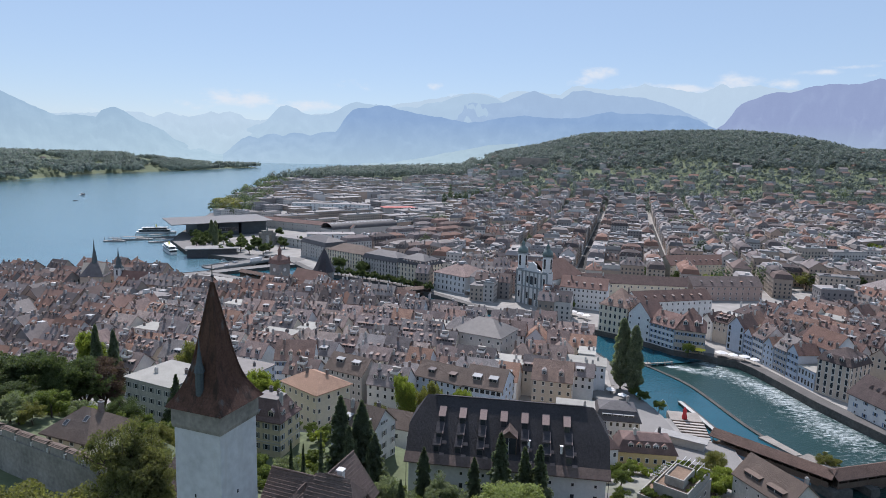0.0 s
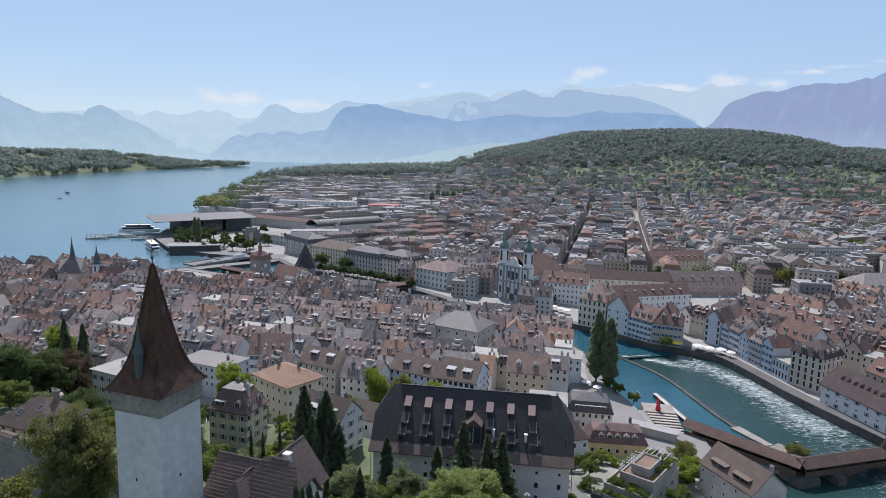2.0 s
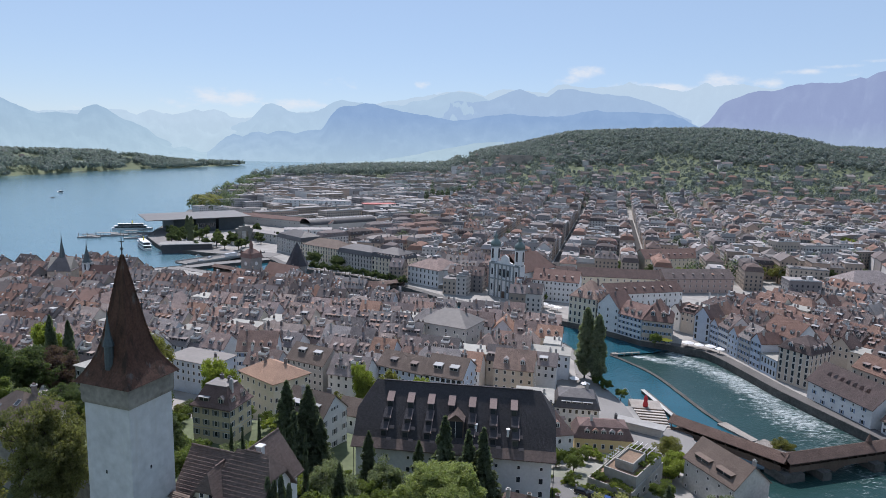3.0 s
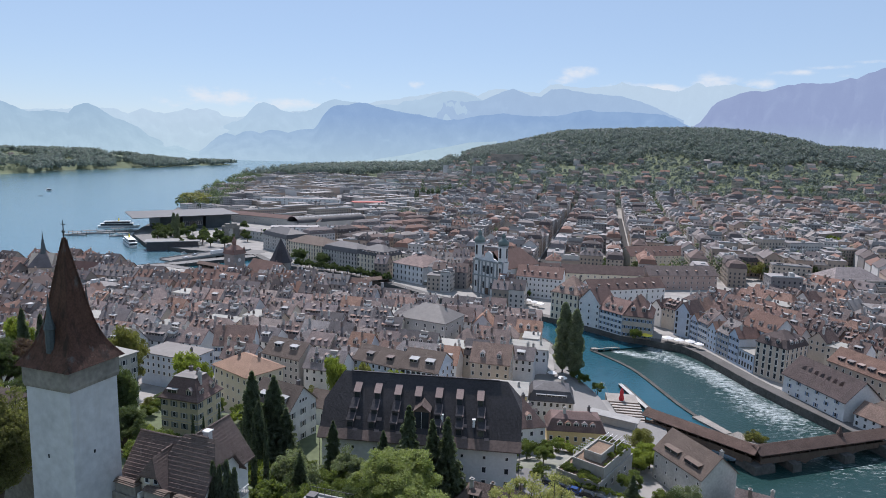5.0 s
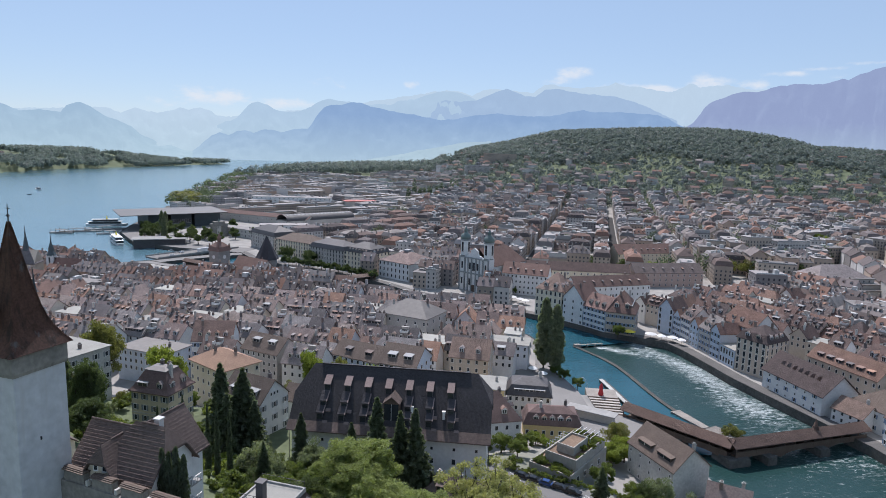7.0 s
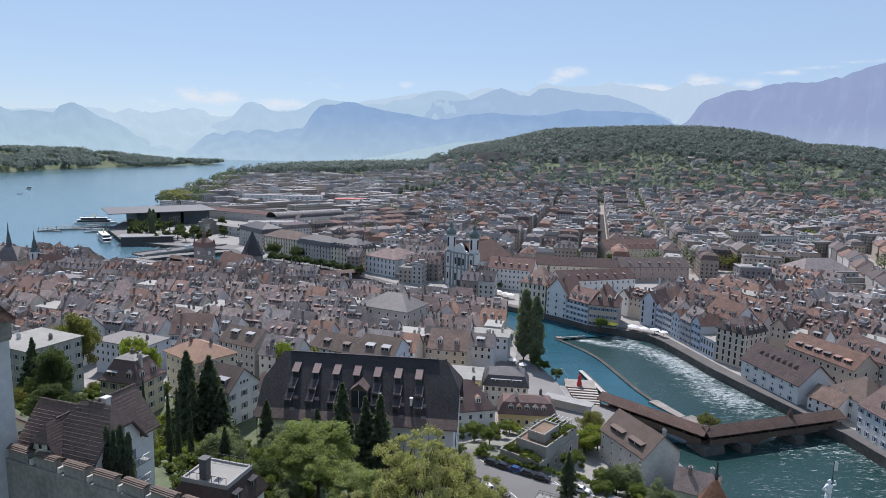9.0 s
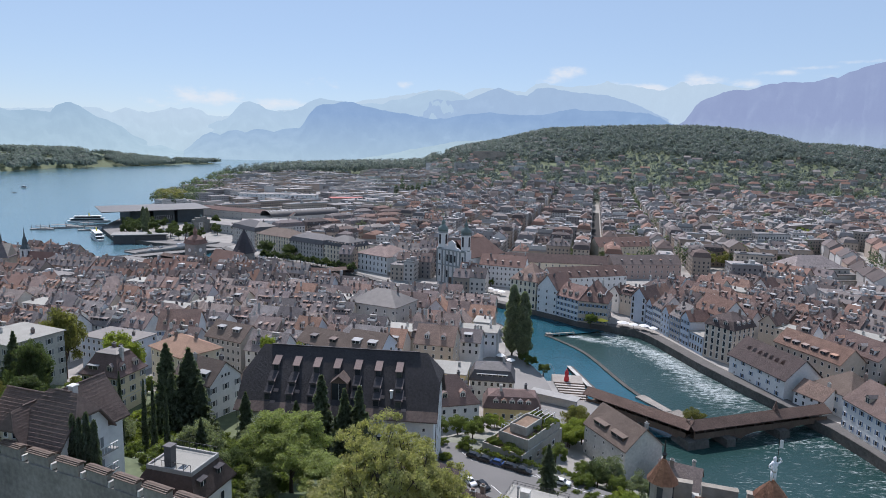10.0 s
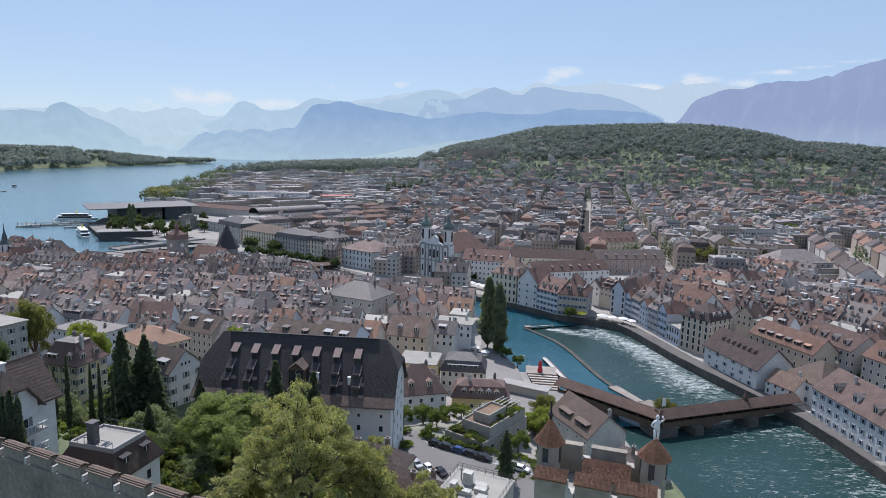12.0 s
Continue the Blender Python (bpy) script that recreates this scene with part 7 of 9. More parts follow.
def spired_church():
    root = thing("twin_spired_gable", pose(-239.1, 402.2, 8, 0, 0, 10), "brown church roof with a needle spire at the lake", "church")
    TAKEN.append((-239.1, 402.2, 10))
    part("wall", wall_mesh("gable", 14, 13, 11, 50, M_TAN), root)
    vs, fs, _ = roof_sheet("hip", 14, 13, 11, 55, 0.5)
    g = Geo()
    g.slab(vs, fs, 0.3)
    part("roof", g.mesh("roof", M_TILE), root)
    g = Geo()
    g.lathe(((1.9, 18), (1.5, 22), (0.5, 28), (0.05, 34)), 8)
    part("spire", g.mesh("spire", M_COPPER_DARK), root)


spired_church()

# ---- old town: rows of houses along the lanes ----
LABELS = ("narrow plastered old town house with a steep brown tile roof", "pale old town house with a brown gabled roof and dormers",
          "cream old town house with a weathered tile roof", "grey-white row house with a brown tile roof and chimney",
          "old town house with a flat roof terrace behind the lane")
FAR_WALLS, FAR_ROOFS, FAR_FLATS, FAR_WINDOWS, FAR_PALE = Geo(), Geo(), Geo(), Geo(), Geo()
OPEN_BOX = [(4, 5, 6, 7), (0, 1, 5, 4), (1, 2, 6, 5), (2, 3, 7, 6), (3, 0, 4, 7)]


def far_house(x, y, z, rot, w, d, h, kind, pitch, windows=True, attic=False):
    """A house of the distant rows, added to the joined walls, roofs and windows."""
    c, s = math.cos(radians(rot)), math.sin(radians(rot))
    at = lambda p: (x + p[0] * c - p[1] * s, y + p[0] * s + p[1] * c, z + p[2])
    W, D = w / 2, d / 2
    tp = math.tan(radians(pitch))
    if kind == "gable":
        prof = [(-D, -5), (D, -5), (D, h), (0, h + D * tp - 0.2), (-D, h)]
    else:
        prof = [(-D, -5), (D, -5), (D, h), (-D, h)]
    n = len(prof)
    vs = [at((-W, a, b)) for a, b in prof] + [at((W, a, b)) for a, b in prof]
    FAR_WALLS.solid(vs, [tuple(range(n - 1, -1, -1)), tuple(range(n, 2 * n))] + [(i, (i + 1) % n, n + (i + 1) % n, n + i) for i in range(n)])
    vs, fs, top = roof_sheet(kind, w, d, h, pitch, 0.4)
    (FAR_FLATS if kind in ("flat", "mansard_flat") else FAR_ROOFS).slab([at(p) for p in vs], fs, 0.25)
    block = lambda a, b, i, j, z0, z1: [at((a + p * i, b + q * j, k)) for k in (z0, z1) for p, q in ((-1, -1), (1, -1), (1, 1), (-1, 1))]
    if kind in ("flat", "mansard_flat"):
        # lift heads, ventilation boxes and parapet edges
        for _ in range(random.randint(1, 4)):
            a, b = random.uniform(-0.3, 0.3) * w, random.uniform(-0.25, 0.25) * d
            (FAR_PALE if random.random() < 0.55 else FAR_FLATS).solid(block(a, b, random.uniform(0.8, 2.4), random.uniform(0.7, 1.8), h, top + random.uniform(0.8, 2.8)), OPEN_BOX)
        if random.random() < 0.5:
            FAR_PALE.solid(block(0, -D + 0.4, W * 0.96, 0.2, h, top + 0.7), OPEN_BOX)
    else:
        for _ in range(random.randint(1, 3)):
            a, b = random.uniform(-0.42, 0.42) * w, random.uniform(-0.14, 0.1) * d
            FAR_WALLS.solid(block(a, b, 0.45, 0.38, top - 3, top + random.uniform(0.9, 1.7)), OPEN_BOX)
    if not windows:
        return
    for side in range(4):
        base, L = side_frame(side, w, d)
        out = base.to_3x3() @ Vector((0, -1, 0))
        if out.x * s + out.y * c > 0.35:
            continue
        rows, cols = max(1, int(h / 3.1)), max(1, int(L / 2.9))
        for r in range(rows):
            for k in range(cols):
                u = -L / 2 + (k + 0.5) * L / cols
                FAR_WINDOWS.poly([at(base @ Vector((u + a, -0.06, r * 3.05 + b))) for a, b in ((-0.55, 0.9), (0.55, 0.9), (0.55, 2.45), (-0.55, 2.45))])
    if kind == "flat" or y > 1000:
        return
    slope = lambda v: (h + 0.9 if kind in ("mansard", "mansard_flat") else top + v * tp)
    n = max(1, int(w / random.uniform(2.8, 5.0)))
    v = -d * (0.47 if kind in ("mansard", "mansard_flat") else random.uniform(0.28, 0.38))
    up = slope(v)
    for k in range(n):
        u = ((k + 0.5) / n - 0.5) * w * 0.86
        FAR_ROOFS.solid([at(p) for p in ((u - 0.75, v, up + 1.15), (u + 0.75, v, up + 1.15), (u + 0.75, v + 2.6, up + 1.3), (u - 0.75, v + 2.6, up + 1.3), (u, v - 0.15, up + 1.75), (u, v + 2.8, up + 1.75))], [(0, 4, 5, 3), (4, 1, 2, 5)])
        FAR_WALLS.solid(block(u, v + 1.3, 0.62, 1.3, up - 0.8, up + 1.2), OPEN_BOX)
        FAR_WINDOWS.poly([at((u + p, v - 0.04, up + q)) for p, q in ((-0.4, 0.1), (0.4, 0.1), (0.4, 1.0), (-0.4, 1.0))])
    if kind == "gable":
        for _ in range(random.choice((0, 0, 1, 2, 3))):
            u, v2 = random.uniform(-0.4, 0.4) * w, -d * random.uniform(0.1, 0.24)
            z2 = top + v2 * tp
            FAR_PALE.poly([at(p) for p in ((u - 0.5, v2 - 0.5, z2 - 0.5 * tp + 0.16), (u + 0.5, v2 - 0.5, z2 - 0.5 * tp + 0.16), (u + 0.5, v2 + 0.5, z2 + 0.5 * tp + 0.16), (u - 0.5, v2 + 0.5, z2 + 0.5 * tp + 0.16))])
        if random.random() < 0.16:
            u = random.uniform(-0.3, 0.3) * w
            FAR_PALE.solid(block(u, -d * 0.2, 1.7, 1.5, top - d * 0.25 * tp - 1, top - d * 0.1 * tp), OPEN_BOX)


def free(x, y, r):
    return all((x - a) ** 2 + (y - b) ** 2 > (r + c) ** 2 for a, b, c in TAKEN)


def dry(x, y, r):
    pts = np.array([(x + r * math.cos(k), y + r * math.sin(k)) for k in np.arange(0, 6.28, 0.785)])
    return not is_water(pts[:, 0], pts[:, 1]).any()


random.seed(7)
COUNT = [0]


def old_town_house(x, y, rot, w, d, near):
    """One house of the lanes, of random height, roof and openings."""
    h = random.uniform(10.0, 13.5)
    pitch = random.uniform(36, 45)
    kind = random.choices(("gable", "hip", "halfhip", "flat"), (78, 6, 7, 9))[0]
    z = ground_height(x, y)
    turned = random.random() < 0.1 and kind == "gable"
    if turned:
        rot, w, d = rot - 90, d, min(w, 10)
        pitch = random.uniform(42, 48)
    if not near:
        far_house(x, y, z, rot, w, d, h, kind if kind != "halfhip" else "gable", pitch)
        return
    COUNT[0] += 1
    front = 1 if turned else 0
    cols = max(2, int((d if turned else w) / 2.6))
    rows = 2
    label = LABELS[4] if kind == "flat" else LABELS[COUNT[0] % 4]
    dm = ()
    if kind in ("gable", "halfhip") and not turned:
        n = max(1, int(w / random.uniform(2.8, 4.5)))
        dm = ((0, n, random.uniform(0.12, 0.3), random.choice((D_GABLE, D_GABLE, D_GABLE_WALL, D_SHED, D_SMALL))),)
        if random.random() < 0.6:
            dm += ((0, random.randint(1, 3), 0.6, D_SMALL),)
        if random.random() < 0.15:
            dm = ((0, 1, 0.3, D_SHED_ZINC),)
    root = house(x, y, rot, w, d, h, kind, pitch, z, M_PLASTER, M_GRAVEL if kind == "flat" else M_TILE_EAST if x > 120 else M_TILE, label, (), None, dm,
                 random.choice(((-0.3, 0.25), (0.3, 0.0), (-0.38, 0.2, 0.42), (0.1, 0.4), (-0.42, -0.1, 0.3))), GROUP_TOWN, lights=random.choice((0, 0, 0, 2)) if not turned else 0)
    if kind == "gable" and not turned and random.random() < 0.3:
        deck = part("roof_terrace", TERRACE_DECK, root, pose(random.uniform(-0.3, 0.3) * w, -d * 0.21, h + d * 0.29 * math.tan(radians(pitch)) + 0.5), "small roof terrace")
        part("railing", TERRACE_RAIL, deck)
        part("canopy", TERRACE_CANOPY, deck)
    base, L = side_frame(front, w, d)
    for r in range(rows):
        for k in range(cols):
            part("window", W_PLAIN, root, base @ pose(-L / 2 + (k + 0.5) * L / cols, -0.01, h - 2.3 - 3.0 * r))


def lanes(x0, y0, rot, rows, length, keep, near_test, spacing=29.0, bend=0.0):
    """Rows of houses back to back along lanes that run at the turn rot from a corner."""
    for r in range(rows):
        for back in (0, 1):
            u = random.uniform(-3, 3)
            while u < length:
                w, d = random.choice((random.uniform(7, 11), random.uniform(9, 18))), random.uniform(10.5, 12.5)
                v = r * spacing + (0 if back == 0 else 12.6) + random.uniform(-0.5, 0.5)
                a = rot + bend * math.sin(u / 90.0 + r)
                um = u + w / 2
                x = x0 + um * math.cos(radians(rot)) - v * math.sin(radians(rot)) + 0.0
                y = y0 + um * math.sin(radians(rot)) + v * math.cos(radians(rot)) + bend * 0.9 * math.sin(um / 60.0)
                u += w + (0.05 if random.random() < 0.86 else random.uniform(3, 6))
                if keep(x, y) and free(x, y, min(w, d) / 2) and dry(x, y, 9.5):
                    old_town_house(x, y, a, w, d, near_test(x, y))


def old_town_keep(x, y):
    edge_y = np.interp(x, (-420, -250, -130, -60, 0, 40, 75), (255, 250, 235, 238, 225, 244, 262))
    far_y = np.interp(x, (-420, -260, -185, -100, -60, 70), (600, 480, 412, 408, 470, 600))
    return -430 < x < 70 and edge_y < y < far_y


lanes(-440, 345, -15, 8, 520, old_town_keep, lambda x, y: x > -175 and y < 355, bend=2.2)
lanes(-440, 345 + 8 * 29, -15, 5, 540, old_town_keep, lambda x, y: False, bend=2.2)
lanes(-440, 345 - 3 * 29, -15, 3, 520, old_town_keep, lambda x, y: x > -175, bend=2.2)


def in_street(x, y):
    """The street of long tenements that climbs away on the far bank."""
    t = ((x - 341) * 0.412 + (y - 381) * 0.911)
    return abs((x - 341) * 0.911 - (y - 381) * 0.412) < 44 and -15 < t < 250


def east_keep(x, y):
    lim = np.interp(y, (160, 210, 260, 300, 340, 400), (234, 229, 214, 188, 152, 122))
    return lim < x < 330 and 150 < y < 452 and not in_street(x, y)


lanes(120, 345, -60, 12, 260, east_keep, lambda x, y: x < 245 and y < 400, bend=3.0, spacing=31)


# ---- the new town and the suburbs ----
random.seed(21)
TH = radians(14.3)


def uv(u, v):
    """The street grid of the new town: u away along the avenues, v to the right."""
    return 134 + (u - 660) * math.sin(TH) + v * math.cos(TH), 651 + (u - 660) * math.cos(TH) - v * math.sin(TH)


def city_block(u0, u1, v0, v1):
    """Houses round the edge of a block, with a court inside."""
    deg = -math.degrees(TH)
    for v, turn in ((v0 + 6.5, 0), (v1 - 6.5, 0)):
        u = u0
        while u < u1 - 8:
            w = min(random.uniform(13, 24), u1 - u)
            x, y = uv(u + w / 2, v)
            u += w
            one(x, y, deg + 90, w, 13)
    for u in (u0 + 6.5, u1 - 6.5):
        v = v0 + 13
        while v < v1 - 20:
            w = min(random.uniform(12, 22), v1 - 13 - v)
            x, y = uv(u, v + w / 2)
            v += w
            one(x, y, deg, w, 13)


def one(x, y, rot, w, d):
    if not (dry(x, y, 10) and free(x, y, 6)) or (x < -5 and y > 560) or y < 430 or (x > 225 and y < 600 and free_zone(x, y)):
        return
    if in_street(x, y):
        return
    h = random.uniform(11, 19)
    kind = random.choices(("mansard", "flat", "hip", "gable", "mansard_flat"), (24, 38, 8, 14, 16))[0]
    far_house(x, y, ground_height(x, y), rot, w, d, h, kind, 38, windows=y < 950)


def free_zone(x, y):
    return 250 < x < 365 and 405 < y < 500


us = [505, 585, 660, 735, 812, 890, 970, 1050, 1130, 1215, 1300]
vs_ = [-250, -190, -130, -66, 0, 73, 138, 196, 262, 330, 400, 470, 545, 620, 700]
for i in range(len(us) - 1):
    for j in range(len(vs_) - 1):
        city_block(us[i] + 6, us[i + 1] - 6, vs_[j] + 6, vs_[j + 1] - 6)

# avenues
for v in (0, 73):
    g = Geo()
    a, b = uv(560, v), uv(1300, v)
    L = math.hypot(b[0] - a[0], b[1] - a[1])
    g.box(0, L, -4.5, 4.5, 0, 0.12)
    structure("road_avenue", g.mesh("road_avenue", M_ROAD), "long straight asphalt avenue between the blocks", pose(a[0], a[1], 3.05, 0, 0, 90 - math.degrees(TH)))

# modern blocks
for x, y, rot, w, d, h in ((280.8, 466.8, -20, 26, 14, 19), (324.8, 585.6, 8, 22, 14, 24), (360.1, 592.5, 8, 34, 14, 20), (340.5, 543.8, -62, 34, 13, 15), (396.8, 590.0, 10, 32, 14, 16), (248.4, 415.9, -8, 20, 14, 20),
                           (313.4, 365.3, -15, 22, 16, 12), (280.7, 345.5, -12, 40, 14, 16), (118.7, 1563.7, 5, 60, 16, 22), (191.0, 1742.4, -5, 90, 18, 26), (451.2, 705.1, 30, 50, 15, 18), (487.5, 641.6, 30, 40, 15, 20)):
    far_house(x, y, ground_height(x, y), rot, w, d, h, "flat", 0)

# rows of tenements along the street that climbs away
for i in range(9):
    t = i / 8
    x, y = 318 + 96 * t, 388 + 212 * t
    far_house(x + 6, y, 3, 65.6, 24, 14, random.uniform(13, 17), ("gable", "hip")[i % 2], 36)
    far_house(x + 46, y - 14, 3, 65.6, 24, 14, random.uniform(13, 17), ("hip", "gable")[i % 2], 36)


def stepped_hall():
    """A broad hall with stepped grey roofs."""
    root = thing("stepped_hall", pose(309.4, 443.7, 3, 0, 0, 8), "broad hall with stepped grey roofs and a brown hipped top", "building")
    for k, (w, d, z0, z1) in enumerate(((64, 44, -3, 8), (56, 36, 8, 11.5), (44, 28, 11.5, 15))):
        g = Geo()
        g.box(-w / 2, w / 2, -d / 2, d / 2, z0, z1)
        part("storey", g.mesh("storey", M_GREYWALL), root)
        g = Geo()
        g.box(-w / 2 - 0.6, w / 2 + 0.6, -d / 2 - 0.6, d / 2 + 0.6, z1, z1 + 0.4)
        part("roof_edge", g.mesh("roof_edge", M_TILE_GREY), root)
    vs, fs, _ = roof_sheet("hip", 40, 24, 15.4, 32, 0.5)
    g = Geo()
    g.slab(vs, fs, 0.4)
    part("hip_roof", g.mesh("hip_roof", M_TILE), root)
    for k in range(9):
        part("window", W_WIDE, root, pose(-18 + 4.5 * k, -14.01, 12.4))


stepped_hall()

# villas and small houses up the wooded slope
for _ in range(1500):
    x, y = random.uniform(-150, 1900), random.uniform(1080, 2100)
    if x < 40 and y < 1500 or random.random() > np.interp(ground_height(x, y), (3, 40, 90, 140), (0.9, 0.8, 0.28, 0.03)):
        continue
    far_house(x, y, ground_height(x, y), random.uniform(-40, 40), random.uniform(10, 24), random.uniform(9, 13), random.uniform(6, 13), random.choice(("gable", "hip", "flat", "gable")), 32, windows=y < 1400)
# flat sheds and offices of the railway quarter
for _ in range(330):
    x, y = random.uniform(-470, 60), random.uniform(820, 1900)
    if x < -400 and y < 1000 or x < np.interp(y, (800, 1200, 1480, 1780), (-320, -420, -480, -550)) or not dry(x, y, 25):
        continue
    far_house(x, y, ground_height(x, y), random.choice((44, 44, 50, -40)), random.uniform(25, 70), random.uniform(13, 26), random.uniform(6, 14), "flat", 0, windows=y < 1200)
for _ in range(60):
    x, y = random.uniform(-130, 0), random.uniform(560, 800)
    if free(x, y, 8) and x > np.interp(y, (560, 800), (-120, -40)):
        far_house(x, y, 3, 40, random.uniform(18, 34), 14, random.uniform(11, 17), random.choice(("mansard", "flat", "mansard")), 38)
# headland farms
for _ in range(26):
    x, y = random.uniform(-2300, -1300), random.uniform(1700, 2700)
    far_house(x, y, ground_height(x, y), random.uniform(0, 90), 14, 11, 6, "gable", 35, windows=False)


town = thing("distant_houses", pose(0, 0, 0), "many distant town houses with brown and grey roofs", "houses", kind="stuff")
part("wall", FAR_WALLS.mesh("wall", M_FAR_WALL), town)
part("roof", FAR_ROOFS.mesh("roof", M_TILE_FAR), town)
part("flat_roof", FAR_FLATS.mesh("flat_roof", M_FAR_FLAT), town)
part("window", FAR_WINDOWS.mesh("window", M_PANE_FAR), town)
part("roof_fitting", FAR_PALE.mesh("roof_fitting", M_FAR_PALE), town)


# ---- lake front: concert hall, station, bridge, ships ----
def concert_hall():
    root = thing("concert_hall", pose(-299.0, 717, 3, 0, 0, 38) @ Matrix.Diagonal((0.86, 0.86, 0.74, 1)), "dark concert hall under a huge thin overhanging roof", "building")
    g = Geo()
    g.slab([(-48, -44, 22.2), (88, -34, 21.5), (92, 44, 22.5), (-40, 40, 22.5)], [(0, 1, 2, 3)], 1.0)
    part("roof", g.mesh("roof", M_ROOFSLAB), root, None, "thin grey-brown metal roof")
    for x0, x1, y0, y1, z1 in ((-12, 12, -26, 30, 20), (16, 42, -26, 30, 19), (46, 80, -26, 30, 20)):
        g = Geo()
        g.box(x0, x1, y0, y1, -4, z1)
        part("hall", g.mesh("hall", M_SLATE_BLUE), root)
    for k in range(9):
        part("window", W_CHURCH_BIG, root, pose(18 + 2.7 * k, -26.05, 6))


M_ROOFSLAB = material("roof_sheet_metal", (.11, .104, .1), 0.5, metal=0.3, vary=0.15, grain=0.2, bump=0.05, shift=0.05)
concert_hall()


def station():
    root = thing("railway_station", pose(-171.9, 745.4, 3, 0, 0, 44), "railway station hall with long grey platform roofs", "station")
    g = Geo()
    for i in range(16):
        a0, a1 = math.pi * i / 16, math.pi * (i + 1) / 16
        g.solid([(0, 12 * math.cos(a0), 9 + 7 * math.sin(a0)), (95, 12 * math.cos(a0), 9 + 7 * math.sin(a0)), (95, 12 * math.cos(a1), 9 + 7 * math.sin(a1)), (0, 12 * math.cos(a1), 9 + 7 * math.sin(a1))], [(0, 1, 2, 3)])
    part("vault_roof", g.mesh("vault_roof", M_SLATE), root, pose(0, -24, 0))
    g = Geo()
    g.box(0, 95, -36, -12, -3, 9)
    part("hall_wall", g.mesh("hall_wall", M_GREYWALL), root)
    for k in range(18):
        g = Geo()
        g.box(-1.6, 1.6, -1.2, 1.2, 0, 0.4)
        part("roof_light", g.mesh("roof_light", M_ZINC), root, pose(4 + 5.2 * k, -29, 15.2, 20, 0, 0))
    for k in range(6):
        g = Geo()
        g.box(0, 260, -4.2, 4.2, 6.6, 7.0)
        part("platform_roof", g.mesh("platform_roof", M_TILE_GREY), root, pose(70, 8 + 17 * k, 0))
        for j in range(8):
            g = Geo()
            g.box(-0.25, 0.25, -0.25, 0.25, -1, 6.6)
            part("platform_column", g.mesh("platform_column", M_METAL), root, pose(80 + 33 * j, 8 + 17 * k, 0))


station()
g = Geo()
g.box(-26, 26, -12, 12, -3, 10)
hall = thing("red_hall", pose(-102, 1027, 3, 0, 0, 20), "long hall with a red roof beside the tracks", "building")
part("wall", g.mesh("wall", M_GREYWALL), hall)
g = Geo()
g.box(-27, 27, -13, 13, 10, 10.8)
part("roof", g.mesh("roof", M_RED_ROOF), hall)
g = Geo()
g.box(-16, 16, -12, 12, -3, 14)
hall = thing("red_roofed_block", pose(-57, 1694, 3, 0, 0, 5), "pale block with a bright red roof", "building")
part("wall", g.mesh("wall", M_WHITE), hall)
g = Geo()
g.slab([(-18, -13, 14), (18, -13, 14), (18, 13, 19), (-18, 13, 19)], [(0, 1, 2, 3)], 0.5)
part("roof", g.mesh("roof", M_RED_ROOF), hall)


front_house(-255, 799, -128, 735, 15, 10, pitch=24, z=3, wall=M_GREYWALL, roof=M_TILE_DARKRED, label="long station wing with a low red-brown roof", win=((0, 20, 2),))
front_house(-268, 994, -145, 995, 18, 15, kind="flat", z=3, wall=M_WHITE, roof=M_FAR_FLAT, label="long white office block with a flat roof", win=((0, 18, 4),), wdata=W_WIDE)
front_house(-159, 650, -111, 662, 18, 12.5, kind="flat", z=3, wall=M_WHITE, roof=M_FAR_FLAT, label="white flat-roofed block beside the station square", win=((0, 12, 3),), wdata=W_WIDE)
front_house(-213, 670, -161, 635, 14, 8.5, kind="flat", z=3, wall=M_STONE_PALE, roof=M_TILE_GREY, label="pale stone arcade block on the station square", win=((0, 12, 2),), wdata=W_TALL)
front_house(28, 607, 116, 625, 18, 11, kind="flat", z=3, wall=M_YELLOW, roof=M_FAR_FLAT, label="long yellowish block with a grey flat roof", win=((0, 16, 3),), wdata=W_WIDE)


def lake_bridge():
    root = thing("lake_bridge", pose(-205, 520, 0, 0, 0, 57.6), "wide low concrete road bridge at the lake outlet", "bridge", kind="structure")
    g = Geo()
    g.box(-8, 74, -8.5, 8.5, 2.2, 3.4)
    part("deck", g.mesh("deck", M_PAVING), root)
    for s in (-8.5, 8.2):
        g = Geo()
        g.box(-8, 74, s, s + 0.3, 3.4, 4.4)
        part("railing", g.mesh("railing", M_CONCRETE), root)
    for x in (14, 34, 54):
        g = Geo()
        g.box(x - 1.2, x + 1.2, -8, 8, -4, 2.2)
        part("pier", g.mesh("pier", M_STONE), root)
    for x, y, c in ((8, -4, M_CAR_WHITE), (22, 3, M_CAR_SILVER), (40, -3, M_CAR_WHITE), (58, 4, M_CAR_BLACK)):
        g = Geo()
        g.box(-6 if x == 40 else -2.2, 6 if x == 40 else 2.2, -1.2, 1.2, 0.3, 3 if x == 40 else 1.0)
        g.box(-5 if x == 40 else -1.2, 5 if x == 40 else 1.0, -1.1, 1.1, 1.0, 3.1 if x == 40 else 1.5)
        ob = thing("bus" if x == 40 else "car", root.matrix_basis @ pose(x, y, 3.4), "white bus crossing the bridge" if x == 40 else "car crossing the bridge", "bus" if x == 40 else "car")
        part("body", g.mesh("body", c), ob)


lake_bridge()


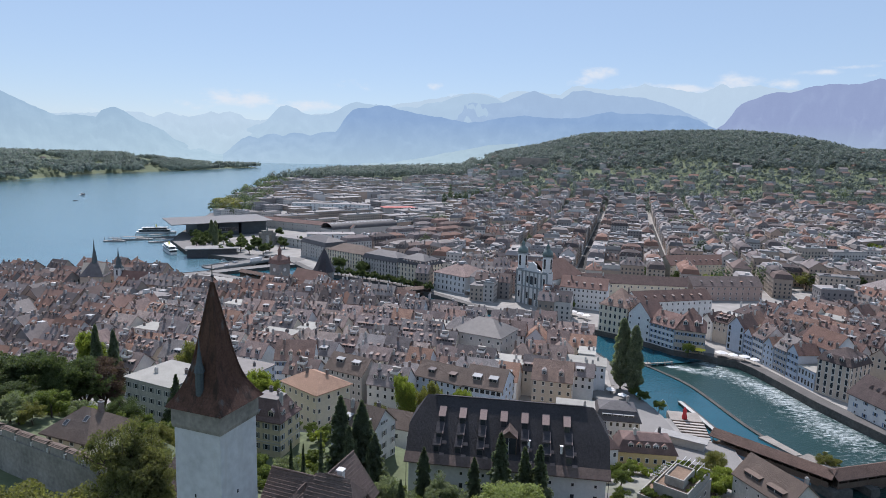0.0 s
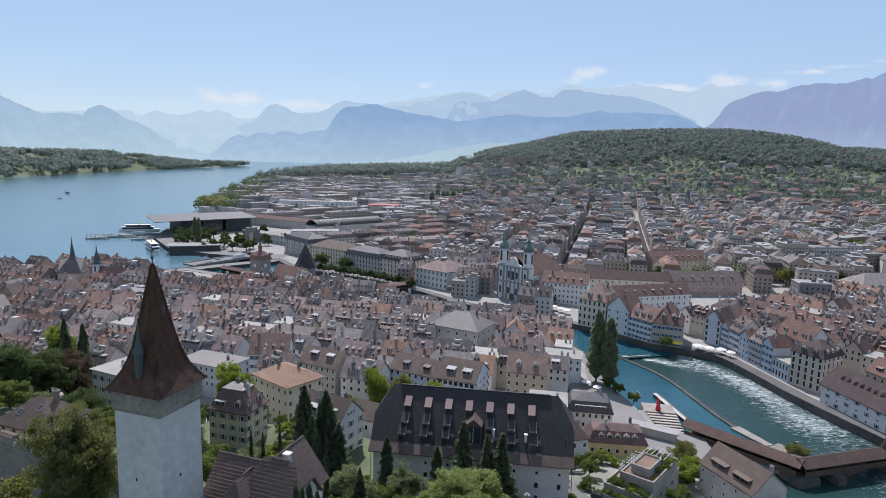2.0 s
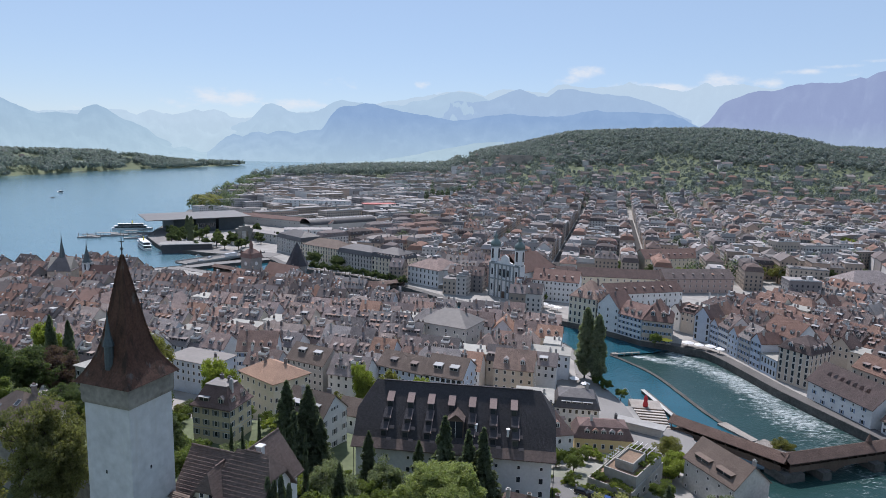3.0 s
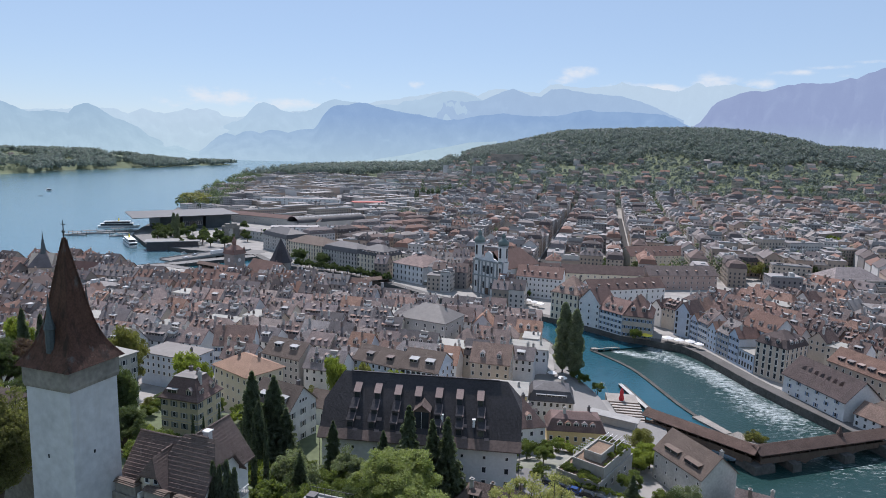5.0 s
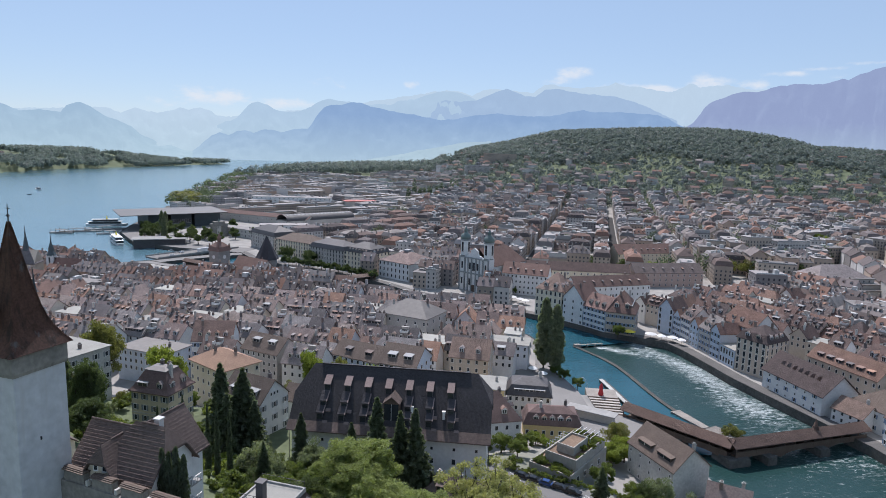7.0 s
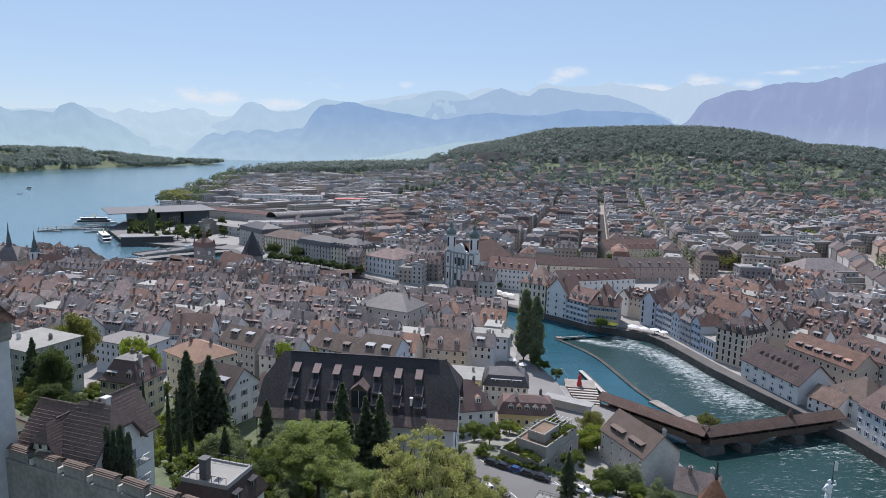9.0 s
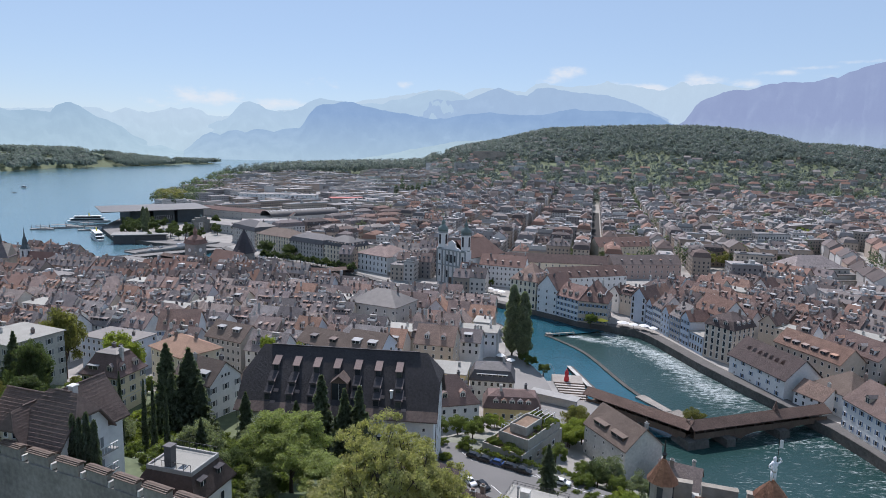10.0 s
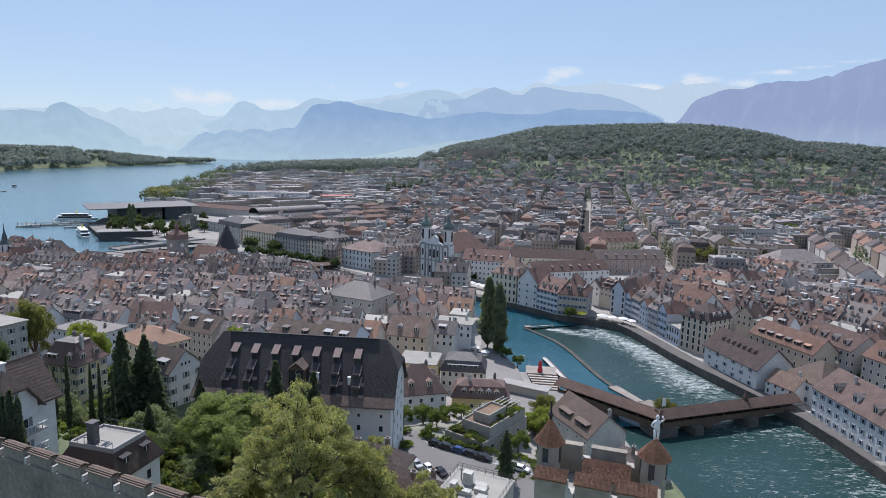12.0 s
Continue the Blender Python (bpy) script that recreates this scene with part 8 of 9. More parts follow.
def station_arch():
    root = thing("stone_arch", pose(-201, 650, 3, 0, 0, 40) @ Matrix.Diagonal((0.62, 0.62, 0.7, 1)), "weathered grey stone arch standing on the station square", "arch")
    for s in (-1, 1):
        g = Geo()
        g.box(s * 9 - 4, s * 9 + 4, -4, 4, -1, 15)
        part("pier", g.mesh("pier", M_STONE), root)
    g = Geo()
    g.box(-14, 14, -4.4, 4.4, 15, 19)
    g.box(-9, 9, -4, 4, 19, 22)
    part("attic", g.mesh("attic", M_STONE), root)
    g = Geo()
    g.lathe(((1.4, 22), (1.8, 23.5), (0.9, 25.5), (0.3, 27)), 8)
    part("crown_figure", g.mesh("crown_figure", M_COPPER), root)


station_arch()


def ship(x, y, rot, L, label):
    root = thing("ship", pose(x, y, 0, 0, 0, rot), label, "ship", "ships at the landing")
    g = Geo()
    half = [(-L / 2, 0.0), (-L / 2, 2.6), (-L * 0.2, 4.2), (L * 0.25, 4.0), (L * 0.45, 1.5), (L / 2, 0)]
    ring = [(a, -b) for a, b in half[1:]] + [(a, b) for a, b in half[-2:0:-1]]
    g.loft([[(a * 0.97, b * 0.85, -1) for a, b in ring], [(a, b, 2.0) for a, b in ring]])
    part("hull", g.mesh("hull", M_AWN), root)
    for k, (f, z) in enumerate(((0.42, 2.0), (0.33, 4.6))):
        g = Geo()
        g.box(-L * f, L * f * 0.8, -3.2 + 0.4 * k, 3.2 - 0.4 * k, z, z + 2.2)
        part("deckhouse", g.mesh("deckhouse", M_PANE), root)
        g = Geo()
        g.box(-L * f - 1, L * f * 0.8 + 1, -3.7 + 0.4 * k, 3.7 - 0.4 * k, z + 2.2, z + 2.55)
        part("deck", g.mesh("deck", M_AWN), root)
    g = Geo()
    g.tube((0, 0, 7), (0, 0, 10.5), 0.7, 0.6, 10)
    part("funnel", g.mesh("funnel", M_AWN_Y), root)
    g = Geo()
    g.tube((L * 0.3, 0, 4), (L * 0.3, 0, 13), 0.12, 0.06)
    part("mast", g.mesh("mast", M_METAL), root)


ship(-285.7, 607.6, 125, 48, "white passenger steamer moored at the landing stage")
ship(-359.6, 733.1, 20, 44, "white passenger ship moored at the landing stage")
for x, y, rot, L in ((-357, 674, 23, 40), (-336, 699, 28, 55), (-318, 664, 23, 30), (-369, 659, 8, 22)):
    g = Geo()
    g.box(-L / 2, L / 2, -2.2, 2.2, -1, 1.2)
    jt = thing("jetty", pose(x, y, 0, 0, 0, rot), "low wooden landing stage on posts in the lake", "jetty", "landing stages")
    part("deck", g.mesh("deck", M_CONCRETE), jt)
    g = Geo()
    g.box(-L / 4, L / 4, -2.4, 2.4, 3.6, 3.9)
    part("canopy", g.mesh("canopy", M_TILE_GREY), jt)
    for k in range(6):
        g = Geo()
        g.tube((0, 0, -3), (0, 0, 4.6), 0.25, 0.25)
        part("post", g.mesh("post", M_WOOD), jt, pose(-L / 2 + L * k / 5, 2.0, 0))
g = Geo()
g.box(-22, 22, -8, 8, -2, 6)
pav = thing("landing_pavilion", pose(-235.6, 589.8, 2, 0, 0, 20), "low dark pavilion with a flat pale roof at the lake", "pavilion")
part("wall", g.mesh("wall", M_SLATE), pav)
g = Geo()
g.box(-24, 24, -10, 10, 6, 6.7)
part("roof", g.mesh("roof", M_CONCRETE), pav)
bt = thing("motor_boat", pose(-747.0, 1225.7, 0, 0, 0, 160), "small white motor boat on the open lake", "boat")
g = Geo()
g.loft([[(-6, -1.6, -0.4), (4, -1.6, -0.4), (7, 0, -0.4), (4, 1.6, -0.4), (-6, 1.6, -0.4)], [(-6, -2, 1.4), (4, -2, 1.4), (8, 0, 1.8), (4, 2, 1.4), (-6, 2, 1.4)]])
part("hull", g.mesh("hull", M_AWN), bt)
g = Geo()
g.box(-5, 2, -1.5, 1.5, 1.4, 3.8)
part("cabin", g.mesh("cabin", M_PANE), bt)
g = Geo()
g.box(-5.4, 2.5, -1.8, 1.8, 3.8, 4.1)
part("cabin_roof", g.mesh("cabin_roof", M_AWN), bt)
bt = thing("motor_boat", pose(-689.0, 1107.5, 0, 0, 0, 30), "tiny dark boat on the open lake", "boat")
g = Geo()
g.loft([[(-3, -1, -0.3), (2, -1, -0.3), (4, 0, -0.3), (2, 1, -0.3), (-3, 1, -0.3)], [(-3, -1.2, 0.8), (2, -1.2, 0.8), (4.4, 0, 1), (2, 1.2, 0.8), (-3, 1.2, 0.8)]])
part("hull", g.mesh("hull", M_METAL), bt)


# ---- awnings and umbrellas ----
def umbrella(x, y, z, r, mat, label):
    root = thing("parasol", pose(x, y, z), label, "parasol", "parasols on the squares")
    g = Geo()
    g.lathe(((r, 2.5), (r * 0.6, 2.95), (0.1, 3.4)), 8)
    part("canopy", g.mesh("canopy", mat), root)
    g = Geo()
    g.tube((0, 0, 0), (0, 0, 3), 0.06, 0.06)
    part("pole", g.mesh("pole", M_METAL), root)


umbrella(128.5, 324.5, 3.3, 3.6, M_AWN_Y, "large yellow parasol on the quay")
for x, y, r in ((139, 321, 3.2), (143.5, 317.5, 2.6), (148.5, 315.5, 2.8), (151.5, 311, 2.4), (68, 262, 2.2), (71.5, 256, 2.0), (64, 402, 3), (68, 405, 3), (71, 401, 3.2), (75, 398, 3), (70, 396, 3),
                (79, 393, 2.6), (82, 389, 2.6), (66, 397, 2.6), (5, 452, 4), (9, 449, 3.5), (13, 446, 3)):
    umbrella(x, y, 3.2, r, M_AWN, "white parasol on the river square")


# ---- trees ----
def leaf_sheet(name, pos, size, mat, seed, flat=0.0, facing=None):
    """Many small bent leaves at the given places, each of two triangles, turned at random or about the given outward directions."""
    rng = np.random.default_rng(seed)
    n = len(pos)
    a = rng.normal(size=(n, 3))
    a /= np.linalg.norm(a, axis=1, keepdims=True)
    b = rng.normal(size=(n, 3))
    b[:, 2] *= 1 - flat
    if facing is not None:
        a = np.cross(a, facing)
        a /= np.linalg.norm(a, axis=1, keepdims=True) + 1e-9
        b = np.cross(facing, a)
    b -= a * (a * b).sum(1, keepdims=True)
    b /= np.linalg.norm(b, axis=1, keepdims=True) + 1e-9
    s = (size * rng.uniform(0.6, 1.4, n))[:, None]
    bend = np.cross(a, b) * s * 0.25
    v = np.stack([pos - a * s, pos - b * s * 0.6 + bend, pos + a * s, pos + b * s * 0.6 + bend], 1).reshape(-1, 3)
    f = np.arange(n * 4).reshape(-1, 4)
    me = bpy.data.meshes.new(name)
    me.vertices.add(n * 4)
    me.vertices.foreach_set("co", v.astype(np.float32).ravel())
    me.loops.add(n * 4)
    me.loops.foreach_set("vertex_index", f.ravel().astype(np.int32))
    me.polygons.add(n)
    me.polygons.foreach_set("loop_start", (np.arange(n) * 4).astype(np.int32))
    me.update(calc_edges=True)
    me.validate()
    me.materials.append(mat)
    return me


def round_crown(h, r, clumps, leaves, size, mat, seed, low=0.25):
    """A broad crown: leaves gathered in clumps on an uneven ball, with gaps between."""
    rng = np.random.default_rng(seed)
    d = rng.normal(size=(clumps, 3))
    d /= np.linalg.norm(d, axis=1, keepdims=True)
    d[:, 2] = np.abs(d[:, 2]) * 1.0 - 0.35 * (rng.random(clumps) < 0.4)
    rad = rng.uniform(0.45, 1.0, clumps)[:, None]
    hz = h * (1 - low) / 2
    c = d * rad * np.array([r, r, hz]) * rng.uniform(0.85, 1.15, (clumps, 1)) + np.array([0, 0, h * low + hz * 0.8])
    cr = r * rng.uniform(0.2, 0.36, clumps)
    k = rng.integers(0, clumps, leaves)
    o = rng.normal(size=(leaves, 3))
    o /= np.linalg.norm(o, axis=1, keepdims=True)
    o *= (rng.random((leaves, 1)) ** 0.4)
    o[:, 2] *= 0.75
    return leaf_sheet("crown", c[k] + o * cr[k][:, None], size, mat, seed + 1)


def column_crown(h, r, leaves, size, mat, seed, taper=0.5, low=0.06):
    """A tall narrow crown, as of a poplar or a cypress."""
    rng = np.random.default_rng(seed)
    t = rng.random(leaves)
    prof = np.minimum(1, (t / 0.18) ** 0.7) * np.maximum(0, 1 - t) ** taper
    ang = rng.random(leaves) * 6.283
    lump = 1 + 0.22 * np.sin(ang * 3 + t * 19) + 0.15 * np.sin(ang * 5 - t * 31)
    rr = r * prof * lump * (rng.random(leaves) ** 0.35)
    p = np.stack([rr * np.cos(ang), rr * np.sin(ang), h * (low + (1 - low) * t)], 1)
    return leaf_sheet("crown", p, size, mat, seed + 1)


def conifer_crown(h, r, leaves, size, mat, seed):
    """Whorls of drooping boughs on a cone."""
    rng = np.random.default_rng(seed)
    whorls = int(h / 0.9)
    k = rng.integers(0, whorls, leaves)
    t = (k + 0.5) / whorls
    boughs = 9
    b = rng.integers(0, boughs, leaves)
    ang = (b + rng.normal(0, 0.13, leaves)) * 6.283 / boughs + k * 1.3
    out = rng.random(leaves) ** 0.6
    reach = r * (1 - t) ** 0.85 * (0.75 + 0.35 * np.sin(k * 2.3 + b * 1.7))
    rr = reach * out
    z = h * (0.08 + 0.92 * t) - rr * 0.35 + rng.normal(0, 0.12, leaves)
    return leaf_sheet("crown", np.stack([rr * np.cos(ang), rr * np.sin(ang), z], 1), size, mat, seed + 1, 0.4)


def trunk_mesh(h, r, limbs, spread, seed):
    rng = random.Random(seed)
    g = Geo()
    bend = [(rng.uniform(-0.2, 0.2) * i, rng.uniform(-0.2, 0.2) * i) for i in range(5)]
    pts = [(bend[i][0], bend[i][1], h * i / 4 * 0.72 - (1.0 if i == 0 else 0)) for i in range(5)]
    for i in range(4):
        g.tube(pts[i], pts[i + 1], r * (1 - 0.2 * i), r * (1 - 0.2 * (i + 1)), 8)
    for k in range(limbs):
        z = h * rng.uniform(0.25, 0.6)
        a = 6.283 * k / limbs + rng.uniform(-0.4, 0.4)
        e = (spread * math.cos(a) * rng.uniform(0.5, 0.85), spread * math.sin(a) * rng.uniform(0.5, 0.85), z + h * rng.uniform(0.12, 0.3))
        m = (e[0] * 0.45, e[1] * 0.45, z + (e[2] - z) * 0.3)
        g.tube((0, 0, z), m, r * 0.4, r * 0.26, 6)
        g.tube(m, e, r * 0.26, r * 0.08, 6)
    return g.mesh("trunk", M_TRUNK)


def branching_tree(h, r, leaves, size, mat, seed, forks=(5, 4, 4), stem=0.28, spread=0.9, fluff=0.2, bark=None):
    """A tree grown limb by limb: trunk, limbs and boughs in one mesh, leaves in clumps at the ends of the boughs."""
    rng = random.Random(seed)
    g = Geo()
    tips = []
    axis = Vector((0, 0, h * 0.56))

    def grow(p, d, length, rad, level):
        mid = p + d * length * 0.5 + Vector((rng.uniform(-0.1, 0.1), rng.uniform(-0.1, 0.1), 0)) * length
        end = p + d * length
        n = 8 if level == 0 else 6 if level == 1 else 4
        g.tube(p, mid, rad, rad * 0.8, n)
        g.tube(mid, end, rad * 0.8, rad * 0.6, n)
        if level >= 2:
            tips.append((mid, 0.6))
        if level == 3:
            tips.append((end, 1.0))
            return
        k = forks[level]
        turn = rng.uniform(0, 6.28)
        for i in range(k):
            a = turn + 6.283 * (i + rng.uniform(-0.25, 0.25)) / k
            tilt = spread * (rng.uniform(0.35, 1.1) if level else rng.uniform(0.25, 1.05))
            u = d.orthogonal().normalized()
            w = d.cross(u)
            nd = (d * math.cos(tilt) + (u * math.cos(a) + w * math.sin(a)) * math.sin(tilt))
            nd = (nd + Vector((0, 0, 0.12))).normalized()
            grow(end if i < 3 else mid.lerp(end, rng.uniform(0.4, 1)), nd, length * rng.uniform(0.62, 0.95) * (1.0 if level else 1.0), rad * 0.55, level + 1)

    grow(Vector((0, 0, -1.2)), Vector((0, 0, 1)), h * stem + 1.2, r * 0.075, 0)
    pts = np.array([tuple(t[0]) for t in tips])
    wgt = np.array([t[1] for t in tips])
    # fit the grown boughs into the wanted height and spread
    top, reach = pts[:, 2].max(), np.percentile(np.hypot(pts[:, 0], pts[:, 1]), 94)
    sx, sz = (r * (1 - fluff)) / reach, (h - r * fluff) / top
    trunk = g.mesh("trunk", bark or M_TRUNK)
    trunk.transform(Matrix.Diagonal((sx, sx, sz, 1)))
    pts = pts * np.array([sx, sx, sz])
    gen = np.random.default_rng(seed)
    k = gen.choice(len(pts), leaves, p=wgt / wgt.sum())
    o = gen.normal(size=(leaves, 3))
    o /= np.linalg.norm(o, axis=1, keepdims=True)
    o *= gen.random((leaves, 1)) ** 0.45
    o[:, 2] = o[:, 2] * 0.7 + 0.1
    cr = r * fluff * gen.uniform(0.6, 1.25, len(pts))
    return leaf_sheet("crown", pts[k] + o * cr[k][:, None], size, mat, seed + 1), trunk


def tree_kind(crown, trunk, name, label, category="tree", group=""):
    return (crown, trunk, name, label, category, group)


def plant(kind, x, y, scale=1.0, turn=0.0, z=None, squash=1.0):
    crown, trunk, name, label, category, group = kind
    z = ground_height(x, y) if z is None else z
    root = thing(name, Matrix.Translation((x, y, z - 0.2)) @ Matrix.Rotation(turn, 4, "Z") @ Matrix.Diagonal((scale, scale, scale * squash, 1)), label, category, group)
    part("trunk", trunk, root)
    part("crown", crown, root)
    return root


M_LEAF_MID = leaf_material("deep_green_leaves", (.135, .14, .062))
M_POPLAR = leaf_material("poplar_leaves", (.2, .225, .155))
T_SMALL = trunk_mesh(8, 0.28, 4, 2.6, 3)
T_BUSH = trunk_mesh(2.6, 0.1, 4, 1.2, 7)
T_BIG = trunk_mesh(18, 0.5, 8, 6, 4)
T_POLE = trunk_mesh(20, 0.4, 0, 0, 5)
M_LEAF_SUN = leaf_material("sunlit_lime_leaves", (.225, .26, .1))
M_LEAF_PALE = leaf_material("yellowing_lime_leaves", (.285, .28, .13))
M_BARK_GREY = material("grey_bark", (.06, .05, .042), 0.95, vary=0.3, grain=5, bump=0.6)
H_TREE = {}


def grown(name, label, h, r, *args, **kw):
    crown, trunk = branching_tree(h, r, *args, **kw)
    k = tree_kind(crown, trunk, name, label)
    H_TREE[label] = h
    return k


def plant_to(kind, x, y, top, turn=0.0, wide=1.0):
    """Plants a tree so that its crown ends at the given height."""
    z = ground_height(x, y)
    s = (top - z) / H_TREE[kind[3]]
    crown, trunk, name, label, category, group = kind
    root = thing(name, Matrix.Translation((x, y, z - 0.2)) @ Matrix.Rotation(turn, 4, "Z") @ Matrix.Diagonal((wide, wide, s, 1)), label, category, group)
    part("trunk", trunk, root)
    part("crown", crown, root)


LIME = grown("lime_tree", "large green lime tree in full leaf behind the wall", 22, 8.4, 60000, 0.17, M_LEAF_SUN, 11, forks=(5, 5, 5), fluff=0.17)
LIME_OLIVE = grown("lime_tree", "large open lime tree with yellowing leaves and dark limbs", 28, 8.2, 42000, 0.13, M_LEAF_PALE, 17, forks=(5, 5, 6), stem=0.3, spread=0.9, fluff=0.1, bark=M_BARK_GREY)
LIME_SMALL = grown("lime_tree", "smaller lime tree with yellowing leaves behind the wall", 20, 5.6, 30000, 0.14, M_LEAF_PALE, 23, forks=(5, 5, 4), fluff=0.16, bark=M_BARK_GREY)
BIG_OAK = grown("broadleaf_tree", "large dark green broadleaf tree beside the wall tower", 21, 7.0, 52000, 0.15, M_LEAF_MID, 29, forks=(5, 5, 5), stem=0.2, fluff=0.17)
WOOD_OAK = grown("broadleaf_tree", "dark green broadleaf tree in the hillside wood", 22, 8.5, 34000, 0.24, M_LEAF_DARK, 37, forks=(6, 5, 4), stem=0.12, spread=1.0, fluff=0.2)
GROWN_BEECH = grown("copper_beech", "large dark purple copper beech beside the pale block", 19, 8.0, 34000, 0.19, M_LEAF_RED, 43, forks=(5, 5, 5), stem=0.15, fluff=0.18)
GROWN_OLIVE = grown("broadleaf_tree", "broad olive green tree among the old houses", 14, 7.0, 26000, 0.2, M_LEAF_OLIVE, 47, forks=(5, 5, 4), stem=0.18, fluff=0.2)
GROWN_BRIGHT = grown("broadleaf_tree", "bright yellow-green garden tree beside the yellow villa", 13, 6.0, 22000, 0.19, M_LEAF_BRIGHT, 53, forks=(5, 5, 4), stem=0.18, fluff=0.2)
CONE = tree_kind(column_crown(20, 3.2, 12000, 0.3, M_NEEDLE, 57, 0.6), T_POLE, "conifer", "dense dark conifer behind the copper beech")
H_TREE[CONE[3]] = 20
OAK = tree_kind(round_crown(16, 7, 60, 22000, 0.2, M_LEAF_DARK, 21, 0.08), T_BIG, "broadleaf_tree", "dark green broadleaf tree on the hillside")
BRIGHT = tree_kind(round_crown(9, 4.2, 34, 9000, 0.19, M_LEAF_BRIGHT, 31, 0.12), T_SMALL, "broadleaf_tree", "bright yellow-green tree among the houses")
OLIVE = tree_kind(round_crown(12, 6, 44, 12000, 0.21, M_LEAF_OLIVE, 33, 0.12), T_SMALL, "broadleaf_tree", "olive green tree among the houses")
GREY = tree_kind(round_crown(8, 4, 36, 9000, 0.16, M_LEAF_GREY, 37, 0.08), T_SMALL, "broadleaf_tree", "grey-green tree in the garden")
GREEN = tree_kind(round_crown(8, 3.8, 34, 8000, 0.18, M_LEAF, 41, 0.1), T_SMALL, "broadleaf_tree", "green garden tree beside the houses")
BEECH = tree_kind(round_crown(17, 8.5, 60, 20000, 0.22, M_LEAF_RED, 43, 0.08), T_BIG, "copper_beech", "dark purple copper beech among the city blocks")
SPRUCE = tree_kind(conifer_crown(20, 5.6, 22000, 0.33, M_NEEDLE, 51), T_POLE, "spruce", "tall dark spruce tree")
H_TREE[SPRUCE[3]] = 20
SPRUCE_B = tree_kind(conifer_crown(18, 5.2, 11000, 0.3, M_NEEDLE, 53), T_POLE, "spruce", "broad dark conifer tree")
CYPRESS = tree_kind(column_crown(13, 1.0, 5200, 0.2, M_CYPRESS, 61, 0.7), T_SMALL, "cypress", "slender dark cypress in the garden")
YEW = tree_kind(column_crown(9, 1.4, 4200, 0.2, M_CYPRESS, 63, 0.35), T_SMALL, "clipped_yew", "dense dark columnar yew beside the villa")
POPLAR = tree_kind(column_crown(34, 4.6, 17000, 0.42, M_POPLAR, 71, 0.42), T_POLE, "poplar", "tall dark green columnar poplar at the river")
ROUND = tree_kind(round_crown(7, 3.4, 16, 1400, 0.42, M_LEAF_DARK, 81, 0.2), T_SMALL, "street_tree", "round clipped tree on the quay")
SHRUB = tree_kind(round_crown(3.2, 2.6, 14, 1600, 0.22, M_LEAF, 91, 0.0), T_BUSH, "shrub", "green leafy shrub in the garden", "shrub")
SHRUB_Y = tree_kind(round_crown(3.0, 2.4, 14, 1500, 0.22, M_LEAF_BRIGHT, 93, 0.0), T_BUSH, "shrub", "yellow-green leafy shrub in the garden", "shrub")

# large trees below the wall
plant_to(LIME_OLIVE, 31.6, 67.5, 64.2, 0.3)
plant_to(LIME_SMALL, 40.2, 71.0, 55.3, 1.9)
plant_to(LIME_SMALL, 47.5, 69.0, 50.5, 0.7)
plant_to(LIME_SMALL, 24.0, 80.0, 47.5, 2.9, 1.1)
plant_to(LIME, 12.8, 103.5, 46.9, 1.1)
plant_to(LIME, 21.5, 97.0, 43.0, 2.7, 0.8)
plant(OAK, 5, 107, 0.75, 0.5, 24.5)
plant(OAK, 24, 110, 0.75, 2.1, 22)
# big tree beside the wall tower, and its neighbours
plant_to(BIG_OAK, -46.4, 86.3, 65.2, 0.8)
plant(OLIVE, -60, 84, 1.1, 2.0, 42)
plant(OLIVE, -68, 88, 0.95, 2.5, 42)
plant(OLIVE, -53, 80, 0.9, 0.2, 42)
# dark wood on the slope behind the wall
for i, (x, y, top) in enumerate(((-113, 168, 46.5), (-122.5, 168, 45), (-131, 166, 45), (-118, 158, 41), (-128, 182, 42), (-140, 178, 43), (-150, 184, 43), (-111, 178, 42), (-142, 165, 42))):
    plant_to(WOOD_OAK, x, y, top, i * 1.3, 1.0 if i % 3 else 0.85)
plant_to(GROWN_OLIVE, -127, 156, 38, 0.5)
for kind, x, y, size in ((GREEN, -108, 146, 0.9), (GREY, -101, 142, 0.8), (GREEN, -94, 138, 1.0), (BRIGHT, -90, 146, 0.6), (GREEN, -104, 152, 0.8), (GREY, -97, 131, 0.7)):
    plant(kind, x, y, size, x)
plant_to(GROWN_BEECH, -107, 181.5, 40.6, 0.4)
plant_to(CONE, -129.5, 216, 40.2, 0.2)
plant_to(CONE, -123.0, 216, 38.4, 1.2, 1.05)
plant_to(GROWN_BRIGHT, -138.5, 228, 35, 0.4)
plant(SPRUCE, -79.5, 170.9, 0.95, 2.0)
plant_to(GROWN_OLIVE, -97.2, 225, 34.3, 0.7, 1.1)
plant_to(GROWN_BRIGHT, -62.8, 198, 33, 0.4, 1.1)
# conifers and cypresses in the villa gardens
for i, (x, y, top, wide) in enumerate(((-27.3, 147.5, 44.9, 1.25), (-22.2, 148.4, 43.6, 1.3), (-24.5, 143.5, 39, 1.0), (-18.5, 145.5, 36.5, 0.95), (-9.8, 122, 37.5, 0.55))):
    plant_to(SPRUCE, x, y, top, i * 1.1, wide)
for x, y, top in ((-21.2, 122, 45.4), (-19.2, 121.6, 45.6), (-16.8, 122, 44.1), (-27, 124, 46.2), (-31.5, 127, 42), (-35, 130, 41)):
    plant(CYPRESS, x, y, 0.72, x, None, (top - ground_height(x, y)) / (13 * 0.72))
plant_to(WOOD_OAK, -61.1, 150, 44.9, 0.3, 0.66)
plant_to(WOOD_OAK, -48, 126, 44.5, 1.9, 0.55)
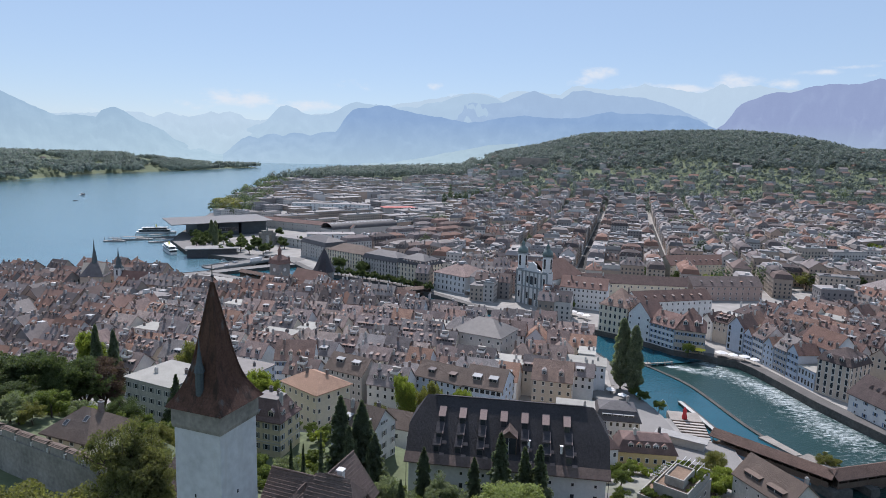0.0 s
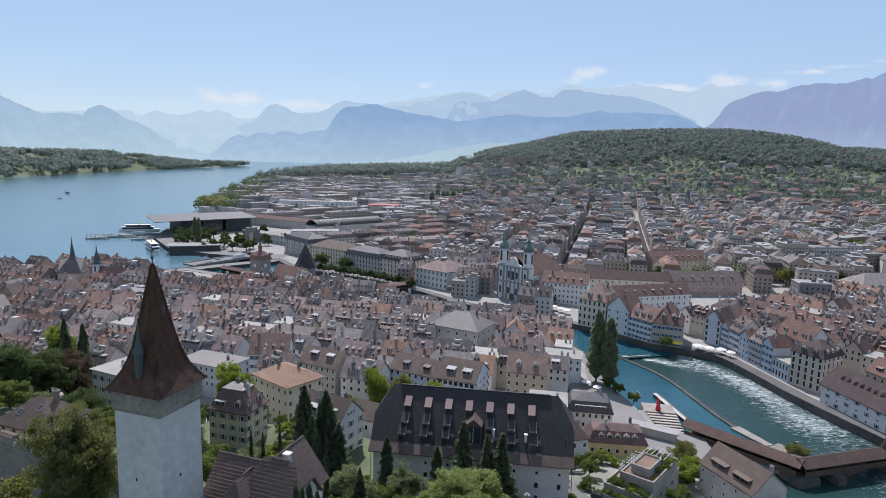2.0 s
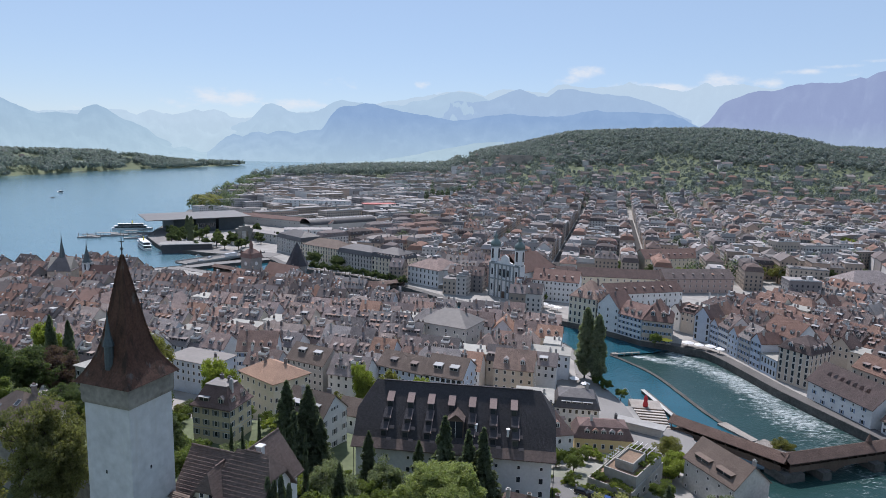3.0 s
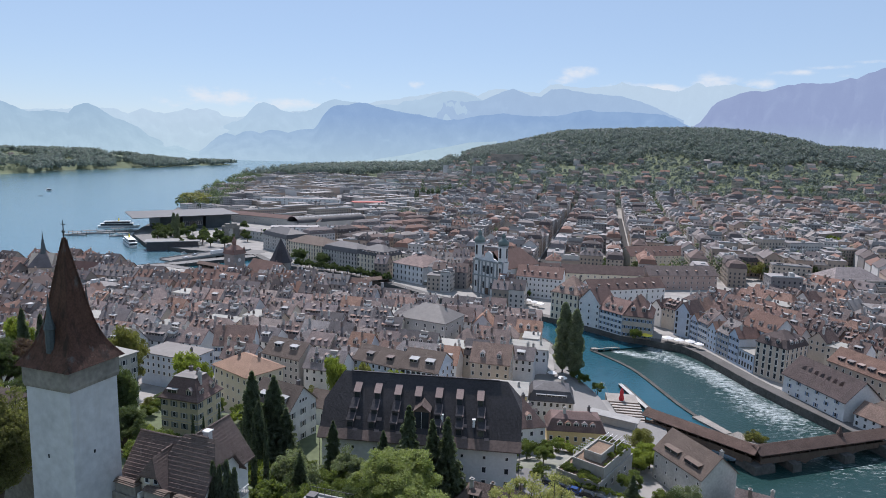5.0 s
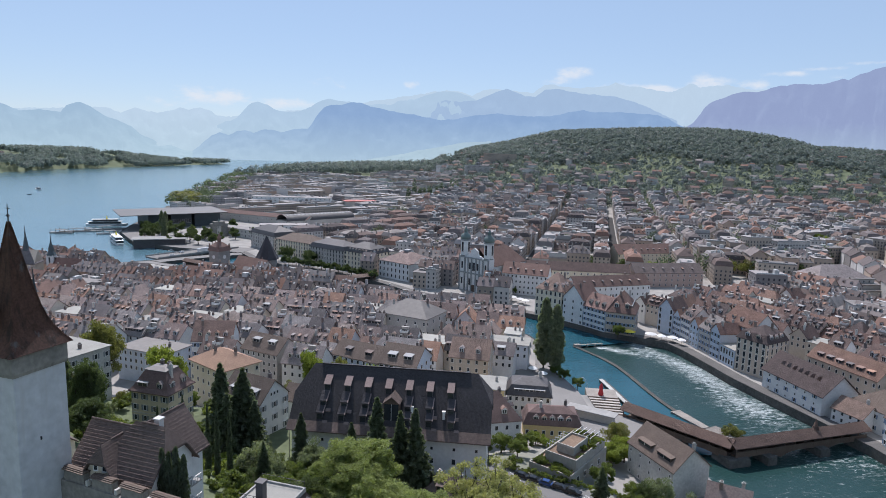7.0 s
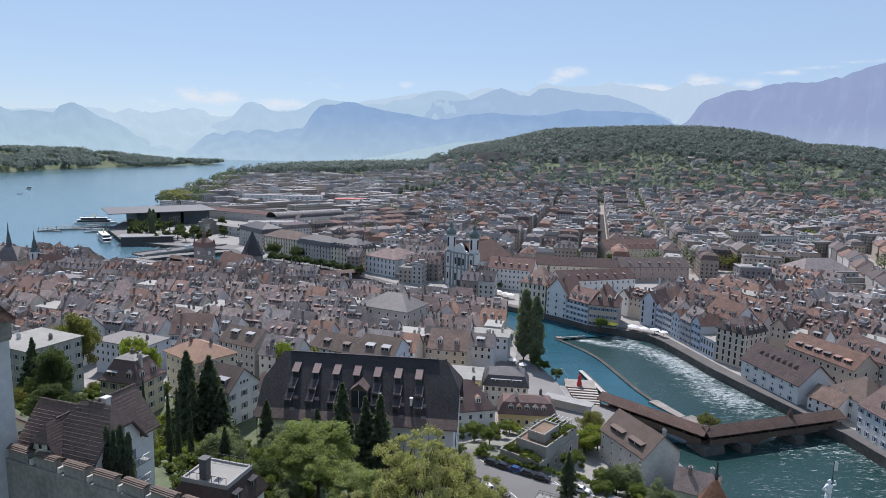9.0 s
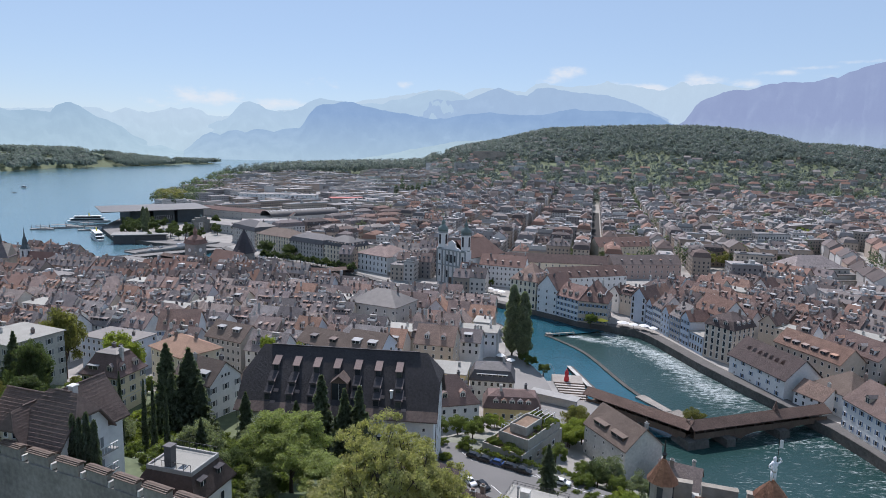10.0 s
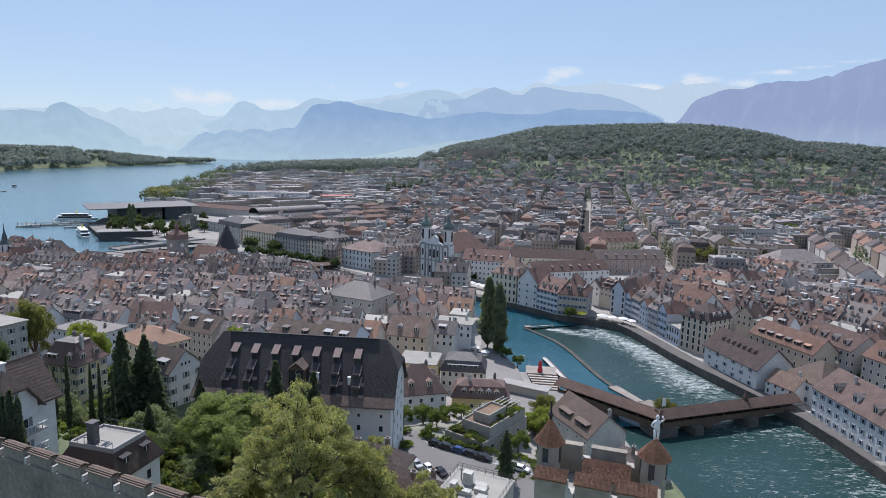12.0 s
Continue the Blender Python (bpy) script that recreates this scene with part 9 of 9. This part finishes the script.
plant_to(GROWN_BRIGHT, -16.6, 206, 30.6, 0.9, 0.8)
plant_to(GROWN_OLIVE, -7, 206, 29.5, 1.7, 0.85)
plant_to(GROWN_BRIGHT, 2.6, 206, 26.5, 2.6, 0.75)
for x, y, s, top in ((-13.6, 84.0, 0.62, 54.6), (-12.6, 83.8, 0.6, 54.2), (-11.6, 83.9, 0.7, 54.9), (-10.4, 83.6, 0.66, 53.9)):
    plant(YEW, x, y, s, x, None, (top - ground_height(x, y)) / (9 * s))
for x, y, s in ((12, 138, 1.25), (17.5, 137, 1.15), (21, 136.5, 1.2), (6, 139, 0.8), (-6, 140, 0.7)):
    plant(SPRUCE, x, y, s, x)
plant(SPRUCE_B, 66, 140.5, 0.85, 0.5)
for i in range(26):
    plant(SHRUB_Y if i % 4 == 0 else SHRUB, 45.5 + 1.35 * i, 163.4 - 0.66 * i + 0.5 * math.sin(i * 1.7), 0.42 + 0.08 * (i % 3), i, 11.2)
for kind, x, y, s, t in ((GREY, -14.0, 130.0, 1.2, 0), (GREY, -9.0, 126.0, 1.0, 1), (GREY, -36.0, 140.0, 1.2, 2), (GREY, -42.0, 148.0, 1.0, 0.6), (GREEN, -30.0, 115.0, 0.9, 1.5), (GREEN, -6.0, 118.0, 1.1, 2.2), (GREEN, -40.0, 118.0, 1.1, 0.3), (GREEN, -45.0, 132.0, 1.2, 1.8),
                         (GREY, -1.0, 134.0, 1.1, 2.4), (GREEN, 0.0, 100.0, 0.8, 0.9), (GREEN, -4.0, 105.0, 0.9, 2.6), (GREEN, -52.0, 150.0, 1.0, 0.5), (GREEN, 50.0, 172.0, 0.8, 0), (GREEN, 46.0, 178.0, 0.9, 1.2), (GREEN, 54.0, 182.0, 0.8, 2.2), (BRIGHT, 58.0, 188.0, 0.6, 0.4),
                         (GREEN, 60.0, 160.0, 0.55, 1.4), (GREEN, 40.0, 176.0, 0.9, 2.8), (BRIGHT, 84.5, 181.5, 1.1, 0.6), (OLIVE, 85.0, 193.0, 0.8, 2.0), (BRIGHT, 79.5, 178.5, 1.0, 1.0), (OAK, 80.5, 148.5, 0.5, 0.7), (GREEN, 76.0, 145.5, 0.8, 1.9), (GREEN, 84.5, 144.5, 0.8, 0.4), (BRIGHT, 84.0, 138.0, 0.75, 2.2), (GREY, 84.0, 150.0, 1.1, 0.3), (GREEN, 78.0, 152.0, 0.8, 1.0), (GREY, 90.0, 143.0, 1.0, 2),
                         (GREEN, 72.0, 160.0, 0.9, 2.5), (GREEN, 66.0, 186.0, 0.6, 1.1), (GREEN, 69.0, 176.0, 0.7, 0.2), (GREEN, 80.0, 255.0, 0.75, 0.1), (GREEN, 84.0, 246.0, 0.7, 1.6), (GREEN, 78.0, 260.0, 0.7, 2.3),
                         (BRIGHT, -10.7, 211.2, 1.3, 0.2), (GREEN, -2.9, 207.9, 1.2, 1.4), (GREEN, 5.9, 205.7, 1.2, 2.6), (BRIGHT, -17.4, 215.3, 1.2, 2.0), (GREEN, -23.4, 214.5, 1.1, 1.0), (OLIVE, -27.1, 220.6, 0.8, 0.5), (GREEN, 122.0, 322.0, 1.0, 0.6),
                         (BRIGHT, 193.5, 477, 2.0, 0.3), (BRIGHT, 201, 482, 1.8, 1.4), (OAK, 180, 506, 0.9, 0.8), (OAK, 161, 524, 0.9, 2.0), (GREEN, 150, 483, 1.6, 2.6), (BEECH, 269.5, 555, 0.8, 0.2), (OLIVE, 312, 548, 1.4, 0.4), (BRIGHT, 450, 693, 2.2, 1.2), (GREEN, 108, 607, 1.9, 0.5), (OAK, -100, 521, 0.9, 1.9), (OAK, 225.6, 498.7, 0.9, 0.2), (OLIVE, 278.6, 503.1, 1.3, 0.4), (OLIVE, 260.9, 506.4, 1.4, 0.9),
                         (BRIGHT, 357.8, 642.8, 2.2, 0.5), (OAK, 320.7, 507.7, 1.0, 0.1), (OAK, 351.1, 517.6, 1.0, 1.6), (GREEN, 215.9, 232.7, 0.9, 0.6), (GREEN, 219.7, 228.6, 0.8, 1.6), (GREEN, 77.5, 416.8, 0.7, 2.2)):
    plant(kind, x, y, s, t)
random.seed(5)
for i in range(210):
    x, y = random.choice(((random.uniform(-40, 0), random.uniform(100, 142)), (random.uniform(40, 92), random.uniform(136, 195)), (random.uniform(-10, 12), random.uniform(88, 130)),
                          (random.uniform(-110, -36), random.uniform(122, 172)), (random.uniform(-70, -20), random.uniform(140, 195)), (random.uniform(18, 60), random.uniform(74, 120))))
    if free(x, y, 1.0) and not (44 < x < 82 and 136 < y < 162 and abs(y - (186 - 0.6 * x)) < 14):
        plant(SHRUB if i % 3 else SHRUB_Y, x, y, random.uniform(0.7, 1.5), i)
random.seed(9)
for i in range(95):
    x, y = random.choice(((random.uniform(-110, -38), random.uniform(124, 176)), (random.uniform(-72, -20), random.uniform(140, 200)), (random.uniform(-12, 10), random.uniform(92, 135)), (random.uniform(20, 60), random.uniform(76, 118))))
    if free(x, y, 2.5):
        plant((GREEN, GREY, GREEN, OLIVE, OAK)[i % 5], x, y, random.uniform(0.6, 1.0) * (0.65 if i % 5 > 2 else 1), i)
# planting on the stepped block's roofs
for i in range(60):
    x, y = random.choice(((random.uniform(-7, -4.4), random.uniform(-12, 12)), (random.uniform(-7, 7), random.uniform(-12.4, -9.6)), (random.uniform(5, 6.9), random.uniform(-8, 11)), (random.uniform(-3.6, 6), random.uniform(4.6, 11.4))))
    low = x < -4.2 or y < -9.3
    p = BLOCK @ Vector((x, y, 4.3 if low else 7.3))
    plant(SHRUB_Y if i % 3 == 0 else SHRUB, p.x, p.y, random.uniform(0.3, 0.62), i, p.z)
plant(OLIVE, 131.5, 210, 0.62, 0.4, -1.2, 0.9)
for i in range(16):
    plant(SHRUB_Y if i % 3 == 0 else SHRUB, 69.5 + 1.1 * i, 144.5 - 0.62 * i + 1.2 * math.sin(i * 2.3), 0.75 + 0.2 * (i % 3), i)
# poplars at the river, and street trees
for x, y, s in ((77.5, 263, 0.9), (73.5, 268, 0.95)):
    plant(POPLAR, x, y, s, x, 3.6)
for i in range(22):
    t = i / 21
    plant(tree_kind(ROUND[0], ROUND[1], ROUND[2], ROUND[3], "tree", "clipped trees along the quay"), -98 + 78 * t, 502 - 51 * t + 4 * math.sin(t * 3.1), 0.95 + 0.2 * (i % 3 == 0), i, 3.1)
plant(OAK, -78, 507, 0.85, 1)
for i, (x, y, s) in enumerate(((-271.1, 648.4, 1.2), (-261.6, 636.0, 1.3), (-280.4, 663.8, 1.2), (-250.1, 625.7, 1.2), (-291.9, 677.2, 1.1), (-217.5, 617.2, 1.3), (-208.0, 629.4, 1.2), (-200.4, 619.0, 1.2), (-177.1, 629.1, 1.1), (-163.5, 643.3, 1.2), (-152.6, 618.6, 1.0), (-211.5, 641.7, 1.2),
                               (-186.2, 647.6, 1.1), (-140.9, 610.2, 1.1))):
    plant(ROUND, x, y, s * 1.35, i, 3.1)
for x, y in ((-244.3, 619.5), (-255.1, 648.2), (-262, 655)):
    plant(POPLAR, x, y, 0.72, x, 3)


M_TOWNLEAF = leaf_material("town_leaves", (.1, .125, .085), 0.7, glow=(1.5, 1.6, 1.0))


random.seed(31)
for i in range(46):
    x, y = random.uniform(-300, -185), random.uniform(585, 705)
    if dry(x, y, 8) and free(x, y, 3) and math.hypot(x + 201, y - 650) > 14:
        plant(ROUND, x, y, random.uniform(1.1, 1.9), i, 3.1)


def woods(name, places, height, leaves, size, mat, seed, label, slim=0.42):
    """Far trees joined: each an uneven rounded crown of sprays that face outwards."""
    rng = np.random.default_rng(seed)
    P = np.array(places, float)
    n = len(P)
    k = np.repeat(np.arange(n), leaves)
    hh = height * rng.uniform(0.6, 1.3, n)
    wide = slim * rng.uniform(0.75, 1.25, n)
    d = rng.normal(size=(len(k), 3))
    d[:, 2] = np.abs(d[:, 2]) - 0.35
    d /= np.linalg.norm(d, axis=1, keepdims=True)
    pos = P[k] + d * rng.uniform(0.72, 1.0, (len(k), 1)) * np.stack([hh[k] * wide[k], hh[k] * wide[k], hh[k] * 0.52], 1) + np.stack([0 * hh[k], 0 * hh[k], hh[k] * 0.48], 1)
    facing = d + rng.normal(size=d.shape) * 0.38 + np.array([0, 0, 0.25])
    facing /= np.linalg.norm(facing, axis=1, keepdims=True)
    stuff(name, leaf_sheet(name, pos, size, mat, seed, 0.0, facing), label, "trees")


def scatter(n, x0, x1, y0, y1, test, seed, shore=0.0):
    rng = np.random.default_rng(seed)
    x, y = rng.uniform(x0, x1, n), rng.uniform(y0, y1, n)
    z = height_field(x, y)
    ok = test(x, y, z) & (~is_water(x, y) | (~is_water(x - shore, y) if shore else False))
    return np.stack([x, y, z], 1)[ok]


def off_avenues(x, y):
    v = (x - 134) * math.cos(TH) - (y - 651) * math.sin(TH)
    return (np.abs(v) > 20) & (np.abs(v - 73) > 20)


woods("hill_forest", scatter(15000, 60, 2100, 1450, 2450, lambda x, y, z: z > 84 + 22 * np.sin(x * 0.013) * np.cos(y * 0.011), 3), 17, 34, 2.6, M_FOREST_HAZED, 5, "dense forest over the hill behind the town")
woods("suburb_trees", scatter(11000, -100, 1900, 1050, 2150, lambda x, y, z: (z > 6) & (z < 120) & (np.sin(x * 0.011 + 1) * np.sin(y * 0.013) > -0.92), 4), 11, 30, 1.9, M_FOREST_HAZED, 6, "garden trees among the hillside houses")
woods("town_trees", scatter(1500, -60, 900, 480, 1300, lambda x, y, z: (np.sin(x * 0.031) * np.sin(y * 0.027 + 0.6) > 0.15) & off_avenues(x, y), 8), 15, 90, 1.1, M_TOWNLEAF, 7, "courtyard trees among the city blocks")
woods("street_trees", scatter(420, 235, 760, 470, 1050, lambda x, y, z: (np.sin(x * 0.043 + 0.8) * np.sin(y * 0.037) > -0.1) & off_avenues(x, y), 18), 17, 110, 1.1, M_TOWNLEAF, 17, "dark street and garden trees among the tenements")
woods("headland_woods", scatter(22000, -2900, -1030, 950, 3250, lambda x, y, z: (np.sin(x * 0.013) * np.sin(y * 0.011 + 1) + 0.5 * np.sin(x * 0.031 + y * 0.02) > -0.48) | (y < 1480), 9, 75), 20, 40, 3.0, M_HEADLAND_HAZED, 8, "wooded headland over the lake")
woods("shore_woods", scatter(2200, -680, 150, 1840, 2700, lambda x, y, z: (y > 1900 + 0.1 * x) & (z < 60), 10), 27, 40, 2.8, M_FOREST_HAZED, 9, "dark trees along the far lake shore", 0.32)
woods("park_trees", scatter(700, -600, -300, 900, 1850, lambda x, y, z: x < np.interp(y, (900, 1200, 1480, 1800), (-310, -370, -430, -470)), 12), 17, 60, 1.7, M_TOWNLEAF, 10, "lakeside park trees")
woods("bathing_park_trees", scatter(70, -398, -350, 945, 1025, lambda x, y, z: x < 0, 13), 17, 220, 1.3, M_LEAF_OLIVE, 11, "olive green park trees beside the concert hall", 0.55)
rng_ = random.Random(3)
woods("poplar_rows", [(x + rng_.uniform(-2, 2), 1195 + (x + 27) * 0.68 + rng_.uniform(-8, 8), 3) for x in range(-30, 200, 10)], 34, 160, 1.6, M_TOWNLEAF, 12, "row of dark poplars in the distance", 0.14)
